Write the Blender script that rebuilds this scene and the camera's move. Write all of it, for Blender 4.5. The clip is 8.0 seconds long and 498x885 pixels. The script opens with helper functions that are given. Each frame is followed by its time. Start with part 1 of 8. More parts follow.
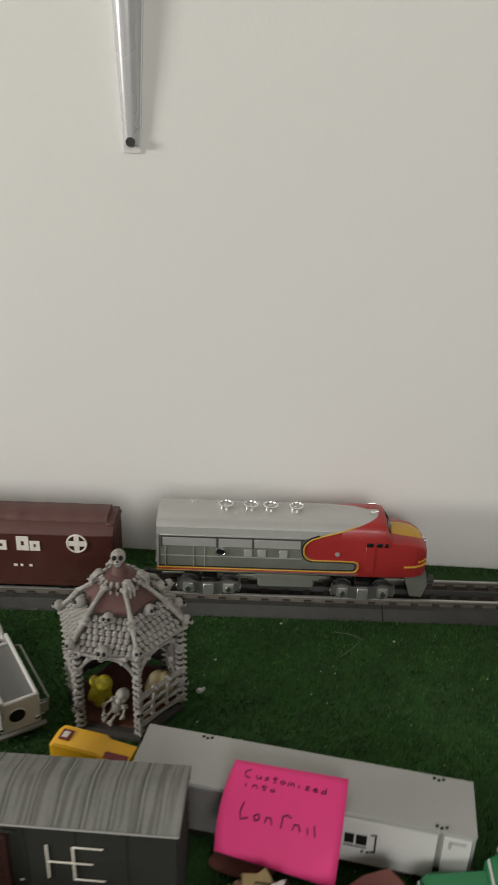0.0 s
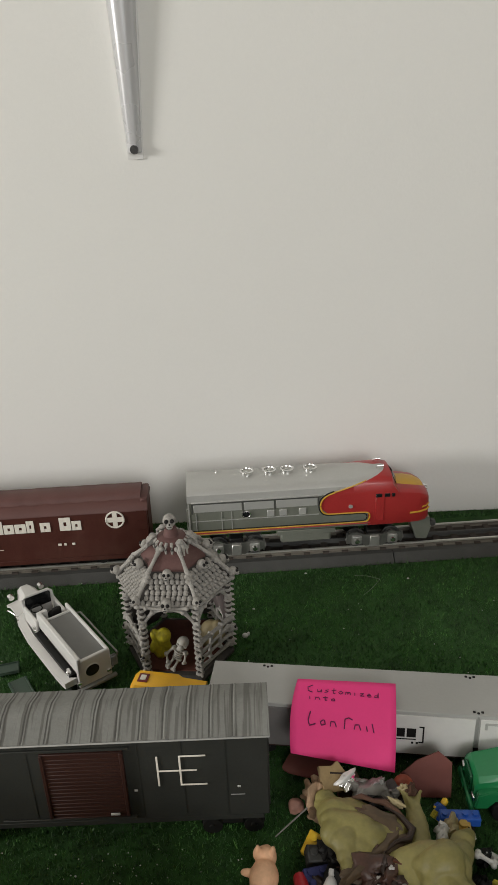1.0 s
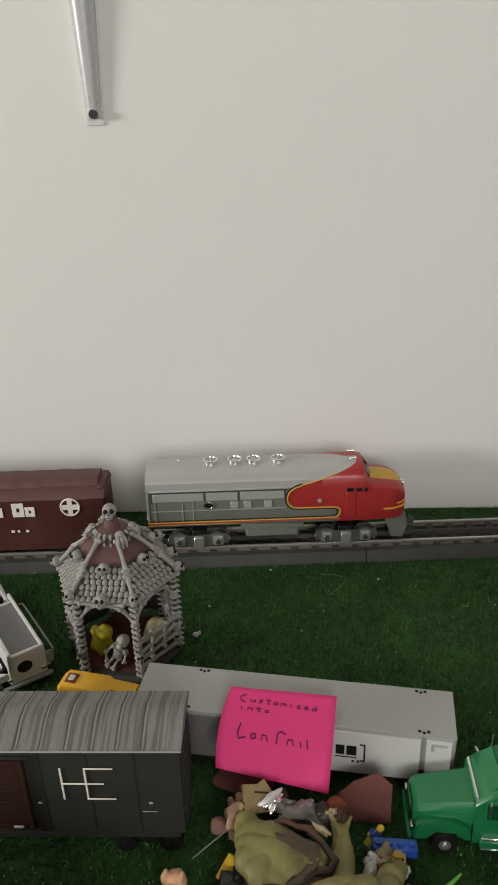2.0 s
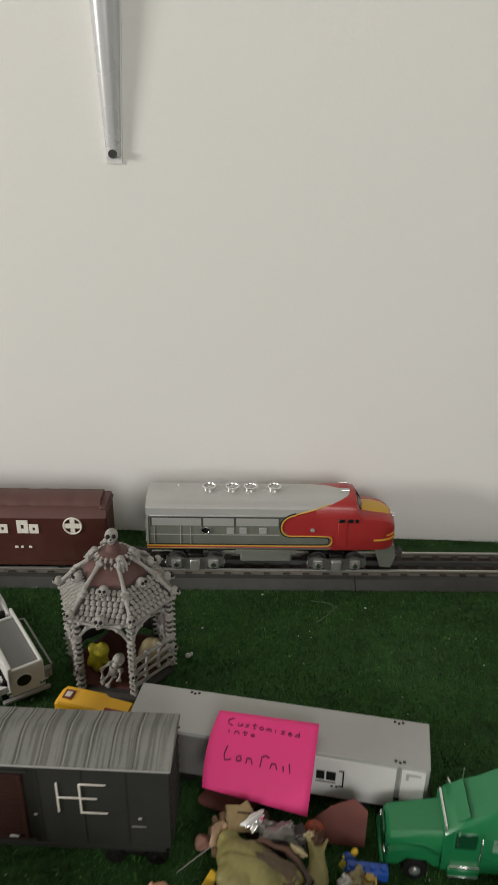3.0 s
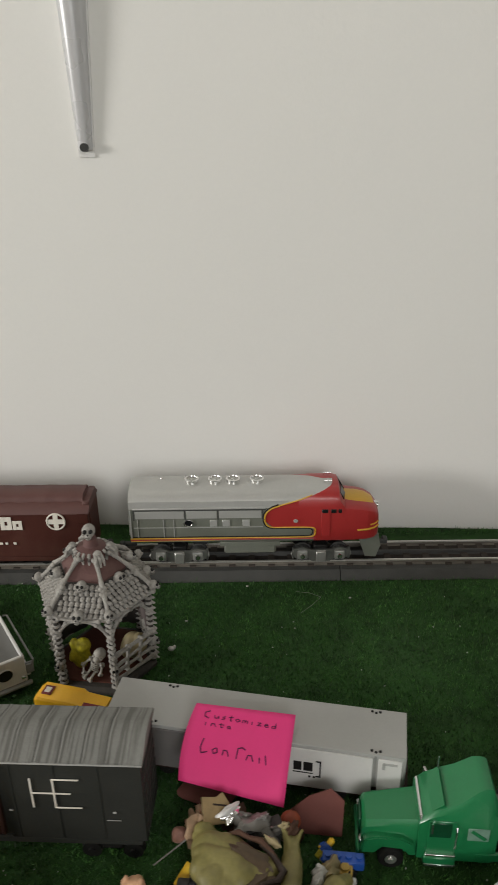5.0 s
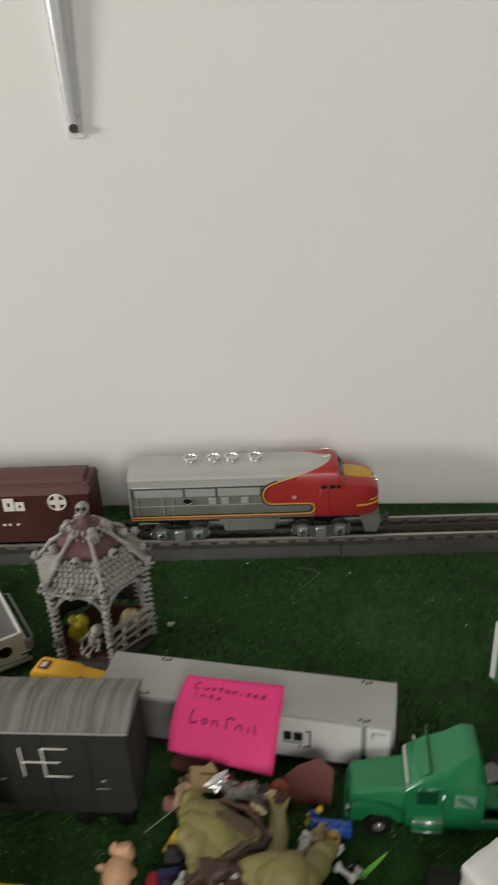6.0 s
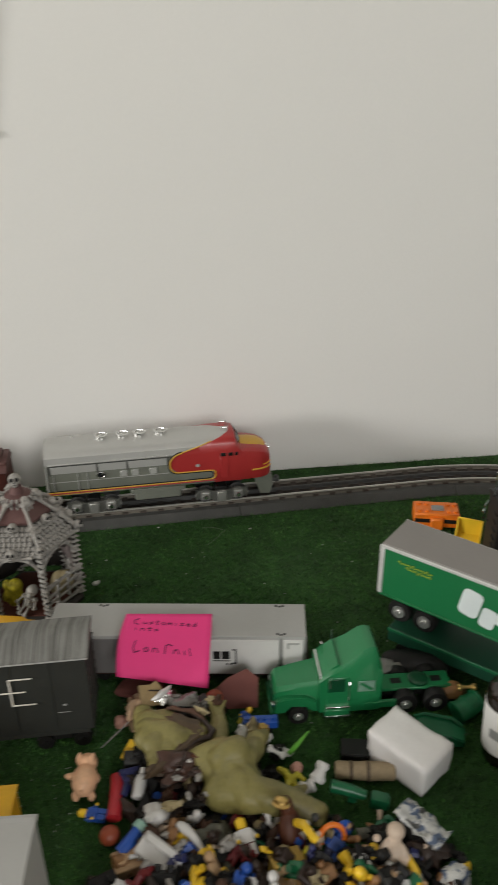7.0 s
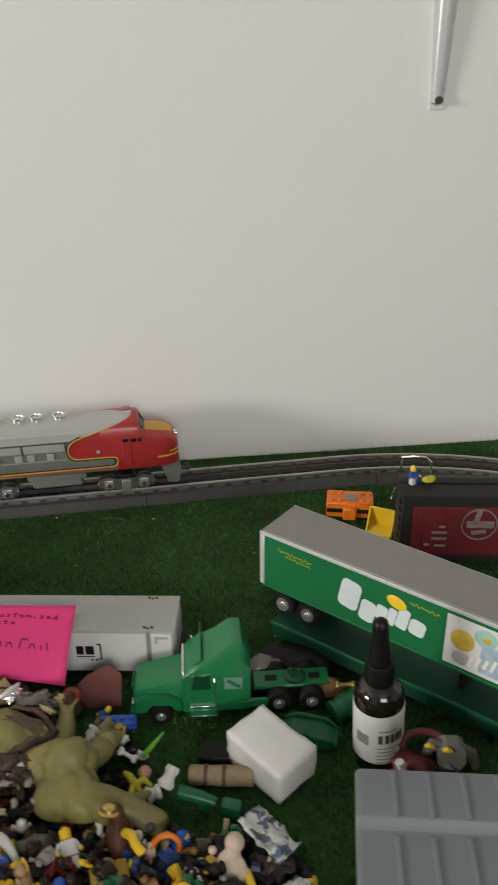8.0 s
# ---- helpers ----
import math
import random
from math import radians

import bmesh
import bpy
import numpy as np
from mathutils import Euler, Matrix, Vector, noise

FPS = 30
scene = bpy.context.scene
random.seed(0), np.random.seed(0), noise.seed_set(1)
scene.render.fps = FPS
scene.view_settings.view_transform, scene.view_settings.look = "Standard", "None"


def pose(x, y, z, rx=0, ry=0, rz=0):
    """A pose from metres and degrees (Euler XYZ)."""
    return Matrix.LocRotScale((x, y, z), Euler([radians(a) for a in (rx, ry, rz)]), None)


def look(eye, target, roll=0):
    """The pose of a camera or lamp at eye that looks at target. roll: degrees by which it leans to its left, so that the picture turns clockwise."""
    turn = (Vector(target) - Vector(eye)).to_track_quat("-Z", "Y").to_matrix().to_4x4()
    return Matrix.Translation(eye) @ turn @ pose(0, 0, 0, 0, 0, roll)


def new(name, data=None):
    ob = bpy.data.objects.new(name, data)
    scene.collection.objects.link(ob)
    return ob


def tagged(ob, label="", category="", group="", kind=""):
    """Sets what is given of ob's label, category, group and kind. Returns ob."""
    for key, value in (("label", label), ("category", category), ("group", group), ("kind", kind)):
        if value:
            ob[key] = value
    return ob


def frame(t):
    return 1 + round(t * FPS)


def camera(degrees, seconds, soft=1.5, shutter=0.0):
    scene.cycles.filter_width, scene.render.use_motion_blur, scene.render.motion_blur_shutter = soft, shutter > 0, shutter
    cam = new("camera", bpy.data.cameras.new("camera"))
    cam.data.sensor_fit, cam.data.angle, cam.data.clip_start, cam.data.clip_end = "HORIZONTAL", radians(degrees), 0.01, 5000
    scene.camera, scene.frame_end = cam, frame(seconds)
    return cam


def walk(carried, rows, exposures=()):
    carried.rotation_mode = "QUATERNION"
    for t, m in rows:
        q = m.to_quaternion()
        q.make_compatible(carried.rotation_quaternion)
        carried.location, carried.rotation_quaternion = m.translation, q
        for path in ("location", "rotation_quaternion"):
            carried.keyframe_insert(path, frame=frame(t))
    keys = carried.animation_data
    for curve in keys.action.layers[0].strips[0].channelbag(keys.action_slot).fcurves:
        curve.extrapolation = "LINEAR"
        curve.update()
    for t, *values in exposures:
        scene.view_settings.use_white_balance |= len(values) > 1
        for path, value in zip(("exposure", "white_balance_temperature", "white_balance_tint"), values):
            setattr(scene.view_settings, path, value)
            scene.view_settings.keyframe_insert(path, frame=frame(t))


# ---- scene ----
cam = camera(36.6, 8.0, shutter=0.5)
PATH = [
    (0, (0.144, 0.122, 0.424), (0.044, 1.954, -0.371), 1.6),
    (0.5, (0.11, 0.072, 0.437), (0.076, 1.904, -0.366), -1.5),
    (1, (0.093, 0.048, 0.438), (0.099, 1.87, -0.386), -2.3),
    (1.5, (0.126, 0.064, 0.419), (0.106, 1.879, -0.42), -3.3),
    (1.7, (0.143, 0.085, 0.416), (0.102, 1.892, -0.44), -3.0),
    (2.8, (0.163, 0.09, 0.441), (0.057, 1.905, -0.392), 0.6),
    (3, (0.156, 0.07, 0.45), (0.085, 1.886, -0.384), 0.7),
    (3.5, (0.106, 0.024, 0.466), (0.137, 1.847, -0.358), 1.4),
    (4, (0.097, 0.018, 0.469), (0.147, 1.839, -0.354), 1.4),
    (4.5, (0.121, 0.042, 0.461), (0.132, 1.859, -0.373), 0.8),
    (4.7, (0.146, 0.057, 0.457), (0.115, 1.869, -0.389), 0.1),
    (5.8, (0.228, 0.087, 0.437), (0.049, 1.876, -0.438), -2.4),
    (6, (0.212, 0.07, 0.44), (0.046, 1.857, -0.443), -3.1),
    (6.2, (0.178, 0.045, 0.44), (0.107, 1.846, -0.426), -2.2),
    (6.5, (0.167, 0.006, 0.444), (0.16, 1.796, -0.448), -4.0),
    (6.7, (0.146, -0.012, 0.437), (0.267, 1.781, -0.442), -2.0),
    (7, (0.168, -0.024, 0.455), (0.371, 1.755, -0.436), -0.8),
    (7.2, (0.198, -0.023, 0.452), (0.414, 1.762, -0.425), -0.7),
    (7.5, (0.219, -0.008, 0.442), (0.474, 1.77, -0.436), 0.2),
    (8, (0.27, -0.005, 0.417), (0.476, 1.778, -0.465), -0.7),
]
exposures_rows = [(0.0, 0.05), (1.7, 0.10), (4.7, 0.10), (6.5, 0.13), (8.0, 0.16)]
walk(cam, [(t, look(eye, target, roll)) for t, eye, target, roll in PATH], exposures_rows)

# ---- world and light ----
world = bpy.data.worlds.new("world")
scene.world = world
world.use_nodes = True
wn = world.node_tree.nodes
sky = wn.new("ShaderNodeTexSky")
sky.sky_type, sky.sun_disc = "NISHITA", False
sky.sun_elevation, sky.sun_rotation = radians(35), radians(250)
world.node_tree.links.new(sky.outputs[0], wn["Background"].inputs[0])
wn["Background"].inputs[1].default_value = 0.1


def area(name, eye, target, sx, sy, power, colour):
    lamp = bpy.data.lights.new(name, "AREA")
    lamp.shape, lamp.size, lamp.size_y, lamp.energy, lamp.color = "RECTANGLE", sx, sy, power, colour
    ob = new(name, lamp)
    ob.matrix_basis = look(eye, target)
    return ob


# daylight in an unseen left window; the rear lamp is an added frontal fill
area("window_light_left", (-3.22, -0.75, 0.85), (0.3, 0.5, 0.1), 0.9, 0.6, 71, (1.0, 0.98, 0.935))
area("fill_light_rear", (0.60, -2.28, 1.15), (0.6, 0.5, 0.5), 1.3, 0.9, 26.5, (1.0, 0.985, 0.945))


# ---- materials ----
def mat(name, col, rough=0.5, metal=0.0, var=0.12, scale=60.0, bump=0.15, bscale=500.0, dirt=0.0, coat=0.0, trans=0.0):
    """A surface with two scales of variation, a fine relief and, where dirt is given, duller patches."""
    m = bpy.data.materials.new(name)
    m.use_nodes = True
    nt = m.node_tree
    n, l = nt.nodes, nt.links
    p = n["Principled BSDF"]
    tc = n.new("ShaderNodeTexCoord")
    a, b = n.new("ShaderNodeTexNoise"), n.new("ShaderNodeTexNoise")
    a.inputs["Scale"].default_value, a.inputs["Detail"].default_value = scale, 4
    b.inputs["Scale"].default_value, b.inputs["Detail"].default_value = bscale, 3
    for k in (a, b):
        l.new(tc.outputs["Object"], k.inputs["Vector"])
    mul = n.new("ShaderNodeMath")
    mul.operation = "MULTIPLY_ADD"
    l.new(b.outputs["Fac"], mul.inputs[0])
    mul.inputs[1].default_value = 0.45
    l.new(a.outputs["Fac"], mul.inputs[2])
    ramp = n.new("ShaderNodeMapRange")
    ramp.inputs[1].default_value, ramp.inputs[2].default_value = 0.35, 1.1
    ramp.inputs[3].default_value, ramp.inputs[4].default_value = 1 - var, 1 + var
    l.new(mul.outputs[0], ramp.inputs[0])
    hsv = n.new("ShaderNodeHueSaturation")
    hsv.inputs["Color"].default_value = (*col, 1)
    l.new(ramp.outputs[0], hsv.inputs["Value"])
    last = hsv.outputs[0]
    if dirt:
        d = n.new("ShaderNodeTexNoise")
        d.inputs["Scale"].default_value, d.inputs["Detail"].default_value, d.inputs["Roughness"].default_value = scale * 0.5, 6, 0.65
        l.new(tc.outputs["Object"], d.inputs["Vector"])
        mr = n.new("ShaderNodeMapRange")
        mr.inputs[1].default_value, mr.inputs[2].default_value, mr.inputs[4].default_value = 0.5, 0.72, dirt
        l.new(d.outputs["Fac"], mr.inputs[0])
        mix = n.new("ShaderNodeMixRGB")
        mix.inputs[2].default_value = (0.10, 0.085, 0.065, 1)
        l.new(mr.outputs[0], mix.inputs[0])
        l.new(last, mix.inputs[1])
        last = mix.outputs[0]
    l.new(last, p.inputs["Base Color"])
    rr = n.new("ShaderNodeMapRange")
    rr.inputs[3].default_value, rr.inputs[4].default_value = max(0.03, rough - 0.08), min(1, rough + 0.08)
    l.new(a.outputs["Fac"], rr.inputs[0])
    l.new(rr.outputs[0], p.inputs["Roughness"])
    p.inputs["Metallic"].default_value = metal
    p.inputs["Coat Weight"].default_value = coat
    p.inputs["Transmission Weight"].default_value = trans
    if bump:
        bp = n.new("ShaderNodeBump")
        bp.inputs["Strength"].default_value, bp.inputs["Distance"].default_value = bump, 0.0006
        l.new(b.outputs["Fac"], bp.inputs["Height"])
        l.new(bp.outputs[0], p.inputs["Normal"])
    return m


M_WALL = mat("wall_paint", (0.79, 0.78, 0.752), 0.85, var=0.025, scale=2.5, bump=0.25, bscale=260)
# unseen walls and ceiling coloured darker than the north wall to cut bounce light
M_ROOM = mat("low_bounce_paint", (0.40, 0.38, 0.35), 0.85, var=0.03, scale=3, bump=0.2)
M_CEIL = mat("low_bounce_ceiling", (0.45, 0.44, 0.42), 0.9, var=0.03, scale=3)
M_FLOOR = mat("room_floor", (0.30, 0.24, 0.18), 0.6, var=0.2, scale=8)
M_TABLE = mat("table_board", (0.34, 0.24, 0.14), 0.6, var=0.2, scale=20)
M_MAT = mat("grass_mat_base", (0.021, 0.074, 0.012), 0.95, var=0.5, scale=45, bump=0.8, bscale=900)
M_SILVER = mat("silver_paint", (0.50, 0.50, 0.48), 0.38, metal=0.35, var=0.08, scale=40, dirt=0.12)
# silver sides, with olive reflection and darker tone put into the colour
M_SIDE = mat("olive_reflection_silver", (0.215, 0.225, 0.19), 0.45, metal=0.3, var=0.12, scale=60, dirt=0.15)
M_RED = mat("red_loco_paint", (0.38, 0.028, 0.028), 0.38, var=0.12, scale=30, coat=0.15)
M_YELLOW = mat("yellow_paint", (0.62, 0.35, 0.03), 0.42, var=0.12)
M_BLACK = mat("black_plastic", (0.013, 0.0125, 0.012), 0.5, var=0.3)
M_DARKGREY = mat("dark_grey_plastic", (0.07, 0.07, 0.068), 0.55, var=0.2)
M_BROWN = mat("boxcar_brown", (0.072, 0.022, 0.016), 0.55, var=0.18, scale=40, dirt=0.15)
M_BROWN2 = mat("boxcar_roof_brown", (0.110, 0.046, 0.040), 0.6, var=0.15, scale=40)
M_CREAM = mat("cream_lettering", (0.78, 0.74, 0.66), 0.6, var=0.08)
M_WHITE = mat("white_plastic", (0.66, 0.65, 0.63), 0.45, var=0.05)
M_CHROME = mat("chrome", (0.85, 0.85, 0.84), 0.24, metal=1.0, var=0.08, bump=0.05)
M_STEEL = mat("rail_steel", (0.66, 0.65, 0.60), 0.36, metal=0.7, var=0.2)
M_BED = mat("grey_roadbed", (0.066, 0.066, 0.062), 0.85, var=0.25, scale=80, bump=0.7, bscale=1400)
M_TIE = mat("sleeper_brown", (0.045, 0.035, 0.028), 0.8, var=0.3, scale=120)
M_GLASS = mat("dark_window", (0.012, 0.013, 0.014), 0.12, var=0.1, bump=0.0)
M_BONE = mat("grey_bone_resin", (0.34, 0.325, 0.30), 0.75, var=0.45, scale=260, bump=0.7, bscale=800, dirt=0.6)
M_BONEDARK = mat("dark_resin_and_crevice_shade", (0.05, 0.045, 0.04), 0.85, var=0.3, scale=200, bump=0.5)
M_ROOFRED = mat("faded_red_roof", (0.120, 0.058, 0.053), 0.7, var=0.22, scale=120, bump=0.4, dirt=0.2)
M_GREEN = mat("truck_green", (0.012, 0.17, 0.058), 0.33, var=0.1, scale=30, coat=0.2)
M_GREEN2 = mat("trailer_green", (0.008, 0.135, 0.043), 0.4, var=0.08, scale=20, coat=0.1)
M_TRGREY = mat("trailer_roof_grey", (0.26, 0.245, 0.23), 0.6, var=0.06, scale=40)
M_CONT = mat("container_grey", (0.40, 0.40, 0.385), 0.6, var=0.05, scale=40, dirt=0.06)
M_HEROOF = mat("weathered_roof", (0.215, 0.218, 0.203), 0.75, var=0.2, scale=50, bump=0.3, dirt=0.3)
M_HESIDE = mat("charcoal_side", (0.0285, 0.0300, 0.0265), 0.66, var=0.15, scale=50)
M_HEDOOR = mat("maroon_door", (0.034, 0.0135, 0.0100), 0.6, var=0.15, scale=50)
M_PINK = mat("pink_note_paper", (0.93, 0.055, 0.265), 0.7, var=0.04, scale=40, bump=0.05)
M_INK = mat("ink", (0.13, 0.010, 0.07), 0.7, var=0.1)
M_AMBER = mat("dark_amber_glass", (0.012, 0.007, 0.005), 0.08, var=0.1, bump=0.0, coat=0.5)
M_LABEL = mat("paper_label", (0.72, 0.71, 0.69), 0.65, var=0.04, scale=50)
M_FOAM = mat("white_foam", (0.84, 0.82, 0.81), 0.85, var=0.05, scale=60, bump=0.2, bscale=420)
M_GREYBOX = mat("grey_blue_plastic", (0.140, 0.158, 0.166), 0.5, var=0.06, scale=40)
M_OLIVE = mat("olive_rubber", (0.236, 0.208, 0.068), 0.5, var=0.38, scale=46, bump=0.35, bscale=320, dirt=0.6)
M_BRNRUB = mat("brown_rubber", (0.085, 0.045, 0.03), 0.6, var=0.3, scale=80, bump=0.3)
M_PIG = mat("pig_pink", (0.76, 0.455, 0.275), 0.55, var=0.2, scale=120, bump=0.2)
M_ORANGE = mat("orange_plastic", (0.85, 0.20, 0.015), 0.4, var=0.08)
M_BLUE = mat("blue_plastic", (0.02, 0.09, 0.42), 0.35, var=0.1)
M_TAN = mat("tan_plastic", (0.48, 0.31, 0.17), 0.55, var=0.2, scale=120, dirt=0.15)
M_DKRED = mat("dark_red_plastic", (0.17, 0.018, 0.022), 0.5, var=0.15)
M_MAROON = mat("maroon_card", (0.16, 0.05, 0.04), 0.75, var=0.12)
M_LIME = mat("lime_plastic", (0.13, 0.42, 0.045), 0.4, var=0.1)
M_GREY = mat("mid_grey_plastic", (0.26, 0.26, 0.25), 0.5, var=0.15)
M_GOLD = mat("brass", (0.6, 0.4, 0.14), 0.3, metal=0.9, var=0.15)
M_MINT = mat("mint_plastic", (0.32, 0.52, 0.44), 0.5, var=0.1)
M_CLEAR = mat("smoky_plastic", (0.19, 0.18, 0.165), 0.25, var=0.1)
M_YTOY = mat("yellow_toy_plastic", (0.85, 0.55, 0.03), 0.35, var=0.06)
M_GREENTOY = mat("deep_green_plastic", (0.010, 0.125, 0.050), 0.35, var=0.12)
for dull in (M_HESIDE, M_HEDOOR, M_BLACK, M_DARKGREY, M_BRNRUB, M_BROWN):
    dull.node_tree.nodes["Principled BSDF"].inputs["Specular IOR Level"].default_value = 0.22
M_SPECK = mat("pale_debris_and_glint", (0.5, 0.5, 0.46), 0.8, var=0.2)


# ---- mesh helpers ----
def T(x=0, y=0, z=0, rx=0, ry=0, rz=0, s=1.0):
    return pose(x, y, z, rx, ry, rz) @ Matrix.Scale(s, 4)


def add_box(bm, c, s, bev=0.0, m=None, seg=1):
    mm = (m or Matrix()) @ Matrix.Translation(c) @ Matrix.Diagonal((*s, 1))
    vs = bmesh.ops.create_cube(bm, size=1, matrix=mm)["verts"]
    if bev:
        es = list({e for v in vs for e in v.link_edges})
        bmesh.ops.bevel(bm, geom=es, offset=bev, segments=seg, affect="EDGES", profile=0.5)
    return bm


def add_cyl(bm, p0, p1, r0, r1=None, seg=16):
    p0, p1 = Vector(p0), Vector(p1)
    d = p1 - p0
    m = Matrix.Translation((p0 + p1) / 2) @ d.to_track_quat("Z", "Y").to_matrix().to_4x4()
    bmesh.ops.create_cone(bm, cap_ends=True, segments=seg, radius1=r0, radius2=r0 if r1 is None else r1, depth=d.length, matrix=m)
    return bm


def add_ball(bm, c, r, m=None, u=12, v=8):
    r = (r, r, r) if isinstance(r, (int, float)) else r
    mm = Matrix.Translation(c) @ (m or Matrix()) @ Matrix.Diagonal((*r, 1))
    bmesh.ops.create_uvsphere(bm, u_segments=u, v_segments=v, radius=1, matrix=mm)
    return bm


def add_prism(bm, pts, lo, hi, axis="y", m=None):
    """A polygon in the xz plane (axis y), the yz plane (axis x) or the xy plane (axis z), drawn out from lo to hi."""
    def at(p, d):
        return {"y": (p[0], d, p[1]), "x": (d, p[0], p[1]), "z": (p[0], p[1], d)}[axis]
    mm = m or Matrix()
    a = [bm.verts.new(mm @ Vector(at(p, lo))) for p in pts]
    b = [bm.verts.new(mm @ Vector(at(p, hi))) for p in pts]
    bm.faces.new(a)
    bm.faces.new(b[::-1])
    for i in range(len(pts)):
        j = (i + 1) % len(pts)
        bm.faces.new((a[j], a[i], b[i], b[j]))
    return bm


def add_loft(bm, rings, cap=True):
    rows = [[bm.verts.new(p) for p in r] for r in rings]
    for a, b in zip(rows, rows[1:]):
        for i in range(len(a)):
            j = (i + 1) % len(a)
            bm.faces.new((a[i], a[j], b[j], b[i]))
    if cap:
        bm.faces.new(rows[0][::-1])
        bm.faces.new(rows[-1])
    return bm


def add_tube(bm, pts, r, seg=6):
    pts = [Vector(p) for p in pts]
    rings = []
    for i, p in enumerate(pts):
        d = (pts[min(i + 1, len(pts) - 1)] - pts[max(i - 1, 0)]).normalized()
        q = d.to_track_quat("Z", "Y")
        rr = r[i] if isinstance(r, (list, tuple)) else r
        rings.append([p + q @ Vector((rr * math.cos(k * math.tau / seg), rr * math.sin(k * math.tau / seg), 0)) for k in range(seg)])
    return add_loft(bm, rings)


def add_lathe(bm, prof, seg=28, c=(0, 0, 0)):
    return add_loft(bm, [[(c[0] + r * math.cos(k * math.tau / seg), c[1] + r * math.sin(k * math.tau / seg), c[2] + z) for k in range(seg)] for r, z in prof])


def thing(name, label, category, m, group="", kind=""):
    ob = new(name)
    ob.empty_display_size = 0.01
    ob.matrix_basis = m
    return tagged(ob, label, category, group, kind)


def mesh_of(name, bm, material, sharp=38):
    bmesh.ops.recalc_face_normals(bm, faces=bm.faces)
    me = bpy.data.meshes.new(name)
    bm.to_mesh(me)
    bm.free()
    for mt in material if isinstance(material, (list, tuple)) else (material,):
        me.materials.append(mt)
    me.polygons.foreach_set("use_smooth", [True] * len(me.polygons))
    me.set_sharp_from_angle(angle=radians(sharp))
    return me


def part(name, bm, material, parent=None, label="", sharp=38):
    ob = new(name, mesh_of(name, bm, material, sharp))
    ob.parent = parent
    if label:
        ob["label"] = label
    return ob


def solid(name, bm, material, label, category, m=None, group="", kind="", sharp=38):
    """A thing of one single mesh."""
    ob = new(name, mesh_of(name, bm, material, sharp))
    ob.matrix_basis = m or Matrix()
    return tagged(ob, label, category, group, kind)


def blob(name, balls, material, label, category, m, voxel=0.0011, smooth=6, group="", kind=""):
    """A moulded body: balls (centre, radii, turn) grown together into one skin."""
    bm = bmesh.new()
    for c, r, *turn in balls:
        add_ball(bm, c, r, pose(0, 0, 0, *turn[0]) if turn else None, 16, 10)
    ob = solid(name, bm, material, label, category, m, group, kind, 180)
    rm = ob.modifiers.new("skin", "REMESH")
    rm.mode, rm.voxel_size, rm.use_smooth_shade = "VOXEL", voxel, True
    sm = ob.modifiers.new("soften", "SMOOTH")
    sm.factor, sm.iterations = 0.5, smooth
    return ob


B = bmesh.new

# ---- room ----
WALL_Y = 0.804


def wall(name, boxes, paint=None):
    bm = B()
    for c, s in boxes:
        add_box(bm, c, s)
    return solid(name, bm, paint or M_ROOM, "plain painted room wall, off-white on the north side", "wall", kind="structure")


wall("wall_north", [((-0.42, WALL_Y + 0.06, 0.5), (5.84, 0.12, 2.5))], M_WALL)
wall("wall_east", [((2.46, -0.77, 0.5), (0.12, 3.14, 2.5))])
# west wall with a window from y -1.22 to -0.28, south wall with an opening added for the rear fill from x -0.1 to 1.3
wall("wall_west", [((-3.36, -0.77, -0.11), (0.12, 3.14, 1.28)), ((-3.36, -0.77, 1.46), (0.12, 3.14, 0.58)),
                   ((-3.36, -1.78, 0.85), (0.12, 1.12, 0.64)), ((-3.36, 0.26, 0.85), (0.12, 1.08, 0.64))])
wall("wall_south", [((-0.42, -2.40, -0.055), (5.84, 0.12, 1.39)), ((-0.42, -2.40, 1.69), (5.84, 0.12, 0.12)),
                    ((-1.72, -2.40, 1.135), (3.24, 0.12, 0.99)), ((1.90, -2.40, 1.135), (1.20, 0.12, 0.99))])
solid("floor", add_box(B(), (-0.42, -0.8, -0.78), (6.0, 3.4, 0.06)), M_FLOOR, "plain brown room floor", "floor", kind="structure")
solid("ceiling", add_box(B(), (-0.42, -0.8, 1.78), (6.0, 3.4, 0.06)), M_CEIL, "plain ceiling, toned grey to cut bounce light", "ceiling", kind="structure")

# the table that carries the layout, with the grass mat on it
table = thing("layout_table", "wooden table under the model railway layout", "table", T(0.35, 0.15, -0.75))
part("tabletop", add_box(B(), (0, 0, 0.733), (2.4, 1.29, 0.030), 0.003), M_TABLE, table)
for lx in (-1.12, 1.12):
    for ly in (-0.58, 0.58):
        part("leg", add_box(B(), (lx, ly, 0.359), (0.06, 0.06, 0.718), 0.003), M_TABLE, table)

bm = B()
nx, ny = 120, 65
grid = [[bm.verts.new((-0.85 + 2.4 * i / nx, -0.495 + 1.298 * j / ny, -0.001 + 0.0011 * noise.noise((i * 0.31, j * 0.31, 2.0)))) for j in range(ny + 1)] for i in range(nx + 1)]
for i in range(nx):
    for j in range(ny):
        bm.faces.new((grid[i][j], grid[i + 1][j], grid[i + 1][j + 1], grid[i][j + 1]))
solid("ground", bm, M_MAT, "dark green artificial grass mat on the table", "grass mat", kind="structure")

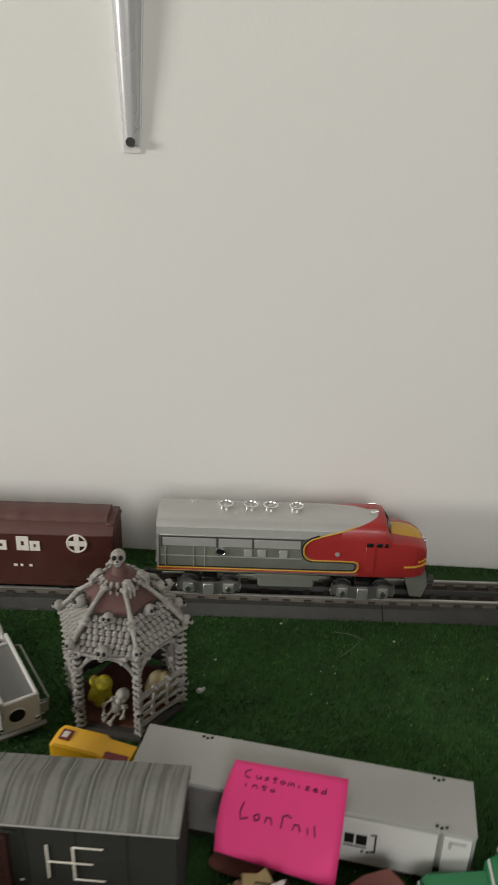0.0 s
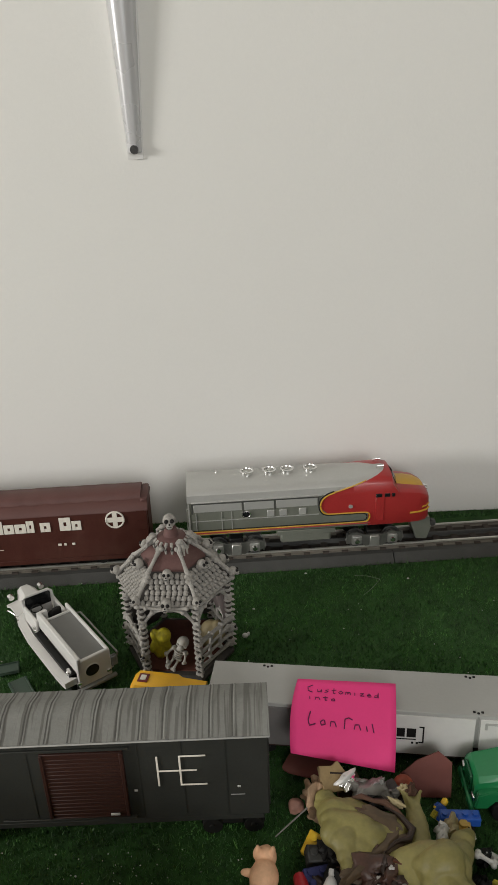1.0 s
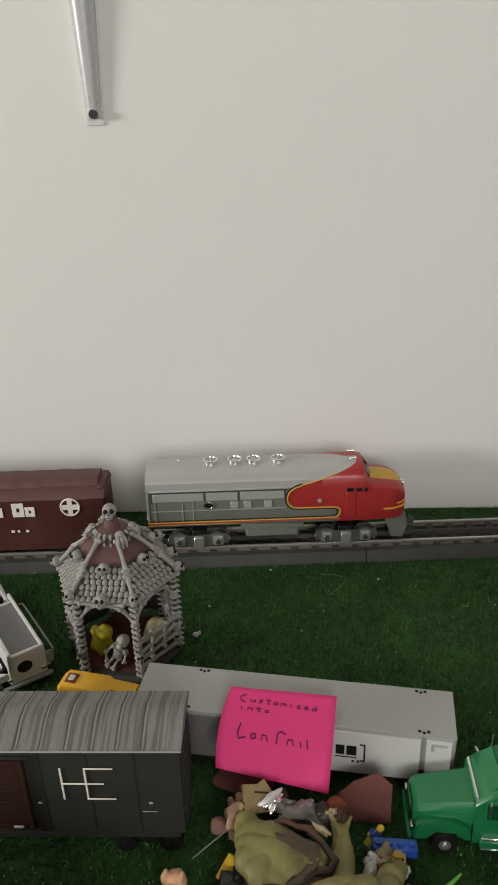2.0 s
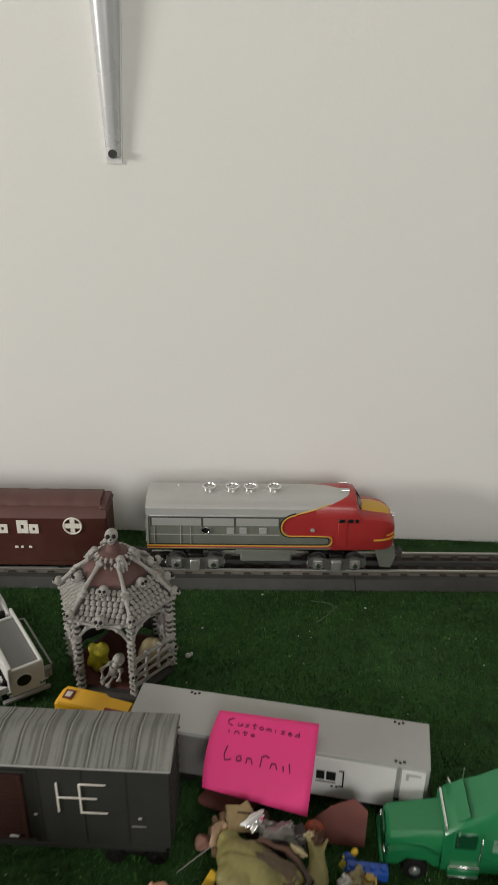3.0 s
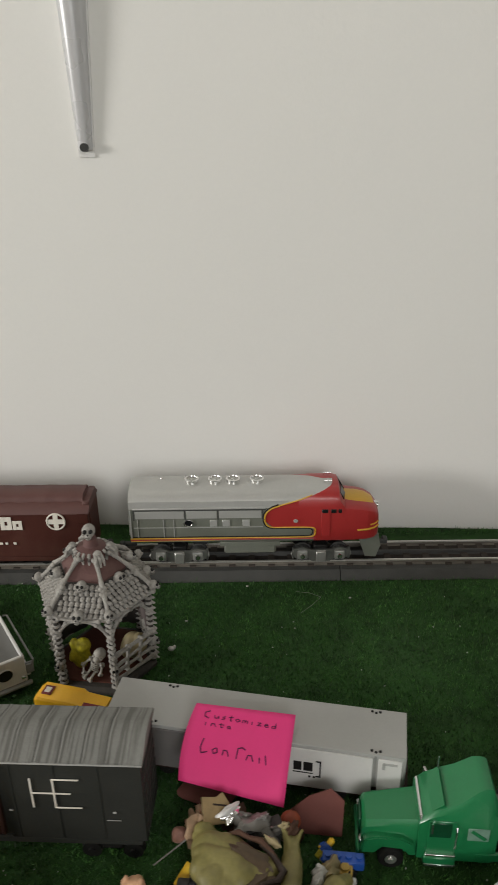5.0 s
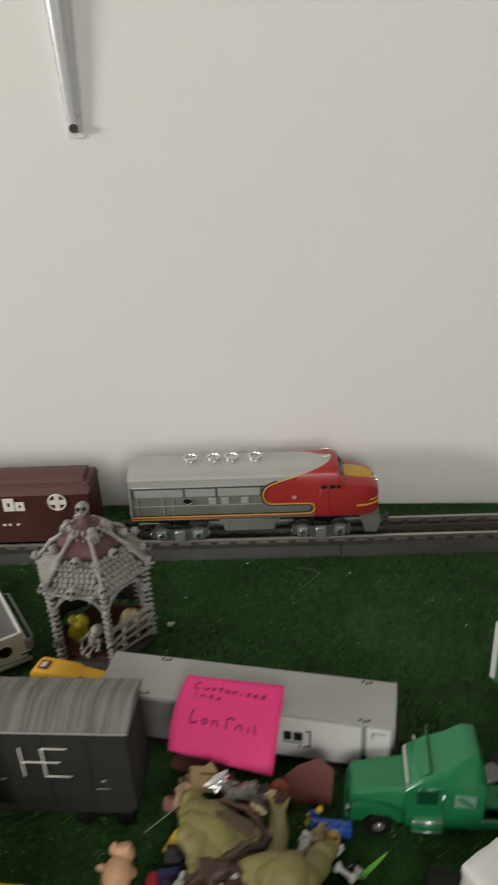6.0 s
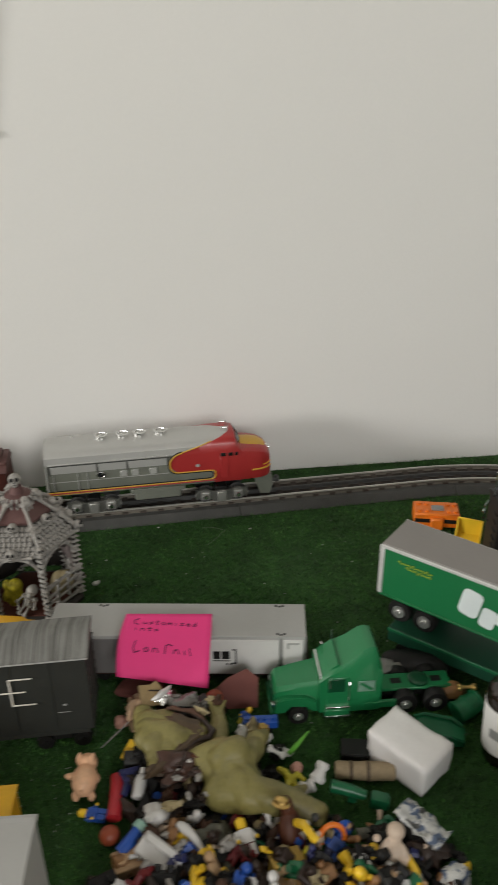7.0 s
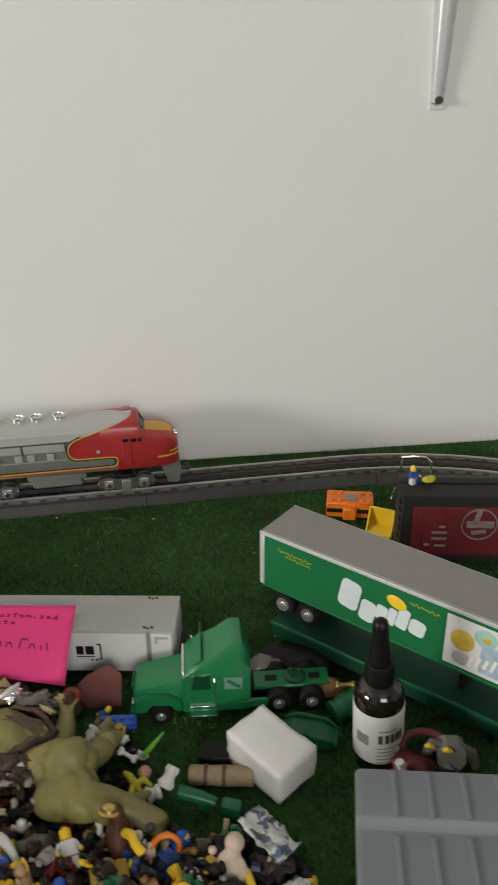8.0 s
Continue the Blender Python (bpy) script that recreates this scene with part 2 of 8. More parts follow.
# fibres of the mat
M_FIBRE = bpy.data.materials.new("grass_fibre")
M_FIBRE.use_nodes = True
nt = M_FIBRE.node_tree
geo, rampf = nt.nodes.new("ShaderNodeNewGeometry"), nt.nodes.new("ShaderNodeValToRGB")
el = rampf.color_ramp.elements
el[0].color, el[1].color = (0.013, 0.052, 0.009, 1), (0.085, 0.205, 0.045, 1)
e2 = rampf.color_ramp.elements.new(0.78)
e2.color = (0.042, 0.134, 0.021, 1)
tcf, nzf, mrf, hsf = nt.nodes.new("ShaderNodeTexCoord"), nt.nodes.new("ShaderNodeTexNoise"), nt.nodes.new("ShaderNodeMapRange"), nt.nodes.new("ShaderNodeHueSaturation")
nzf.inputs["Scale"].default_value, nzf.inputs["Detail"].default_value = 14, 5
mrf.inputs[1].default_value, mrf.inputs[2].default_value, mrf.inputs[3].default_value, mrf.inputs[4].default_value = 0.32, 0.68, 0.42, 1.55
nt.links.new(tcf.outputs["Object"], nzf.inputs["Vector"])
nt.links.new(nzf.outputs["Fac"], mrf.inputs[0])
nzc, mrc, mlt = nt.nodes.new("ShaderNodeTexNoise"), nt.nodes.new("ShaderNodeMapRange"), nt.nodes.new("ShaderNodeMath")
nzc.inputs["Scale"].default_value, nzc.inputs["Detail"].default_value = 170, 3
mrc.inputs[1].default_value, mrc.inputs[2].default_value, mrc.inputs[3].default_value, mrc.inputs[4].default_value = 0.36, 0.66, 0.55, 1.6
mlt.operation = "MULTIPLY"
nt.links.new(tcf.outputs["Object"], nzc.inputs["Vector"])
nt.links.new(nzc.outputs["Fac"], mrc.inputs[0])
nt.links.new(mrf.outputs[0], mlt.inputs[0])
nt.links.new(mrc.outputs[0], mlt.inputs[1])
nt.links.new(mlt.outputs[0], hsf.inputs["Value"])
nt.links.new(geo.outputs["Random Per Island"], rampf.inputs[0])
nt.links.new(rampf.outputs[0], hsf.inputs["Color"])
nt.links.new(hsf.outputs[0], nt.nodes["Principled BSDF"].inputs["Base Color"])
nt.nodes["Principled BSDF"].inputs["Roughness"].default_value = 0.55

rng = np.random.default_rng(5)
N = 330000
gx, gy = rng.uniform(-0.42, 0.90, N), rng.uniform(0.10, 0.802, N)
keep = ~((gy > 0.694 + 0.045 * gx) & (gy < 0.772 + 0.045 * gx) & (gx < 0.47))
gx, gy = gx[keep], gy[keep]
N = len(gx)
ang, lean = rng.uniform(0, math.tau, N), rng.uniform(0.1, 1.1, N)
h, w = rng.uniform(0.0010, 0.0026, N), rng.uniform(0.00030, 0.00055, N)
h = np.where(rng.uniform(0, 1, N) < 0.05, h * 2.0, h)
ca, sa = np.cos(ang), np.sin(ang)
la = rng.uniform(0, math.tau, N)
co = np.empty((N, 3, 3))
co[:, 0] = np.stack([gx - ca * w, gy - sa * w, np.full(N, -0.0006)], 1)
co[:, 1] = np.stack([gx + ca * w, gy + sa * w, np.full(N, -0.0006)], 1)
co[:, 2] = np.stack([gx + np.cos(la) * h * lean, gy + np.sin(la) * h * lean, h], 1)
me = bpy.data.meshes.new("grass_fibres")
me.vertices.add(3 * N), me.loops.add(3 * N), me.polygons.add(N)
me.vertices.foreach_set("co", co.ravel())
me.loops.foreach_set("vertex_index", np.arange(3 * N))
me.polygons.foreach_set("loop_start", np.arange(N) * 3)
me.update(calc_edges=True)
me.materials.append(M_FIBRE)
tagged(new("grass_fibres", me), "short dark green artificial grass fibres", "grass", kind="stuff")

# white and pale crumbs lying in the grass, and specks for its glints
bm = B()
for k in range(90):
    x, y = random.uniform(-0.2, 0.6), random.uniform(0.2, 0.69)
    add_ball(bm, (x, y, 0.002), (random.uniform(0.0003, 0.0009), random.uniform(0.0003, 0.0008), 0.0004), pose(0, 0, 0, 0, 0, random.uniform(0, 180)), 5, 4)
# pale specks put in as glistening grass before the charcoal boxcar
for k in range(70):
    x, y = random.gauss(0.0, 0.05), random.uniform(0.325, 0.385)
    add_ball(bm, (x, y, 0.002), (random.uniform(0.0003, 0.0007), random.uniform(0.0003, 0.0006), 0.0004), pose(0, 0, 0, 0, 0, random.uniform(0, 180)), 5, 4)
for x, y in ((0.093, 0.630), (0.147, 0.685), (0.247, 0.669)):
    add_ball(bm, (x, y, 0.0025), (0.0014, 0.0009, 0.0008), None, 6, 4)
solid("grass_crumbs_and_glints", bm, M_SPECK, "pale crumbs in the grass mat, the front ones standing for its glints", "debris", kind="stuff")
M_THREAD = mat("dusty_thread", (0.20, 0.24, 0.17), 0.9, var=0.2)
solid("grass_thread", add_tube(B(), [(0.195, 0.676, 0.0035), (0.208, 0.674, 0.0038), (0.219, 0.668, 0.0035), (0.210, 0.655, 0.0036), (0.199, 0.643, 0.0034)], 0.00022, 5),
      M_THREAD, "thin pale thread lying on the grass mat", "thread")

# ---- shelf brackets on the wall ----
def bracket(x, zlow, tilt):
    root = thing("shelf_bracket", "tapered white metal shelf bracket screwed to the wall", "bracket", T(x, WALL_Y, zlow, 0, tilt, 0), "shelf brackets on the wall")
    plate = B()
    add_prism(plate, [(-0.0070, 0.0035), (0.0074, 0.0035), (0.0270, 0.40), (-0.0262, 0.40)], -0.0018, 0, "y")
    part("plate", plate, M_FLANGE, root, "off-white flat flange")
    rings = []
    for i in range(13):
        z = 0.010 + 0.39 * i / 12
        wd, dp = 0.0060 + 0.0198 * (z / 0.40), 0.0022 + 0.0032 + 0.032 * (z / 0.40)
        rings.append([(wd * math.cos(a), -0.001 - dp * max(0.0, math.sin(a)) ** 0.75, z) for a in [math.pi * k / 14 for k in range(15)]])
    part("rib", add_loft(B(), rings), M_BRACKET, root)
    part("screw", add_cyl(add_cyl(B(), (0, -0.0040, 0.0125), (0, -0.0098, 0.0125), 0.0044, 0.0036, 18), (0, -0.0094, 0.0125), (0, -0.0102, 0.0125), 0.002, 0.002, 6), M_SCREW, root, "dark round screw head")
    return root


M_FLANGE = mat("off_white_enamel", (0.70, 0.69, 0.675), 0.5, var=0.02, scale=8, bump=0.0)
M_BRACKET = mat("white_enamel", (0.58, 0.58, 0.595), 0.28, metal=0.25, var=0.02, scale=8, bump=0.0)
M_SCREW = mat("dark_screw", (0.06, 0.06, 0.06), 0.4, metal=0.6, var=0.2)
bracket(0.0, 0.389, 0)
bracket(0.559, 0.3775, 0)

# ---- track ----
SLOPE = 0.045
TA = math.degrees(math.atan(SLOPE))
X0, RC = 0.46, 0.42            # where the curve begins, its radius


def centre(s):
    """A point of the track's middle line and its heading, s metres from x = 0 along it."""
    a = math.radians(TA)
    s0 = X0 / math.cos(a)
    if s <= s0:
        return s * math.cos(a), 0.7245 + s * math.sin(a), a
    t = (s - s0) / RC
    cx, cy = X0 + RC * math.sin(a), 0.7245 + SLOPE * X0 - RC * math.cos(a)
    h = a - t
    return cx - RC * math.sin(h), cy + RC * math.cos(h), h


def along(bm, prof, s0, s1, step):
    n = max(1, round((s1 - s0) / step))
    rings = []
    for i in range(n + 1):
        x, y, h = centre(s0 + (s1 - s0) * i / n)
        rings.append([(x - math.sin(h) * o, y + math.cos(h) * o, z) for o, z in prof])
    return add_loft(bm, rings)


M_BALLAST = mat("dark_ballast", (0.028, 0.022, 0.017), 0.9, var=0.35, scale=150, bump=0.8, bscale=1200)
track = thing("railway_track", "three-rail toy train track on grey plastic roadbed", "railway track", Matrix(), kind="structure")
S_END = 0.95
cuts = [-0.62, -0.366, -0.010, 0.239, 0.50, 0.72, S_END]
for a, b in zip(cuts, cuts[1:]):
    part("roadbed", along(B(), [(-0.035, -0.0005), (-0.026, 0.0072), (0.026, 0.0072), (0.035, -0.0005)], a + 0.0004, b - 0.0004, 0.02), M_BED, track)
M_RAILDK = mat("dull_rail_steel", (0.150, 0.135, 0.112), 0.5, var=0.3, scale=90)
RAIL = [(-0.0022, 0.0068), (-0.0022, 0.0078), (-0.0007, 0.0085), (-0.0007, 0.0108), (-0.0013, 0.0114), (-0.0011, 0.0126), (0.0011, 0.0126), (0.0013, 0.0114), (0.0007, 0.0108), (0.0007, 0.0085), (0.0022, 0.0078), (0.0022, 0.0068)]
for off in (-0.0165, 0.0165):
    rail = part("rail", along(B(), [(o + off, z) for o, z in RAIL[:4] + RAIL[-4:]], -0.62, S_END, 0.02), M_RAILDK, track, "dull steel rail")
    part("rail_head", along(B(), [(o * 0.85 + off, z) for o, z in RAIL[3:9]], -0.62, S_END, 0.02), M_STEEL, rail, "bright worn rail head")
part("centre_rail", along(B(), [(o * 0.8, z) for o, z in RAIL], -0.62, S_END, 0.02), M_DARKGREY, track, "blackened middle rail")
part("ballast_strip", along(B(), [(-0.0140, 0.0070), (-0.0140, 0.0078), (0.0140, 0.0078), (0.0140, 0.0070)], -0.62, S_END, 0.02), M_BALLAST, track, "dark brown strip between the rails")
tie = mesh_of("sleeper", add_prism(B(), [(-0.0204, 0.0065), (-0.0197, 0.0089), (0.0197, 0.0089), (0.0204, 0.0065)], -0.0033, 0.0033, "x"), M_TIE)
for k in range(78):
    x, y, h = centre(-0.61 + k * 0.02)
    ob = new("sleeper", tie)
    ob.parent = track
    ob.matrix_basis = pose(x, y, 0, 0, 0, math.degrees(h))


def on_track(s, turn=0):
    x, y, h = centre(s)
    return pose(x, y, 0.0126, 0, 0, math.degrees(h) + turn)


# ---- train ----
def wheelset(parent, x, r=0.0075, gauge=0.0165, name="wheel", mt=None):
    for sy in (-1, 1):
        bm = B()
        add_cyl(bm, (x, sy * (gauge - 0.003), r), (x, sy * (gauge + 0.0016), r), r, r * 0.97, 20)
        add_cyl(bm, (x, sy * (gauge - 0.0035), r), (x, sy * (gauge - 0.0022), r), r * 1.12, r * 1.12, 20)
        add_cyl(bm, (x, sy * (gauge + 0.001), r), (x, sy * (gauge + 0.0026), r), r * 0.35, r * 0.3, 12)
        part(name, bm, mt or M_STEEL, parent)


def bogie(parent, x, mt, half=0.019, r=0.0075, detail=True):
    frame_bm = B()
    for sy in (-1, 1):
        y = sy * 0.0205
        if not detail:
            add_box(frame_bm, (x, sy * 0.0125, 0.0095), (2 * half, 0.0025, 0.0040), 0.0006)
            continue
        add_prism(frame_bm, [(x - half - 0.007, 0.006), (x - half, 0.0035), (x - half * 0.4, 0.004), (x - 0.005, 0.0015), (x + 0.005, 0.0015), (x + half * 0.4, 0.004), (x + half, 0.0035), (x + half + 0.007, 0.006), (x + half + 0.007, 0.0105), (x + half * 0.5, 0.013), (x - half * 0.5, 0.013), (x - half - 0.007, 0.0105)], y - 0.0016, y + 0.0016)
        if detail:
            for bx in (x - half, x + half):
                add_box(frame_bm, (bx, y + sy * 0.002, 0.0075), (0.0075, 0.003, 0.007), 0.0008)
                add_cyl(frame_bm, (bx, y + sy * 0.003, 0.0075), (bx, y + sy * 0.0048, 0.0075), 0.0024, 0.002, 10)
            for bx in (x - 0.0035, x, x + 0.0035):
                add_cyl(frame_bm, (bx, y + sy * 0.0022, 0.003), (bx, y + sy * 0.0022, 0.010), 0.0014, None, 8)
    add_box(frame_bm, (x, 0, 0.011), (0.014, 0.036, 0.006), 0.001)
    part("bogie_frame", frame_bm, mt, parent)
    for dx in (-half, half):
        wheelset(parent, x + dx, r, mt=None if detail else M_BLACK)


def coupler(parent, x, d):
    bm = B()
    add_box(bm, (x + d * 0.006, 0, 0.0115), (0.014, 0.005, 0.004), 0.0008)
    add_box(bm, (x + d * 0.0135, 0.002 * d, 0.0115), (0.006, 0.008, 0.007), 0.0015)
    part("coupler", bm, M_DARKGREY, parent)


def rounded(pts, rounds=3):
    """A line of points with its corners cut round."""
    for _ in range(rounds):
        out = [pts[0]]
        for (x0, z0), (x1, z1) in zip(pts, pts[1:]):
            out += [(x0 * 0.75 + x1 * 0.25, z0 * 0.75 + z1 * 0.25), (x0 * 0.25 + x1 * 0.75, z0 * 0.25 + z1 * 0.75)]
        pts = out + [pts[-1]]
    return pts


def loco_bogie(parent, x):
    """A deep chromed bogie: curved side frame, journal boxes, spring box, brake hangers."""
    for sy in (-1, 1):
        y = sy * 0.0215
        side = add_prism(B(), [(x - 0.0290, 0.0120), (x - 0.0260, 0.0070), (x - 0.0130, 0.0060), (x - 0.0090, 0.0028), (x + 0.0090, 0.0028), (x + 0.0130, 0.0060), (x + 0.0260, 0.0070), (x + 0.0290, 0.0120), (x + 0.0270, 0.0170), (x + 0.0180, 0.0195), (x + 0.0100, 0.0160), (x - 0.0100, 0.0160), (x - 0.0180, 0.0195), (x - 0.0270, 0.0170)], y - 0.0012, y + 0.0012)
        fr = part("bogie_frame", side, M_BOGIE, parent, "dull chromed bogie side frame")
        for dx in (-0.0185, 0.0185):
            jb = add_box(B(), (x + dx, y + sy * 0.0020, 0.0110), (0.0105, 0.0034, 0.0100), 0.0014, None, 2)
            part("journal_box", jb, M_SILVERB, fr, "chrome journal box")
            part("axle_cap", add_cyl(B(), (x + dx, y + sy * 0.0034, 0.0105), (x + dx, y + sy * 0.0056, 0.0105), 0.0032, 0.0024, 14), M_CHROME, fr)
        part("spring_box", add_box(B(), (x, y + sy * 0.0018, 0.0090), (0.0100, 0.0038, 0.0125), 0.0008), M_SILVERB, fr, "chrome spring box")
        for dx in (-0.0280, 0.0280):
            part("brake_hanger", add_tube(B(), [(x + dx, y, 0.0185), (x + dx * 1.05, y + sy * 0.001, 0.0115), (x + dx * 0.98, y, 0.0060)], 0.0012, 6), M_BOGIE, fr)
    part("bolster", add_box(B(), (x, 0, 0.0150), (0.014, 0.038, 0.008), 0.001), M_BLACK, parent)
    for dx in (-0.0185, 0.0185):
        wheelset(parent, x + dx, 0.0092, mt=M_DARKGREY)


def locomotive(m, L=0.247):
    root = thing("diesel_locomotive", "silver and red streamlined toy diesel locomotive on the track", "locomotive", m)
    HW, ZB = 0.0255, 0.0205
    def section(x, w, zs, zr, zb=ZB, y0=0.0):
        """Half-width, height of the side, height of the roof."""
        pts = [(-w * 0.96, zb), (-w, zb + 0.002), (-w, zb + (zs - zb) * 0.5), (-w, zs - 0.002)]
        for k in range(1, 12):
            a = math.pi * (1 - k / 12)
            pts.append((w * math.cos(a) * (1 if abs(math.cos(a)) > .9 else 1), zs + (zr - zs) * math.sin(a) ** 0.62))
        pts += [(w, zs - 0.002), (w, zb + (zs - zb) * 0.5), (w, zb + 0.002), (w * 0.96, zb)]
        return [(x, y, z) for y, z in pts]
    zs, zr = 0.0675, 0.0832
    secs = [section(-L / 2 + d, HW, zs, zr) for d in (0.0, 0.02, 0.06, 0.10, 0.13, 0.150, 0.166)]
    secs += [section(-L / 2 + 0.178, HW, zs, zr + 0.0015), section(-L / 2 + 0.198, HW, zs, zr + 0.0018), section(-L / 2 + 0.2055, HW, zs - 0.001, zr + 0.0002)]
    # windscreen slope, then the bulldog nose
    secs += [section(-L / 2 + 0.2120, HW * 0.99, 0.0595, 0.0680), section(-L / 2 + 0.224, HW * 0.97, 0.0580, 0.0665), section(-L / 2 + 0.234, HW * 0.92, 0.0555, 0.0642),
             section(-L / 2 + 0.241, HW * 0.80, 0.0510, 0.0600), section(-L / 2 + 0.2455, HW * 0.60, 0.0450, 0.0535), section(-L / 2 + L, HW * 0.40, 0.0390, 0.0465, ZB + 0.003)]
    bm = add_loft(B(), secs)
    X = lambda d: -L / 2 + d
    top = ((X(0.147), 0.0690), (X(0.190), 0.0815))
    lines = [(X(0.1335), 0, 1, 0), (0, 0.0395, 0, 1), (X(0.181), 0, 1, 0)]
    for px, pz, ax, az in lines:
        bmesh.ops.bisect_plane(bm, geom=bm.verts[:] + bm.edges[:] + bm.faces[:], plane_co=(px, 0, pz), plane_no=(ax, 0, az))
    def slant(p, q):
        n = Vector((q[1] - p[1], 0, -(q[0] - p[0]))).normalized()
        bmesh.ops.bisect_plane(bm, geom=bm.verts[:] + bm.edges[:] + bm.faces[:], plane_co=(p[0], 0, p[1]), plane_no=n)
        return Vector((p[0], 0, p[1])), n
    cut = [slant(*top), slant((X(0.1335), 0.0600), (X(0.147), 0.0690)), slant((X(0.1415), 0.0395), (X(0.1335), 0.0480))]
    bmesh.ops.bisect_plane(bm, geom=bm.verts[:] + bm.edges[:] + bm.faces[:], plane_co=(0, 0, 0.0665), plane_no=(0, 0, 1))
    wedge, wn = Vector((X(0.190), 0.001, 0)), Vector((0.014, 0.025, 0)).normalized()
    for co, no in ((wedge, wn), ((0, 0.001, 0), (0, 1, 0))):
        bmesh.ops.bisect_plane(bm, geom=bm.verts[:] + bm.edges[:] + bm.faces[:], plane_co=co, plane_no=no)
    for f in bm.faces:
        c = f.calc_center_median()
        red = all((c - p).dot(n) > 0 for p, n in cut) and c.x > X(0.1335)
        if c.z < 0.0395:
            red = c.x > X(0.181)
        if c.z > 0.0665 and c.y > 0.001:
            red = red or (c - wedge).dot(wn) > 0
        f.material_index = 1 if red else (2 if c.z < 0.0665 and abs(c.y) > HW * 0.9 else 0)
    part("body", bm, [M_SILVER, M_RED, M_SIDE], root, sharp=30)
    for sy in (-1, 1):
        y = sy * (HW + 0.0003)
        edge = [(0.0, 0.0265), (0.090, 0.0265), (0.174, 0.0265), (0.182, 0.0275), (0.183, 0.0390), (0.175, 0.0402), (0.150, 0.0402), (0.1370, 0.0402), (0.1325, 0.0480), (0.1330, 0.0585), (0.1390, 0.0660), (0.147, 0.0690)]
        part("pinstripe", add_tube(B(), [(X(d), y, z) for d, z in rounded(edge)], 0.00085, 6), M_YELLOW, root, "yellow pinstripe round the red livery")
        edge = [(0.0, 0.0283), (0.090, 0.0283), (0.172, 0.0283), (0.1795, 0.0290), (0.1800, 0.0378), (0.172, 0.0386), (0.150, 0.0386), (0.1360, 0.0386), (0.1307, 0.0475), (0.1312, 0.0592), (0.1375, 0.0674), (0.1462, 0.0705)]
        part("pinstripe", add_tube(B(), [(X(d), y, z) for d, z in rounded(edge)], 0.0006, 6), M_BLACK, root, "black edge of the livery")
        st = add_tube(B(), [(X(0.0), y, 0.0247), (X(0.183), y, 0.0247)], 0.0008, 6)
        part("pinstripe", st, M_RED, root, "dark red line along the skirt")
        st = add_tube(B(), [(X(0.0), y, 0.0229), (X(0.225), sy * HW * 0.94, 0.0229)], 0.00045, 6)
        part("pinstripe", st, M_YELLOW, root, "thin yellow line along the skirt")
        roofl = [(0.147, 0.0690), (0.158, 0.0722), (0.168, 0.0751), (0.178, 0.0780), (0.190, 0.0815)]
        pts = []
        for d, z in roofl:
            zz = min(1.0, max(0.0, (z - zs) / (zr - zs))) ** (1 / 0.62)
            pts.append((X(d), sy * (HW * math.sqrt(max(0.0, 1 - zz * zz)) + 0.0002), z + 0.0002))
        part("pinstripe", add_tube(B(), pts, 0.0007, 6), M_YELLOW, root, "yellow pinstripe round the red livery")
        # fluted side: rub rails, panels, port hole, grab irons
        part("rub_rail", add_box(B(), (X(0.0675), y, 0.0415), (0.127, 0.0009, 0.0008)), M_SILVER, root)
        part("gutter", add_box(B(), (X(0.069), y, 0.0668), (0.130, 0.0014, 0.0012), 0.0003), M_SILVER, root)
        # dark strip put in as the shadow below the gutter
        part("gutter_shadow_strip", add_box(B(), (X(0.069), y - sy * 0.0001, 0.0648), (0.130, 0.0008, 0.0010)), M_DARKGREY, root)
        for d0, d1 in ((0.0060, 0.0538), (0.0562, 0.0858), (0.0882, 0.1295)):
            part("upper_panel", add_box(B(), (X((d0 + d1) / 2), y, 0.0588), (d1 - d0, 0.0007, 0.0100), 0.0002), M_SILVER, root, "bright ribbed upper panel")
        for d in (0.0046, 0.0550, 0.0870, 0.1306):
            part("panel_seam", add_box(B(), (X(d), y, 0.0582), (0.0011, 0.0008, 0.0125)), M_DARKGREY, root, "dark seam between the panels")
        for d in (0.0080, 0.0335, 0.0435):
            part("grab_rail", add_box(B(), (X(d), y, 0.0405), (0.0007, 0.0008, 0.0240)), M_SILVER, root)
        part("corner_post", add_box(B(), (X(0.0012), y, 0.0465), (0.0016, 0.0010, 0.0380)), M_SILVER, root)
        for d in (0.0825, 0.0950, 0.1145):
            part("louvre", add_box(B(), (X(d), y, 0.0470), (0.0072, 0.0012, 0.0086), 0.0003), M_SILVER, root)
        ph = add_lathe(B(), [(0.0034, 0.0008), (0.0040, 0.0014), (0.0048, 0.0012), (0.0052, -0.0008)], 24)
        bmesh.ops.transform(ph, matrix=pose(X(0.0580), y, 0.0478, 90 * sy * -1, 0, 0), verts=ph.verts)
        part("port_hole_rim", ph, M_CHROME, root, "chrome port hole rim")
        part("port_hole", add_cyl(B(), (X(0.0580), y, 0.0478), (X(0.0580), y + sy * 0.0010, 0.0478), 0.0036, 0.0036, 20), M_GLASS, root)
        part("port_hole", add_cyl(B(), (X(0.163), y - sy * 0.001, 0.0490), (X(0.163), y + sy * 0.0008, 0.0490), 0.0022, 0.0022, 16), M_SILVER, root, "dull silver round emblem")
        part("cab_door", add_box(B(), (X(0.1925), y, 0.0450), (0.0085, 0.0008, 0.034), 0.0003), M_RED, root)
        for d, wd in ((0.1915, 0.0062), (0.2000, 0.0052), (0.2062, 0.0032)):
            part("cab_window", add_box(B(), (X(d), y, 0.0615), (wd, 0.0014, 0.0046), 0.0004), M_GLASS, root)
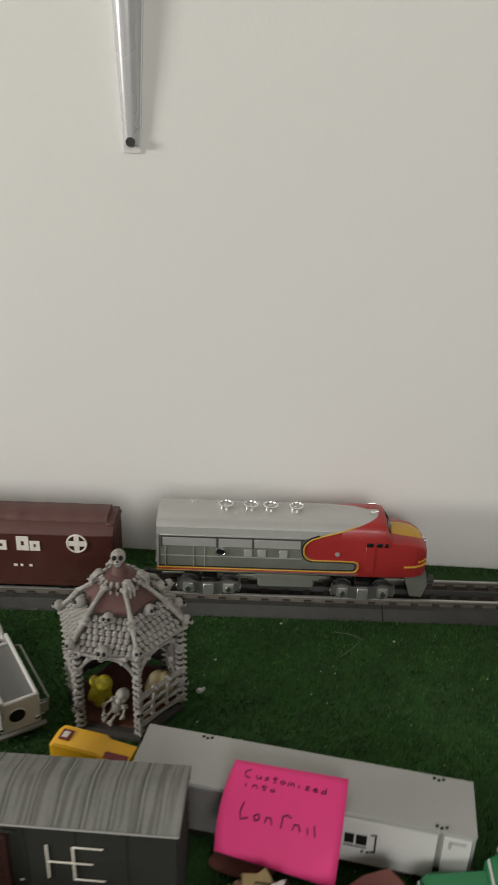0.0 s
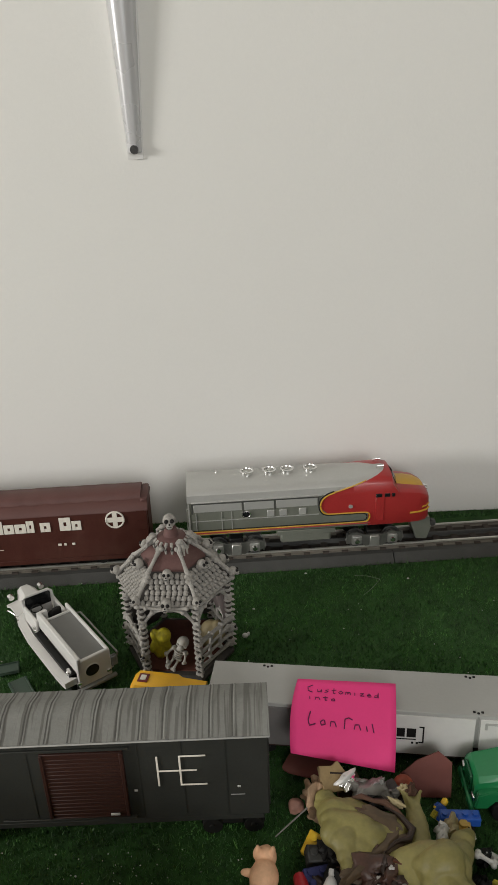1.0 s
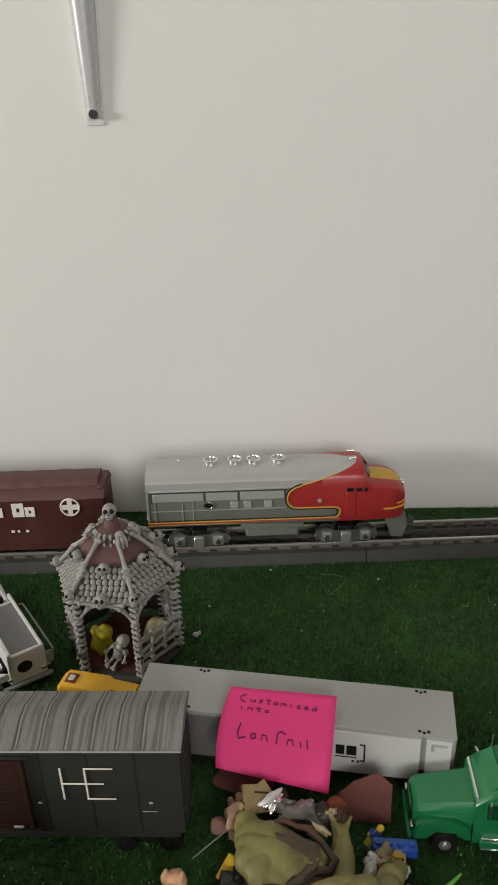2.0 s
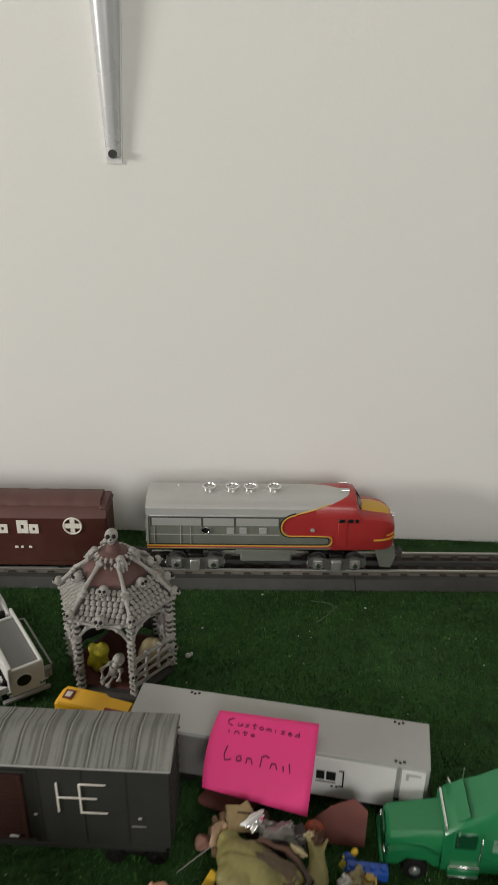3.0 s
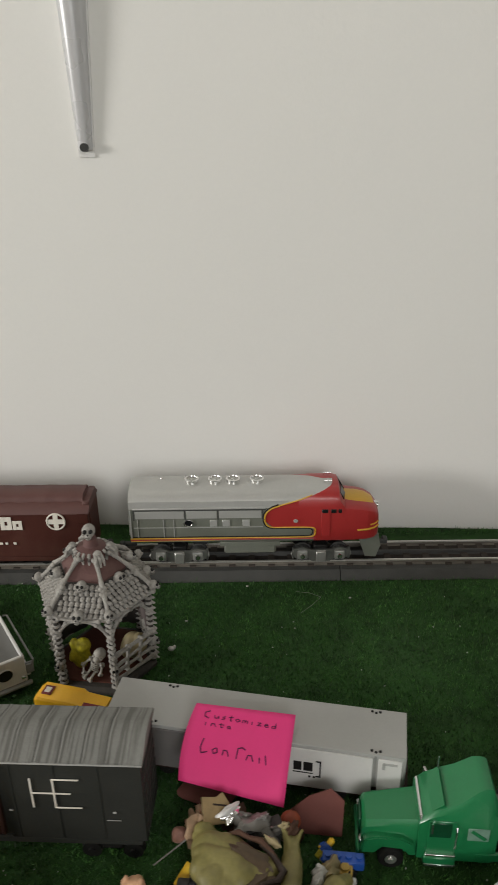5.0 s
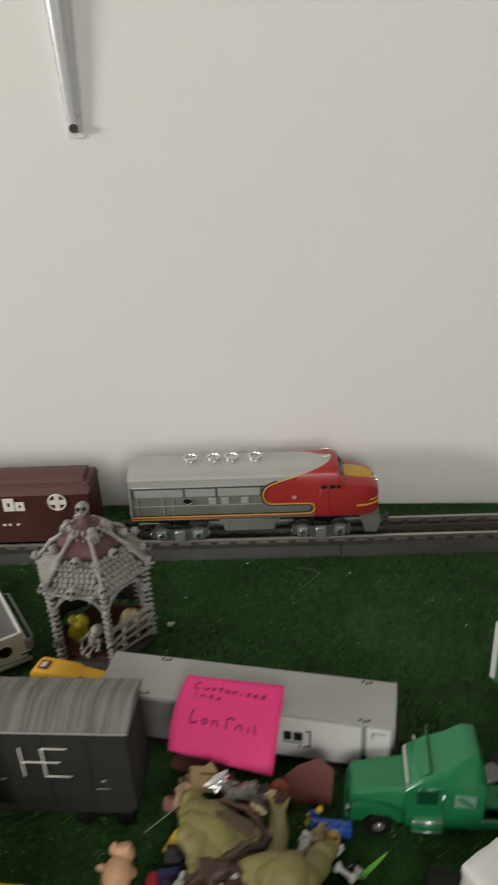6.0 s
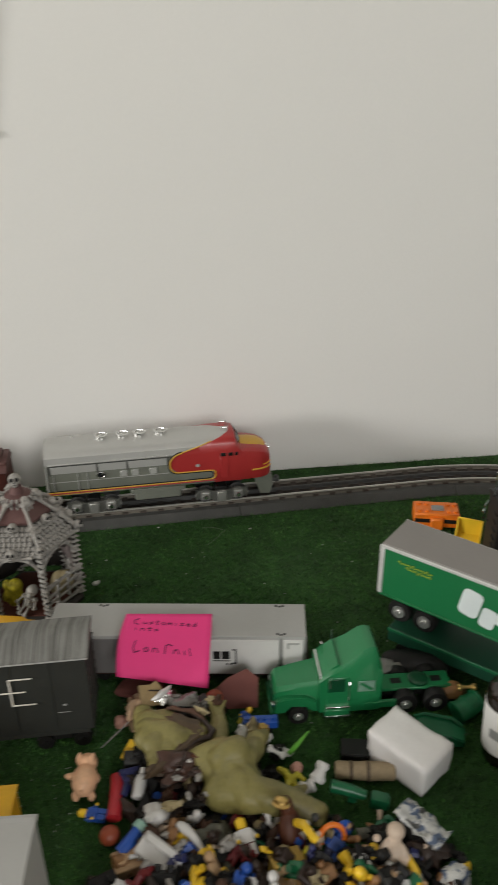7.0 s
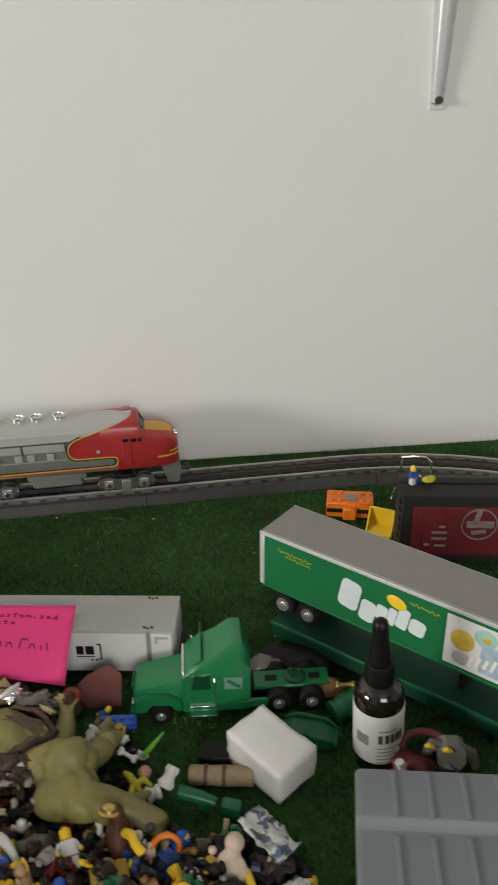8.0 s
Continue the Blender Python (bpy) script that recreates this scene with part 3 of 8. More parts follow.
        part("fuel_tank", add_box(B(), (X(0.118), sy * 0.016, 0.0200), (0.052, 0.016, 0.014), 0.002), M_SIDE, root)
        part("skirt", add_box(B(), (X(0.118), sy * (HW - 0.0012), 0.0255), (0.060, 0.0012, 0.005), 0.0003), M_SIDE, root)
        part("windscreen", add_box(B(), (0, 0, 0), (0.0012, 0.014, 0.0085), 0.0004, pose(X(0.2095), sy * 0.0105, 0.0745, 0, -28, sy * 10)), M_GLASS, root)
        part("nose_stripe", add_tube(B(), [(X(0.224), sy * (HW * 0.975), 0.0345), (X(0.234), sy * (HW * 0.925), 0.0345), (X(0.241), sy * (HW * 0.81), 0.0348), (X(0.2457), sy * (HW * 0.61), 0.0350)], 0.0013, 6), M_YELLOW, root, "yellow band on the nose")
        part("nose_stripe", add_tube(B(), [(X(0.237), sy * (HW * 0.885), 0.0400), (X(0.2412), sy * (HW * 0.805), 0.0402), (X(0.2457), sy * (HW * 0.60), 0.0404)], 0.0009, 6), M_YELLOW, root, "thin yellow line on the nose")
        part("grab_iron", add_tube(B(), [(X(0.003), sy * (HW - 0.004), 0.027), (X(-0.001), sy * (HW - 0.004), 0.029), (X(-0.001), sy * (HW - 0.004), 0.056), (X(0.003), sy * (HW - 0.004), 0.058)], 0.0005, 5), M_STEEL, root)
    # yellow cap of the nose
    cap = []
    for d, w, ztop in ((0.2125, HW * 0.60, 0.0680), (0.224, HW * 0.66, 0.0665), (0.234, HW * 0.60, 0.0642), (0.2412, HW * 0.45, 0.0598)):
        cap.append([(X(d), w * math.cos(a), ztop - 0.0035 + 0.0042 * math.sin(a)) for a in [math.pi * k / 8 for k in range(9)]])
    part("nose_cap", add_loft(B(), cap), M_YELLOW, root, "yellow painted top of the nose")
    for d in (0.0610, 0.0840, 0.1020, 0.1255):
        drum = add_lathe(B(), [(0.0066, 0.0800), (0.0066, 0.0858), (0.0070, 0.0860), (0.0070, 0.0868), (0.0064, 0.0872), (0.0054, 0.0872), (0.0050, 0.0864), (0.0048, 0.0850)], 28, (X(d), 0, 0))
        fan = part("roof_fan", drum, M_CHROME, root, "chrome roof fan drum")
        part("fan_grille", add_lathe(B(), [(0.0049, 0.0852), (0.0049, 0.0860), (0.0024, 0.0862), (0.0022, 0.0868), (0.0006, 0.0870)], 20, (X(d), 0, 0)), M_SILVERB, fan, "dull fan grille")
    for sy in (-1, 1):
        hb = B()
        add_cyl(hb, (X(0.191), sy * 0.008, 0.0868), (X(0.199), sy * 0.008, 0.0872), 0.0006, 0.0014, 10)
        add_cyl(hb, (X(0.192), sy * 0.008, 0.0815), (X(0.192), sy * 0.008, 0.0868), 0.0007, None, 6)
        part("air_horn", hb, M_CHROME, root)
    part("vent", add_ball(B(), (X(0.030), 0.008, 0.0825), (0.0012, 0.0012, 0.0016)), M_CHROME, root)
    part("headlight", add_cyl(B(), (X(0.238), 0, 0.0540), (X(0.2465), 0, 0.0530), 0.0042, 0.0040, 16), M_CHROME, root)
    part("end_door", add_box(B(), (X(-0.0005), 0, 0.044), (0.0012, 0.014, 0.034), 0.0003), M_SIDE, root)
    part("pilot", add_prism(B(), [(X(0.226), 0.0285), (X(0.247), 0.0295), (X(0.249), 0.016), (X(0.245), 0.0035), (X(0.234), 0.0045)], -0.017, 0.017), M_SIDE, root, "grey pilot plate under the nose")
    # the body sits high on its bogies
    for ob in root.children:
        if ob.name.split(".")[0] not in ("pilot", "fuel_tank", "skirt"):
            for v in ob.data.vertices:
                if v.co.z < 0.0675:
                    v.co.z = 0.0675 - (0.0675 - v.co.z) * 0.83
    loco_bogie(root, X(0.047))
    loco_bogie(root, X(0.189))
    coupler(root, X(0.0), -1)
    coupler(root, X(0.243), 1)
    return root


M_BOGIE = mat("dull_bogie_chrome", (0.20, 0.20, 0.185), 0.4, metal=0.6, var=0.3, scale=120, dirt=0.3)
M_SILVERB = mat("bogie_silver", (0.48, 0.475, 0.45), 0.32, metal=0.65, var=0.25, scale=120, dirt=0.3)


def boxcar(m, L, side, roof, label, lettered=True, ribs=9, doors=True):
    root = thing("boxcar", label, "boxcar", m, "cars of the moving train")
    W, z0, zs, zr = 0.0235, 0.0085, 0.0620 if lettered else 0.0700, 0.0760
    bm = B()
    add_box(bm, (0, 0, (z0 + zs) / 2), (L, 2 * W, zs - z0), 0.0006)
    part("body", bm, side, root)
    if lettered:
        # sloping shoulders, then a raised strip of roof hatches with a wavy edge
        def shoulder(x, i):
            e = 0.0001 * math.sin(x * 285)
            return [(x, -W - 0.0006, zs - 0.0008), (x, -W - 0.0006, zs + 0.0004), (x, -W * 0.56, 0.0712 + e), (x, W * 0.56, 0.0712 + e), (x, W + 0.0006, zs + 0.0004), (x, W + 0.0006, zs - 0.0008)]
        part("roof", add_loft(B(), [shoulder(-L / 2 - 0.001 + (L + 0.002) * i / 60, i) for i in range(61)]), roof, root, "dull brown sloping roof shoulders", 60)
        def strip(x):
            e, d = 0.00016 * math.sin(x * 285) + 0.00012 * math.sin(x * 113), 0.0005 * math.sin(x * 285 + 0.6)
            return [(x, -W * 0.62 - d, 0.0700), (x, -W * 0.58 - d, 0.0738 + e), (x, -W * 0.40, 0.0766 + e), (x, W * 0.40, 0.0766 + e), (x, W * 0.58 + d, 0.0738 + e), (x, W * 0.62 + d, 0.0700)]
        part("roof_strip", add_loft(B(), [strip(-L / 2 + 0.0055 + (L - 0.011) * i / 80) for i in range(81)]), roof, root, "wavy raised strip along the roof", 60)
        for sx in (-1, 1):
            part("roof_end", add_box(B(), (sx * (L / 2 - 0.0025), 0, 0.0690), (0.0070, W * 1.5, 0.0040), 0.0012), roof, root)
    else:
        rings = []
        for x in (-L / 2 - 0.001, L / 2 + 0.001):
            rings.append([(x, -W - 0.001, zs - 0.0005), (x, -W - 0.001, zs + 0.0012), (x, -W * 0.5, zs + 0.0040), (x, 0, zr), (x, W * 0.5, zs + 0.0040), (x, W + 0.001, zs + 0.0012), (x, W + 0.001, zs - 0.0005)])
        part("roof", add_loft(B(), rings), roof, root)
        n = ribs
        for k in range(n + 1):
            x = -L / 2 + L * k / n
            rib = add_prism(B(), [(-W - 0.001, zs + 0.0018), (-W * 0.5, zs + 0.0050), (0, zr + 0.0009), (W * 0.5, zs + 0.0050), (W + 0.001, zs + 0.0018), (W * 0.5, zs + 0.003), (0, zr - 0.001), (-W * 0.5, zs + 0.003)], x - 0.0011, x + 0.0011, "x")
            part("roof_rib", rib, roof, root)
        part("roof_walk", add_box(B(), (0, 0, zr + 0.0013), (L * 1.0, 0.009, 0.0010), 0.0002), roof, root)
    for sy in (-1, 1):
        y = sy * (W + 0.0004)
        part("sill", add_box(B(), (0, y, z0 + 0.002), (L * 0.96, 0.0012, 0.005), 0.0003), side, root)
        for k in range(13):
            x = -L / 2 + L * (k + 0.5) / 13
            if not lettered and abs(x) > 0.03:
                part("side_rib", add_box(B(), (x, y, (z0 + zs) / 2), (0.0007, 0.0007, zs - z0 - 0.004)), side, root)
        if doors and not lettered:
            part("sliding_door", add_box(B(), (0, y + sy * 0.0004, 0.040), (0.052, 0.0016, 0.052), 0.0004), side, root)
        for dx in (-L / 2 + 0.006, L / 2 - 0.006):
            for k in range(5):
                part("ladder_rung", add_box(B(), (dx, y + sy * 0.0012, 0.018 + k * 0.011), (0.008, 0.0006, 0.0006)), side, root)
        if lettered:
            part("diagonal_brace", add_tube(B(), [(-L * 0.36, y, 0.016), (-L * 0.22, y, 0.053)], 0.0005, 5), roof, root, "thin diagonal line")
    for dx in (-L / 2, L / 2):
        part("end_ladder", add_box(B(), (dx, -0.014, 0.042), (0.0016, 0.007, 0.045), 0.0003), side, root)
    if lettered:
        y = -(W + 0.0009)
        def bar(x, z, wd, ht):
            part("lettering_bar", add_box(B(), (x, y, z), (wd, 0.0005, ht), 0.0002), M_CREAM, root, "cream lettering shown as plain bars")
        x0 = -L / 2 + 0.327 * L
        # the railway's name as seven plain blocks
        for dx, wd, ht, dz in ((0.0, 0.0108, 0.0148, 0), (0.0116, 0.0100, 0.0104, -0.0022), (0.0224, 0.0110, 0.0104, -0.0022), (0.0340, 0.0074, 0.0134, -0.0007), (0.0472, 0.0100, 0.0104, -0.0022), (0.0662, 0.0112, 0.0148, 0), (0.0782, 0.0092, 0.0104, -0.0022)):
            cx, cz, bm = x0 + dx + wd / 2, 0.0520 + dz, B()
            for sx in (-1, 1):
                add_box(bm, (cx + sx * wd * 0.31, y, cz), (wd * 0.38, 0.0005, ht), 0.0002)
            for sz in (-1, 1):
                add_box(bm, (cx, y + 0.0001, cz + sz * ht * 0.32), (wd * 0.5, 0.0004, ht * 0.34))
            part("lettering_block", bm, M_CREAM, root, "cream lettering shown as plain blocks")
        for dx, dz, wd in ((-0.0155, 0.0355, 0.0060), (-0.0065, 0.0355, 0.0095), (-0.0155, 0.0305, 0.0060), (-0.0065, 0.0305, 0.0095), (-0.0050, 0.0268, 0.013), (0.062, 0.0290, 0.0035), (0.068, 0.0290, 0.0025), (0.076, 0.0290, 0.003)):
            bar(x0 + dx + wd / 2, dz, wd, 0.0026 if wd < 0.012 else 0.0008)
        ring = B()
        ex, ez = L / 2 - 0.140 * L, 0.0535
        add_tube(ring, [(ex + 0.0088 * math.cos(k * math.tau / 24), y, ez + 0.0088 * math.sin(k * math.tau / 24)) for k in range(25)], 0.0009, 6)
        add_box(ring, (ex, y, ez), (0.0160, 0.0006, 0.0052))
        add_box(ring, (ex, y, ez + 0.0050), (0.0046, 0.0006, 0.0058))
        add_box(ring, (ex, y, ez - 0.0050), (0.0046, 0.0006, 0.0058))
        part("emblem", ring, M_CREAM, root, "round cream emblem with a cross")
    for bx in (-L / 2 + 0.036, L / 2 - 0.036):
        bogie(root, bx, M_BLACK, 0.0135, 0.0066, False)
    part("underframe", add_box(B(), (0, 0, 0.0105), (L * 0.94, 0.016, 0.005), 0.0006), M_DARKGREY, root)
    coupler(root, -L / 2, -1)
    coupler(root, L / 2, 1)
    return root


locomotive(on_track(0.1540))
boxcar(on_track(-0.1235), 0.227, M_BROWN, M_BROWN2, "dark brown toy boxcar with cream lettering on the track")
M_DKBROWN = mat("sooty_brown", (0.026, 0.017, 0.013), 0.6, var=0.25, scale=50, dirt=0.2)
M_DKROOF = mat("sooty_roof", (0.045, 0.045, 0.040), 0.65, var=0.2, scale=50)
boxcar(on_track(-0.3740), 0.227, M_DKBROWN, M_DKROOF, "sooty dark brown toy boxcar with a charcoal roof", False)


# ---- charcoal boxcar standing on the grass ----
def streaks(m, sx, sy, sz, turn, lo, hi, amount, col):
    """Long dark weather streaks laid over a material."""
    n, l = m.node_tree.nodes, m.node_tree.links
    p = n["Principled BSDF"]
    src = p.inputs["Base Color"].links[0].from_socket
    tc, mp, nz, mr, mix = n.new("ShaderNodeTexCoord"), n.new("ShaderNodeMapping"), n.new("ShaderNodeTexNoise"), n.new("ShaderNodeMapRange"), n.new("ShaderNodeMixRGB")
    mp.inputs["Scale"].default_value = (sx, sy, sz)
    mp.inputs["Rotation"].default_value = (0, 0, radians(turn))
    nz.inputs["Scale"].default_value, nz.inputs["Detail"].default_value, nz.inputs["Distortion"].default_value = 1.0, 5, 0.5
    mr.inputs[1].default_value, mr.inputs[2].default_value, mr.inputs[4].default_value = lo, hi, amount
    mix.inputs[2].default_value = (*col, 1)
    l.new(tc.outputs["Object"], mp.inputs[0])
    l.new(mp.outputs[0], nz.inputs["Vector"])
    l.new(nz.outputs["Fac"], mr.inputs[0])
    l.new(mr.outputs[0], mix.inputs[0])
    l.new(src, mix.inputs[1])
    l.new(mix.outputs[0], p.inputs["Base Color"])


streaks(M_HEROOF, 360, 13, 13, 12, 0.52, 0.60, 0.56, (0.070, 0.065, 0.056))
M_HESEAM = mat("grimy_seam", (0.085, 0.083, 0.076), 0.8, var=0.4, scale=160)


def charcoal_boxcar():
    L, W, z0, zs = 0.229, 0.0205, 0.0190, 0.0880
    root = thing("boxcar", "charcoal toy boxcar with maroon door and weathered grey roof", "boxcar", T(-0.0165, 0.4125, 0))
    part("body", add_box(B(), (0, 0, (z0 + zs) / 2), (L, 2 * W, zs - z0), 0.0005), M_HESIDE, root)
    prof = [(-W - 0.0022, zs - 0.001), (-W - 0.0022, zs + 0.001), (-W * 0.9, zs + 0.0020), (-W * 0.25, zs + 0.0074), (W * 0.25, zs + 0.0074), (W * 0.9, zs + 0.0020), (W + 0.0022, zs + 0.001), (W + 0.0022, zs - 0.001)]
    part("roof", add_loft(B(), [[(x, y, z) for y, z in prof] for x in (-L / 2 - 0.0015, L / 2 + 0.0015)]), M_HEROOF, root)
    for k in range(15):
        x = L / 2 - 0.0195 - k * 0.0143
        rib = add_loft(B(), [[(x + dx, y, z + 0.0004 * s) for y, z in prof[1:-1]] + [(x + dx, 0, zs)] for dx, s in ((-0.0008, 0.2), (-0.0004, 1), (0.0004, 1), (0.0008, 0.2))])
        part("roof_rib", rib, M_HEROOF, root)
        seam = add_loft(B(), [[(x - 0.0016 + dx, y, z + 0.00012) for y, z in prof[1:-1]] + [(x - 0.0016 + dx, 0, zs)] for dx in (-0.0004, 0.0004)])
        part("roof_seam", seam, M_HESEAM, root, "dark grimy roof seam")
    part("eave_strip", add_box(B(), (0, -W - 0.0025, zs), (L + 0.003, 0.0007, 0.0011), 0.0002), M_CONT, root, "pale edge strip of the roof")
    for sy in (-1, 1):
        y = sy * W
        part("door_track", add_box(B(), (-0.0135, y + sy * 0.0007, zs - 0.0065), (0.086, 0.0014, 0.0022), 0.0003), M_HESIDE, root)
        part("door_track", add_box(B(), (-0.0135, y + sy * 0.0007, z0 + 0.0035), (0.086, 0.0014, 0.0022), 0.0003), M_HESIDE, root)
        door = part("sliding_door", add_box(B(), (0, y + sy * 0.0010, (z0 + zs) / 2 - 0.001), (0.0515, 0.0020, 0.0545), 0.0004), M_HEDOOR, root, "ribbed maroon sliding door")
        for k in range(17):
            part("door_rib", add_box(B(), (0, y + sy * 0.0019, z0 + 0.0065 + k * 0.0031), (0.0455, 0.0010, 0.0011), 0.0003), M_HEDOOR, door)
        for dx in (-0.0245, 0.0245):
            part("door_post", add_box(B(), (dx, y + sy * 0.0024, (z0 + zs) / 2 - 0.001), (0.0022, 0.0012, 0.054), 0.0003), M_HEDOOR, door)
        part("latch", add_box(B(), (0.0165, y + sy * 0.0032, z0 + 0.0095), (0.0060, 0.0010, 0.0018), 0.0003), M_CONT, door, "pale door latch")
        for k in range(3):
            for x in (0.034 + k * 0.027, -0.034 - k * 0.027):
                if abs(x) < L / 2 - 0.002:
                    part("side_seam", add_box(B(), (x, y + sy * 0.0001, (z0 + zs) / 2), (0.0005, 0.0005, zs - z0 - 0.003)), M_HESIDE, root)
        part("side_sill", add_box(B(), (0, y - sy * 0.0005, z0 - 0.0012), (L * 0.97, 0.0016, 0.0042), 0.0004), M_HESIDE, root)
    for x in (-L / 2 + 0.001, L / 2 - 0.001):
        for k in range(7):
            part("end_rib", add_box(B(), (x + math.copysign(0.0012, x), 0, z0 + 0.006 + k * 0.0085), (0.0014, 2 * W - 0.006, 0.003), 0.0006), M_HESIDE, root)
    # hand-painted letters H and E sharing one upright
    y = -W - 0.0006
    X = lambda x: x + 0.0158
    def stroke(a, b, wd=0.0012, lift=[0]):
        lift[0] += 1
        yy = y - 0.00008 * lift[0]
        a, b = Vector((X(a[0]), yy, a[1])), Vector((X(b[0]), yy, b[1]))
        d = b - a
        m = Matrix.Translation((a + b) / 2) @ pose(0, 0, 0, 0, -math.degrees(math.atan2(d.z, d.x)), 0)
        part("letter_stroke", add_box(B(), (0, 0, 0), (d.length + wd * 0.5, 0.0006, wd), 0.0002, m), M_CREAM, root, "white painted stroke of the letters HE")
    stroke((0.0300, 0.0732), (0.0300, 0.0488))
    stroke((0.0300, 0.0612), (0.0540, 0.0612))
    stroke((0.0440, 0.0732), (0.0440, 0.0488))
    stroke((0.0440, 0.0732), (0.0600, 0.0732))
    stroke((0.0440, 0.0493), (0.0600, 0.0493))
    for px, pz, wd in ((0.0150, 0.0455, 0.0022), (0.0800, 0.0455, 0.0022), (0.0790, 0.0385, 0.0090)):
        part("stencil_mark", add_box(B(), (X(px), y, pz), (wd, 0.0006, 0.0016 if wd < 0.005 else 0.0007), 0.0002), M_CONT if wd < 0.005 else M_GREY, root)
    part("underframe", add_box(B(), (0, 0, 0.0165), (L * 0.95, 0.016, 0.005), 0.0006), M_BLACK, root)
    for bx in (-L / 2 + 0.024, L / 2 - 0.024):
        bogie(root, bx, M_BLACK, 0.0135, 0.0066, False)


charcoal_boxcar()


# ---- container on a flat wagon, with the note ----
M_PANEL = mat("dull_grey_panel", (0.17, 0.16, 0.155), 0.6, var=0.1, scale=60, dirt=0.1)
M_FLATCAR = mat("wagon_maroon", (0.035, 0.012, 0.010), 0.7, var=0.2)


def container():
    m = T(0.163, 0.470, 0, 0, 0, -8.2)
    flat = thing("flat_wagon", "maroon toy flat wagon under the container", "flat wagon", m)
    part("deck", add_box(B(), (0, 0, 0.0155), (0.216, 0.040, 0.0055), 0.0006), M_FLATCAR, flat)
    for sy in (-1, 1):
        part("side_sill", add_box(B(), (0, sy * 0.0192, 0.0115), (0.205, 0.0015, 0.006), 0.0003), M_FLATCAR, flat)
    for bx in (-0.075, 0.075):
        bogie(flat, bx, M_BLACK, 0.0135, 0.0060, False)
    root = thing("freight_container", "pale grey toy freight container with white side panels on a wagon", "container", m)
    L, W, z0, z1 = 0.209, 0.020, 0.0186, 0.0485
    part("body", add_box(B(), (0, 0, (z0 + z1) / 2), (L, 2 * W, z1 - z0), 0.0006), M_CONT, root)
    part("lid", add_box(B(), (0, 0, z1 + 0.0003), (L + 0.0012, 2 * W + 0.0012, 0.0014), 0.0004), M_CONT, root)
    X = lambda x: (x - 0.163) / 0.99
    for a, b, mt, lab in ((0.0615, 0.1195, M_PANEL, "dull grey side panel"), (0.1215, 0.2455, M_WHITE, "white side panel"), (0.2490, 0.2645, M_WHITE, "white side panel")):
        part("side_panel", add_box(B(), ((X(a) + X(b)) / 2, -W - 0.0004, (0.0105 + z1 - 0.0025) / 2), (X(b) - X(a), 0.0010, z1 - 0.0025 - 0.0105), 0.0003), mt, root, lab)
    for x in (X(0.2472), X(0.1205)):
        part("joint", add_box(B(), (x, -W - 0.0002, (z0 + z1) / 2), (0.0016, 0.0006, z1 - z0 - 0.002)), M_GREY, root)
    y = -W - 0.0011
    for cx, cz, wd, ht in ((X(0.1958), 0.0305, 0.0056, 0.0080), (X(0.2030), 0.0305, 0.0064, 0.0080), (X(0.1995), 0.0246, 0.0140, 0.0009), (X(0.2040), 0.0214, 0.0016, 0.0018), (X(0.2072), 0.0214, 0.0016, 0.0018)):
        part("lettering_bar", add_box(B(), (cx, y, cz), (wd, 0.0005, ht), 0.0002), M_BLACK, root, "black lettering shown as plain bars")
    bm = B()
    add_box(bm, (X(0.2112), y, 0.0292), (0.0010, 0.0005, 0.0145))
    add_box(bm, (X(0.2099), y, 0.0362), (0.0034, 0.0005, 0.0009))
    add_box(bm, (X(0.2099), y, 0.0222), (0.0034, 0.0005, 0.0009))
    part("bracket_mark", bm, M_BLACK, root, "black square bracket mark")
    bm = B()
    add_box(bm, (X(0.2568), y, 0.0425), (0.0095, 0.0005, 0.0018))
    add_box(bm, (X(0.2527), y, 0.0400), (0.0018, 0.0005, 0.0050))
    part("door_mark", bm, M_CONT, root, "grey angular mark on the end panel")
    for x, yy in ((0.084, W - 0.0025), (-0.064, W - 0.0025), (0.0850, -W + 0.0025), (-0.070, -W + 0.0025)):
        bm = B()
        for dx in (-0.0028, 0.0028):
            add_box(bm, (x + dx, yy, z1 + 0.0010), (0.0018, 0.0016, 0.0014), 0.0002)
        add_cyl(bm, (x, yy - 0.001, z1 + 0.0008), (x, yy - 0.001, z1 + 0.0013), 0.0010, None, 10)
        part("lifting_lug", bm, M_BLACK, root, "small black lifting lug")
    for sx in (-1, 1):
        part("end_door", add_box(B(), (sx * (L / 2 + 0.0004), 0, (z0 + z1) / 2 - 0.001), (0.0010, 0.034, 0.024), 0.0003), M_CONT, root)


container()


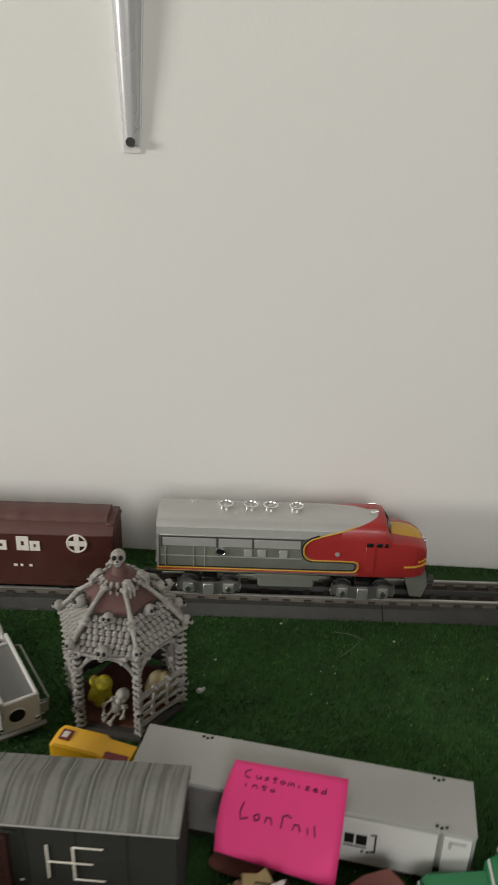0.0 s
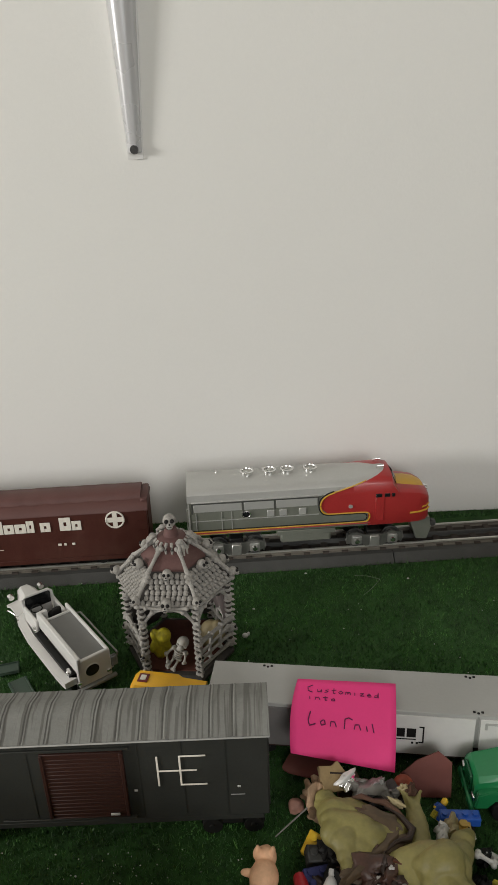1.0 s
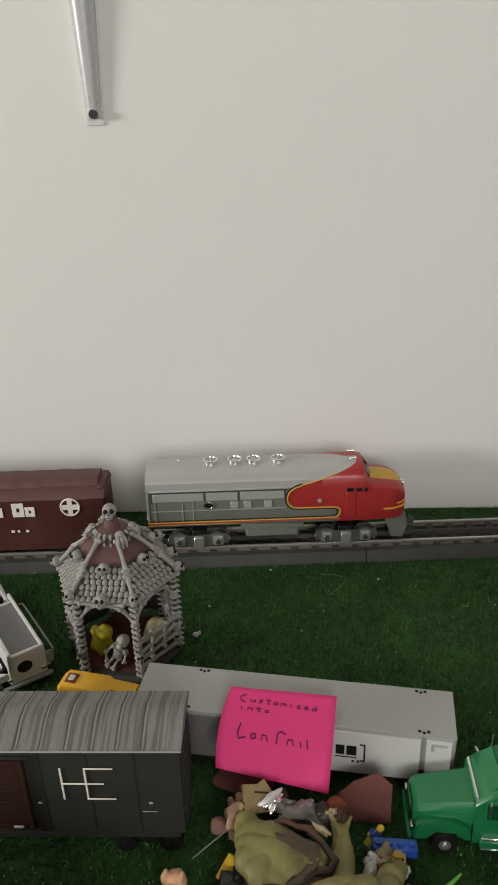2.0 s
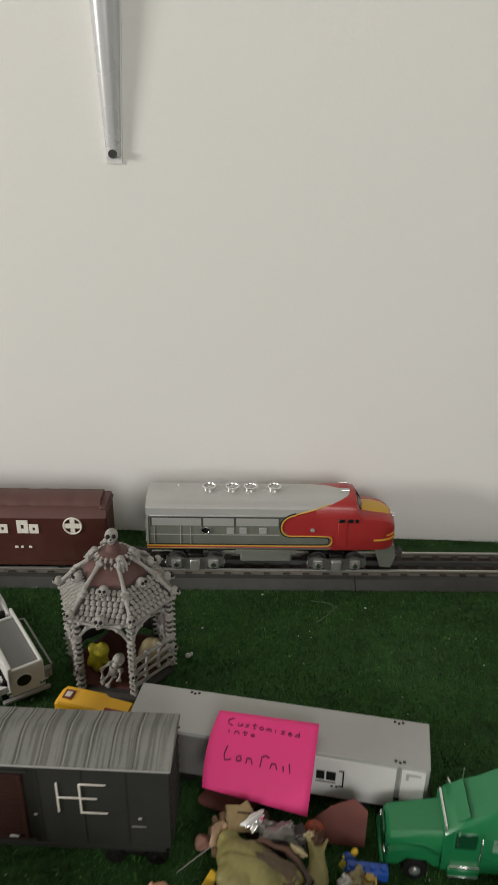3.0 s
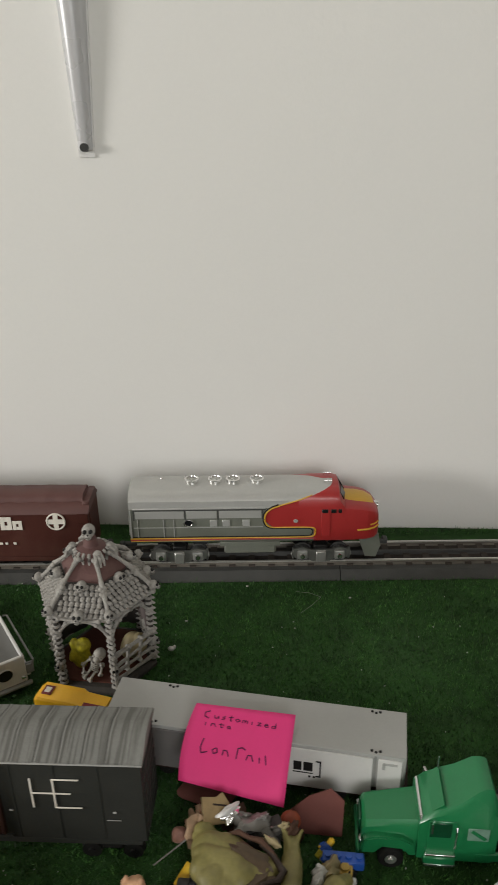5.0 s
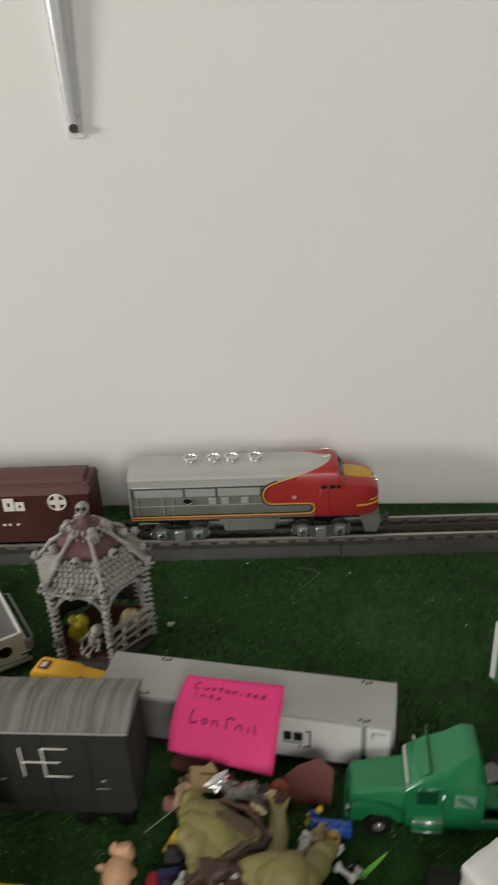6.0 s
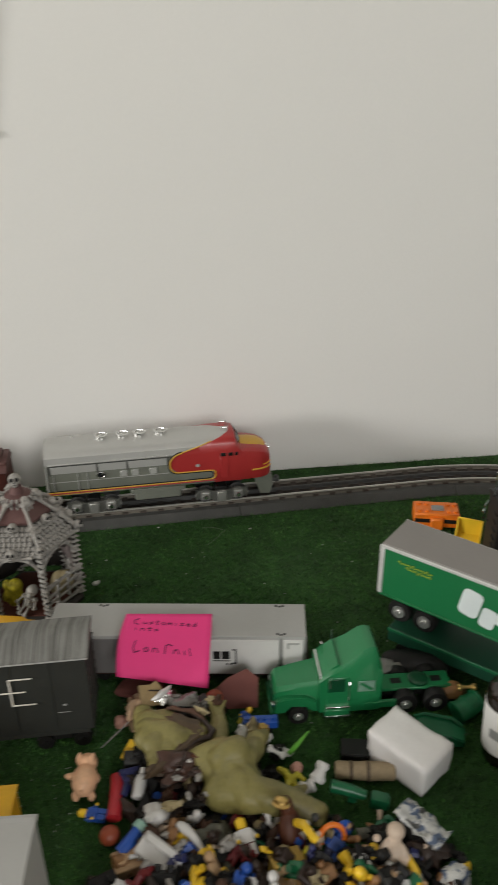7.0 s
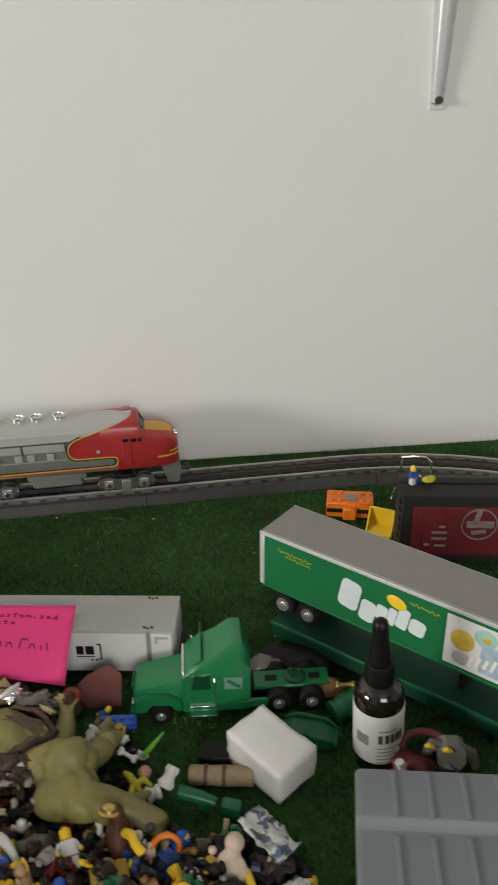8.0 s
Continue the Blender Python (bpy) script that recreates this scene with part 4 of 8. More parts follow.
def sticky_note():
    def at(u, v):
        """u across, v down, both 0 to 1."""
        v *= 1 - 0.14 * (1 - u)
        x = 0.1225 + 0.0690 * u - 0.0080 * v + 0.0035 * v * (1 - v) * (1 - u) * -4
        y = 0.4690 - 0.0065 * u - 0.046 * v - 0.010 * math.sin(math.pi * v) * 0.25 - 0.006 * (1 - u) * v * v
        z = 0.0605 - 0.0025 * u - 0.0350 * v + 0.0050 * math.sin(math.pi * v) * (1 - 0.15 * u) + 0.006 * v * v * (1 - u)
        return Vector((x, y, z))
    root = thing("sticky_note", "bright pink handwritten sticky note stuck on the container", "sticky note", Matrix())
    n = 14
    bm = B()
    g = [[bm.verts.new(at(i / n, j / n)) for j in range(n + 1)] for i in range(n + 1)]
    for i in range(n):
        for j in range(n):
            bm.faces.new((g[i][j], g[i][j + 1], g[i + 1][j + 1], g[i + 1][j]))
    sheet = part("sheet", bm, M_PINK, root, sharp=180)
    so = sheet.modifiers.new("thickness", "SOLIDIFY")
    so.thickness, so.offset = 0.00025, 0
    def ink(pts, r=0.00030):
        nrm = Vector((0, -0.62, 0.75)) * 0.0004
        out = []
        for (u0, v0), (u1, v1) in zip(pts, pts[1:]):
            out += [at(u0 + (u1 - u0) * k / 4, v0 + (v1 - v0) * k / 4) + nrm for k in range(4)]
        part("handwriting", add_tube(B(), out + [at(*pts[-1]) + nrm], r, 5), M_INK, root, "dark handwritten ink stroke")
    # a small first line and "into" in ink; then a larger wavy line
    word = {"c": [[(0.9, 0.1), (0.3, 0.0), (0.0, 0.5), (0.3, 1.0), (0.9, 0.9)]], "u": [[(0.0, 0.2), (0.1, 0.9), (0.6, 0.95), (0.8, 0.2), (0.9, 1.0)]], "s": [[(0.8, 0.1), (0.2, 0.3), (0.8, 0.7), (0.1, 1.0)]],
            "t": [[(0.4, -0.5), (0.45, 1.0), (0.8, 0.95)], [(0.0, 0.1), (0.9, 0.0)]], "o": [[(0.5, 0.1), (0.0, 0.5), (0.4, 1.0), (0.9, 0.6), (0.5, 0.1)]], "m": [[(0.0, 1.0), (0.05, 0.2), (0.4, 0.3), (0.45, 0.9), (0.6, 0.2), (0.9, 0.3), (1.0, 1.0)]],
            "i": [[(0.4, 0.2), (0.45, 1.0)]], "z": [[(0.1, 0.2), (0.8, 0.15), (0.1, 0.95), (0.9, 0.9)]], "e": [[(0.1, 0.6), (0.8, 0.45), (0.4, 0.1), (0.05, 0.6), (0.4, 1.0), (0.9, 0.85)]], "d": [[(0.7, 0.4), (0.2, 0.4), (0.1, 0.9), (0.7, 0.9), (0.8, -0.4), (0.85, 1.0)]]}
    ink([(0.17, 0.085), (0.125, 0.115), (0.135, 0.165), (0.18, 0.185)], 0.00034)
    for k, letter in enumerate("ustomized"):
        for line in word[letter]:
            ink([(0.225 + 0.070 * k + 0.050 * a, 0.130 + 0.003 * k + 0.046 * b) for a, b in line], 0.00028)
    ink([(0.16, 0.245), (0.165, 0.285)])
    ink([(0.22, 0.285), (0.22, 0.255), (0.25, 0.25), (0.265, 0.285)])
    ink([(0.31, 0.23), (0.315, 0.285), (0.335, 0.28)])
    ink([(0.29, 0.25), (0.34, 0.247)])
    ink([(0.40, 0.255), (0.375, 0.265), (0.38, 0.285), (0.41, 0.28), (0.40, 0.255)])
    def large(pts):
        ink([(0.170 + (u - 0.165) * 0.88, v) for u, v in pts], 0.00042)
    large([(0.185, 0.45), (0.165, 0.56), (0.18, 0.63), (0.245, 0.60)])
    large([(0.33, 0.54), (0.295, 0.57), (0.31, 0.61), (0.35, 0.59), (0.34, 0.54)])
    large([(0.405, 0.61), (0.41, 0.55), (0.45, 0.55), (0.47, 0.61)])
    large([(0.555, 0.62), (0.56, 0.50), (0.60, 0.48), (0.64, 0.50)])
    large([(0.66, 0.61), (0.67, 0.555), (0.71, 0.55), (0.73, 0.61)])
    large([(0.79, 0.555), (0.80, 0.615)])
    large([(0.85, 0.52), (0.87, 0.62)])


sticky_note()


# ---- skull gazebo ----
def skull_bm(bm, c, r, turn=0.0):
    m = pose(*c, 0, 0, turn) @ pose(0, 0, 0, -28, 0, 0)
    add_ball(bm, m @ Vector((0, 0.12 * r, 0.18 * r)), (0.84 * r, 0.98 * r, 0.90 * r), None, 14, 9)
    add_ball(bm, m @ Vector((0, -0.48 * r, -0.50 * r)), (0.48 * r, 0.42 * r, 0.52 * r), None, 10, 6)
    for sx in (-1, 1):
        add_ball(bm, m @ Vector((sx * 0.52 * r, -0.52 * r, -0.18 * r)), (0.26 * r, 0.26 * r, 0.20 * r), None, 8, 5)
    return bm


def skull(parent, c, r, turn=0.0):
    ob = part("skull_ornament", skull_bm(B(), c, r, turn), M_BONE, parent, "small skull ornament of grey resin")
    eyes = B()
    m = pose(*c, 0, 0, turn) @ pose(0, 0, 0, -28, 0, 0)
    for sx in (-1, 1):
        add_ball(eyes, m @ Vector((sx * 0.36 * r, -0.74 * r, 0.08 * r)), 0.29 * r, None, 8, 6)
    add_ball(eyes, m @ Vector((0, -0.90 * r, -0.34 * r)), 0.13 * r, None, 6, 5)
    add_box(eyes, (0, 0, 0), (0.50 * r, 0.10 * r, 0.07 * r), 0, m @ Matrix.Translation((0, -0.88 * r, -0.66 * r)))
    part("eye_hole", eyes, M_BLACK, ob)


def bone_bm(bm, a, b, r):
    a, b = Vector(a), Vector(b)
    add_tube(bm, [a + (b - a) * k / 6 for k in range(7)], [r * 1.2, r, r * 0.8, r * 0.75, r * 0.8, r, r * 1.2], 8)
    side = (b - a).cross(Vector((0, 0, 1)))
    side = side.normalized() * r * 0.7 if side.length > 1e-6 else Vector((r * 0.7, 0, 0))
    for p in (a, b):
        for s in (-1, 1):
            add_ball(bm, p + side * s, r * 1.15, None, 8, 6)
    return bm


def corner(k, r, z):
    a = math.radians(60 * k)
    return Vector((r * math.cos(a), r * math.sin(a), z))


def gazebo():
    root = thing("skull_gazebo", "grey resin toy gazebo built of bones and skulls on the grass", "toy gazebo", T(0.0283, 0.5775, 0.0085, 0, 0, -5.0))
    R = 0.0436
    hexa = [(R * math.cos(math.radians(60 * k)), R * math.sin(math.radians(60 * k))) for k in range(6)]
    base = B()
    add_lathe(base, [(R * 1.06, -0.0085), (R * 1.07, -0.0050), (R * 1.0, -0.0022), (R * 0.9, -0.0018)], 6)
    part("base", base, M_BONEDARK, root, "dark six-sided base")
    part("floor_plate", add_lathe(B(), [(R * 0.88, -0.0025), (R * 0.88, -0.0005)], 6), M_FLOORRED, root, "reddish floor")
    for k, (x, y) in enumerate(hexa):
        bm = B()
        a = math.radians(60 * k)
        for i in range(-1, 13):
            z = 0.006 + i * 0.0052
            add_ball(bm, (x, y, z), (0.0037, 0.0037, 0.0016), pose(0, 0, 0, random.uniform(-9, 9), random.uniform(-9, 9), random.uniform(0, 90)), 10, 6)
            add_ball(bm, (x + 0.0032 * math.cos(a), y + 0.0032 * math.sin(a), z), (0.0026, 0.0015, 0.0010), pose(0, 0, 0, 0, 12, 60 * k), 8, 5)
        col = part("column", bm, M_BONE, root, "column of stacked vertebrae")
        # core coloured dark to put shade in the gaps between vertebrae
        part("gap_shade_core", add_cyl(B(), (x, y, -0.003), (x, y, 0.072), 0.0022, None, 8), M_BONEDARK, col)
        skull(root, (x * 1.06, y * 1.06, 0.018), 0.0040, 60 * k + 90)
    for k in range(6):
        (x0, y0), (x1, y1) = hexa[k], hexa[(k + 1) % 6]
        if k != 4:                                  # the front side is the doorway
            for z, r in ((0.0045, 0.0018), (0.0130, 0.0016), (0.0215, 0.0016), (0.0305, 0.0022)):
                part("railing_bone", bone_bm(B(), (x0 * 1.02, y0 * 1.02, z + random.uniform(-0.002, 0.002)), (x1 * 1.02, y1 * 1.02, z + random.uniform(-0.002, 0.002)), r), M_BONE, root)
            for f, g in ((0.30, 0.38), (0.62, 0.70)):
                xa, ya, xb, yb = x0 + (x1 - x0) * f, y0 + (y1 - y0) * f, x0 + (x1 - x0) * g, y0 + (y1 - y0) * g
                part("railing_bone", bone_bm(B(), (xa * 1.02, ya * 1.02, 0.010), (xb * 1.02, yb * 1.02, 0.030), 0.0017), M_BONE, root)
        # arch bones under the eave, like bent arms
        mx, my = (x0 + x1) / 2, (y0 + y1) / 2
        for (xa, ya) in ((x0, y0), (x1, y1)):
            el = (mx * 0.45 + xa * 0.55, my * 0.45 + ya * 0.55)
            part("arch_bone", bone_bm(B(), (xa, ya, 0.050), (el[0], el[1], 0.0625), 0.0019), M_BONE, root)
            part("arch_bone", bone_bm(B(), (el[0] * 1.03, el[1] * 1.03, 0.0630), (mx * 1.03, my * 1.03, 0.0655), 0.0017), M_BONE, root)
        part("eave_bone", bone_bm(B(), (x0 * 1.08, y0 * 1.08, 0.0695), (x1 * 1.08, y1 * 1.08, 0.0695), 0.0018), M_BONE, root)
    # lower roof: rows of overlapping bone tiles on a skirt coloured dark for crevice shade
    part("roof_skirt", add_lathe(B(), [(R * 1.08, 0.0698), (R * 1.08, 0.0710), (R * 0.62, 0.0905), (R * 0.56, 0.0905)], 6), M_BONEDARK, root)
    bm = B()
    add_ball(bm, (0, -0.0006, 0.0002), (0.0022, 0.0031, 0.0017), pose(0, 0, 0, -10, 0, 0), 8, 6)
    add_ball(bm, (0, -0.0022, 0.0007), (0.0021, 0.0014, 0.0016), None, 8, 5)
    tile = mesh_of("bone_tile", bm, M_BONE)
    slope = math.degrees(math.atan2(0.0205, R * 0.46 * 0.866))
    for k in range(6):
        for row in range(6):
            f = row / 6 + 0.02
            rad, z = R * (1.07 - 0.43 * f), 0.0720 + 0.0197 * f
            p0, p1 = corner(k, rad, z), corner(k + 1, rad, z)
            cnt = max(5, round((p1 - p0).length / 0.0045))
            for i in range(1, cnt):
                ob = new("bone_tile", tile)
                ob.parent = root
                p = p0 + (p1 - p0) * ((i + 0.35 * (row % 2) - 0.15) / cnt)
                ob.matrix_basis = pose(*p, 0, 0, 60 * k + 30 + 90) @ pose(0, 0, 0, slope - 12 + random.uniform(-7, 7), random.uniform(-8, 8), random.uniform(-9, 9)) @ Matrix.Scale(random.uniform(0.84, 1.02), 4)
        part("hip_bone", bone_bm(B(), corner(k, R * 1.10, 0.0745), corner(k, R * 0.82, 0.0868), 0.0021), M_BONE, root)
        part("hip_bone", bone_bm(B(), corner(k, R * 0.77, 0.0900), corner(k, R * 0.34, 0.1052), 0.0020), M_BONE, root)
        part("hip_joint", add_ball(add_ball(B(), corner(k, R * 0.79, 0.0880), (0.0028, 0.0028, 0.0026), None, 10, 7), corner(k, R * 0.72, 0.0868), (0.0022, 0.0022, 0.0020), None, 8, 6), M_BONE, root)
        skull(root, corner(k, R * 1.14, 0.0755), 0.0043, 60 * k + 90)
        a = math.radians(60 * k + 30)
        skull(root, (R * 0.70 * math.cos(a), R * 0.70 * math.sin(a), 0.0915), 0.0048, 60 * k + 30 + 90)
        if k % 2 == 0:
            skull(root, (R * 1.01 * math.cos(a), R * 1.01 * math.sin(a), 0.0725), 0.0054, 60 * k + 30 + 90)
            n = Vector((-math.sin(a), math.cos(a), 0))
            c = Vector((R * 1.0 * math.cos(a), R * 1.0 * math.sin(a), 0.0685))
            for s in (-1, 1):
                part("eave_crossbone", bone_bm(B(), c, c + n * s * 0.0165 + Vector((0, 0, 0.0015)), 0.0014), M_BONE, root)
    part("upper_roof", add_lathe(B(), [(R * 0.62, 0.0890), (R * 0.62, 0.0920), (R * 0.34, 0.1035), (R * 0.20, 0.1045)], 6), M_ROOFRED, root, "faded red upper roof")
    part("finial", add_lathe(B(), [(0.0125, 0.1020), (0.0130, 0.1085), (0.0120, 0.1095), (0.0064, 0.1110), (0.0046, 0.1175)], 16), M_ROOFRED, root)
    for k in range(18):
        a = math.radians(20 * k)
        c, s = math.cos(a), math.sin(a)
        part("ribcage_bone", add_tube(B(), [(0.0140 * c, 0.0140 * s, 0.1010 - 0.002 * (k % 3)), (0.0150 * c, 0.0150 * s, 0.1045), (0.0142 * c, 0.0142 * s, 0.1078), (0.0118 * c, 0.0118 * s, 0.1096)], [0.0007, 0.0012, 0.0014, 0.0012], 6), M_BONE, root)
    for k in (5, 0, 2, 3):
        a = math.radians(60 * k + 8)
        c, s = math.cos(a), math.sin(a)
        part("claw_ornament", add_ball(add_tube(add_tube(add_tube(B(), [(0.0155 * c, 0.0155 * s, 0.1105), (0.0195 * c, 0.0195 * s, 0.1075), (0.0205 * c, 0.0205 * s, 0.1010)], [0.0016, 0.0015, 0.0008], 6), [(0.0155 * c - 0.002 * s, 0.0155 * s + 0.002 * c, 0.1105), (0.0195 * c - 0.003 * s, 0.0195 * s + 0.003 * c, 0.1070), (0.0205 * c - 0.003 * s, 0.0205 * s + 0.003 * c, 0.1015)], [0.0014, 0.0013, 0.0007], 6), [(0.0155 * c + 0.002 * s, 0.0155 * s - 0.002 * c, 0.1105), (0.0195 * c + 0.003 * s, 0.0195 * s - 0.003 * c, 0.1070), (0.0205 * c + 0.003 * s, 0.0205 * s - 0.003 * c, 0.1015)], [0.0014, 0.0013, 0.0007], 6), (0.0150 * c, 0.0150 * s, 0.1110), (0.0032, 0.0032, 0.0022), None, 8, 6), M_BONE, root, "bony claw ornament")
    for k in (0, 1, 2, 5):
        (x0, y0), (x1, y1) = hexa[k], hexa[(k + 1) % 6]
        n = 9
        pts = [(x0 * 0.97 + (x1 - x0) * 0.97 * i / n, y0 * 0.97 + (y1 - y0) * 0.97 * i / n) for i in range(n + 1)]
        bm = B()
        top = [bm.verts.new((px, py, 0.070)) for px, py in pts]
        low = [bm.verts.new((px, py, (0.058 if k == 5 else 0.026 if k == 0 else 0.006) - (0.012 if k in (0, 5) else 0.004) * noise.noise((px * 160, py * 160, 0.3)))) for px, py in pts]
        for i in range(n):
            bm.faces.new((top[i], top[i + 1], low[i + 1], low[i]))
        cur = part("ragged_curtain", bm, M_CLOTH if k in (0, 5) else M_BONEDARK, root, "ragged greyish curtain under the eave")
        th = cur.modifiers.new("thickness", "SOLIDIFY")
        th.thickness = 0.0012
    skull(root, (-0.0005, -0.001, 0.1230), 0.0064, 12)
    # toys standing inside
    blob("toy_chick", [((0, 0, 0.006), (0.0070, 0.0065, 0.0080)), ((0.003, -0.002, 0.0155), (0.0068, 0.0060, 0.0055)), ((-0.004, 0.001, 0.0165), (0.0040, 0.0036, 0.0042)), ((-0.007, -0.001, 0.009), (0.0026, 0.0026, 0.0050), (0, 20, 0)), ((0.006, -0.004, 0.008), (0.0030, 0.0026, 0.0050), (0, -20, 0))], M_YTOY2, "mottled yellow toy figure standing in the gazebo", "toy figure", T(0.0125, 0.5630, 0.0085, 0, 0, 20) @ Matrix.Diagonal((0.98, 0.98, 1.36, 1)), smooth=1)
    blob("toy_ball", [((0, 0, 0.010), (0.0105, 0.010, 0.010)), ((0.006, -0.002, 0.013), (0.0065, 0.007, 0.0085)), ((-0.006, -0.002, 0.008), (0.0055, 0.006, 0.0075))], M_TANPALE, "pale tan rounded toy inside the gazebo", "toy", T(0.0555, 0.5750, 0.0080) @ Matrix.Diagonal((1, 1, 1.25, 1)), smooth=3)
    bm = skull_bm(B(), (0.0, 0.0, 0.0255), 0.0062, 8)
    for p, q, r in (((0, 0, 0.019), (0, 0.001, 0.009), 0.0019), ((-0.0055, 0, 0.0185), (0.0055, 0, 0.0185), 0.0015), ((-0.0060, 0, 0.0180), (-0.0095, -0.003, 0.0110), 0.0013), ((-0.0095, -0.003, 0.0110), (-0.0050, -0.006, 0.0065), 0.0012), ((0.0060, 0, 0.0180), (0.0080, -0.002, 0.0100), 0.0013), ((-0.0020, 0.001, 0.0090), (-0.0045, -0.003, -0.0005), 0.0015), ((0.0020, 0.001, 0.0090), (0.0010, -0.003, -0.0005), 0.0015)):
        bone_bm(bm, p, q, r)
    for k in range(4):
        add_tube(bm, [((0.0045 - 0.0005 * k) * math.sin(math.radians(a)), -(0.0034 - 0.0003 * k) * math.cos(math.radians(a)), 0.0175 - 0.0022 * k) for a in range(-150, 151, 30)], 0.0007, 6)
    solid("toy_skeleton", bm, M_BONEW, "small white skeleton toy leaning in the gazebo doorway", "toy figure", T(0.0240, 0.5465, 0.0098, -8, 20, -20) @ Matrix.Scale(0.96, 4))


M_BONEW = mat("white_bone_plastic", (0.40, 0.385, 0.35), 0.6, var=0.3, scale=220, bump=0.4)
M_CLOTH = mat("grey_mauve_cloth", (0.125, 0.100, 0.095), 0.9, var=0.35, scale=140, bump=0.6)
M_FLOORRED = mat("dark_red_floor", (0.115, 0.038, 0.026), 0.8, var=0.3, scale=150)
M_YTOY2 = mat("mottled_yellow", (0.46, 0.40, 0.025), 0.5, var=0.45, scale=260, bump=0.5)
M_TANPALE = mat("pale_tan", (0.33, 0.27, 0.145), 0.6, var=0.15, scale=90)
gazebo()
solid("debris_chip", add_ball(add_ball(B(), (0, 0, 0.003), (0.003, 0.002, 0.0025), None, 8, 6), (0.003, 0.001, 0.004), (0.0015, 0.0015, 0.002), None, 6, 5), M_WHITE, "small pale plastic chip beside the gazebo", "debris", T(0.0845, 0.590, 0.001))


# ---- white toy van ----
M_VANROOF = mat("flat_grey_plastic", (0.175, 0.175, 0.168), 0.6, var=0.08)
def white_van():
    root = thing("toy_truck", "white toy half-track truck with an open cab and grey bed", "toy truck", T(-0.0685, 0.5700, 0.0, 0, 0, 126) @ Matrix.Diagonal((1.01, 1.01, 0.88, 1)))
    # local x is ahead, y to its left
    def slab(name, x0, x1, y0, y1, z0, z1, mt, bev=0.0006, label=""):
        return part(name, add_box(B(), ((x0 + x1) / 2, (y0 + y1) / 2, (z0 + z1) / 2), (x1 - x0, y1 - y0, z1 - z0), bev), mt, root, label)
    slab("chassis", -0.046, 0.070, -0.0130, 0.0130, 0.0080, 0.0180, M_BLACK)
    slab("bed_floor", -0.0485, 0.0185, -0.0135, 0.0092, 0.0180, 0.0415, M_VANROOF, 0.0004, "plain grey bed")
    slab("right_wall", -0.0500, 0.0285, -0.0158, -0.0134, 0.0160, 0.0445, M_WHITE)
    slab("left_wall", -0.0510, 0.0290, 0.0088, 0.0128, 0.0300, 0.0470, M_WHITE, 0.0009)
    slab("tailgate", -0.0510, -0.0475, -0.0160, 0.0130, 0.0150, 0.0440, M_WHITE, 0.0008)
    slab("front_wall", 0.0170, 0.0190, -0.0135, 0.0092, 0.0180, 0.0435, M_WHITE)
    slab("bed_side", -0.0440, 0.0260, 0.0120, 0.0178, 0.0100, 0.0270, M_BLACK, 0.0003, "dark recess along the side")
    part("running_board", add_loft(B(), [[(x, y0, z - 0.006), (x, y1, z - 0.006), (x, y1, z), (x, y0, z + 0.001)] for x, y0, y1, z in ((-0.048, 0.0130, 0.0235, 0.0250), (-0.044, 0.0172, 0.0240, 0.0245), (-0.030, 0.0178, 0.0242, 0.0225), (0.030, 0.0178, 0.0240, 0.0215), (0.058, 0.0150, 0.0215, 0.0215))]), M_WHITE, root, "white running board")
    part("running_board", add_loft(B(), [[(x, -y0, z - 0.006), (x, -y1, z - 0.006), (x, -y1, z), (x, -y0, z + 0.001)] for x, y0, y1, z in ((-0.044, 0.0165, 0.0205, 0.0200), (0.030, 0.0165, 0.0205, 0.0195), (0.058, 0.0150, 0.0190, 0.0195))]), M_WHITE, root)
    part("side_rod", add_tube(B(), [(-0.050, -0.0200, 0.026), (-0.0495, -0.0228, 0.0345), (0.0170, -0.0222, 0.0360), (0.0185, -0.0190, 0.0360)], 0.0009, 6), M_GREY, root, "thin grey side rod")
    for x in (-0.046, -0.0485):
        part("rod_bracket", add_box(B(), (x, -0.0195, 0.026), (0.002, 0.006, 0.010), 0.0004), M_GREY, root)
    # open cab
    slab("cab_floor", 0.0190, 0.0500, -0.0120, 0.0140, 0.0160, 0.0240, M_BLACK, 0.0006, "dark cab interior")
    slab("cab_side", 0.0260, 0.0540, 0.0128, 0.0152, 0.0160, 0.0390, M_WHITE)
    slab("cab_side", 0.0285, 0.0540, -0.0145, -0.0120, 0.0160, 0.0360, M_WHITE)
    for sy, z in ((0.0065, 0.0445), (-0.0060, 0.0420)):
        bm = add_box(B(), (0.0305, sy, (0.024 + z) / 2), (0.0045, 0.0085, z - 0.024), 0.0018, None, 2)
        add_box(bm, (0.0365, sy, 0.0285), (0.0105, 0.0085, 0.0080), 0.0018, None, 2)
        part("seat", bm, M_WHITE if sy > 0 else M_BLACK, root)
    part("steering_wheel", add_tube(B(), [(0.0450 + 0.0012 * math.cos(k * math.tau / 12), 0.0065 + 0.0048 * math.cos(k * math.tau / 12), 0.0375 + 0.0044 * math.sin(k * math.tau / 12)) for k in range(13)], 0.0006, 5), M_BLACK, root)
    part("windscreen_frame", add_tube(B(), [(0.0530, 0.0150, 0.0330), (0.0545, 0.0146, 0.0470), (0.0530, 0.0125, 0.0495), (0.0520, -0.0085, 0.0495), (0.0515, -0.0110, 0.0470), (0.0505, -0.0118, 0.0330)], 0.0014, 7), M_WHITE, root)
    part("windscreen", add_box(B(), (0.0525, 0.0017, 0.0410), (0.0006, 0.0235, 0.0150)), M_GLASS, root)
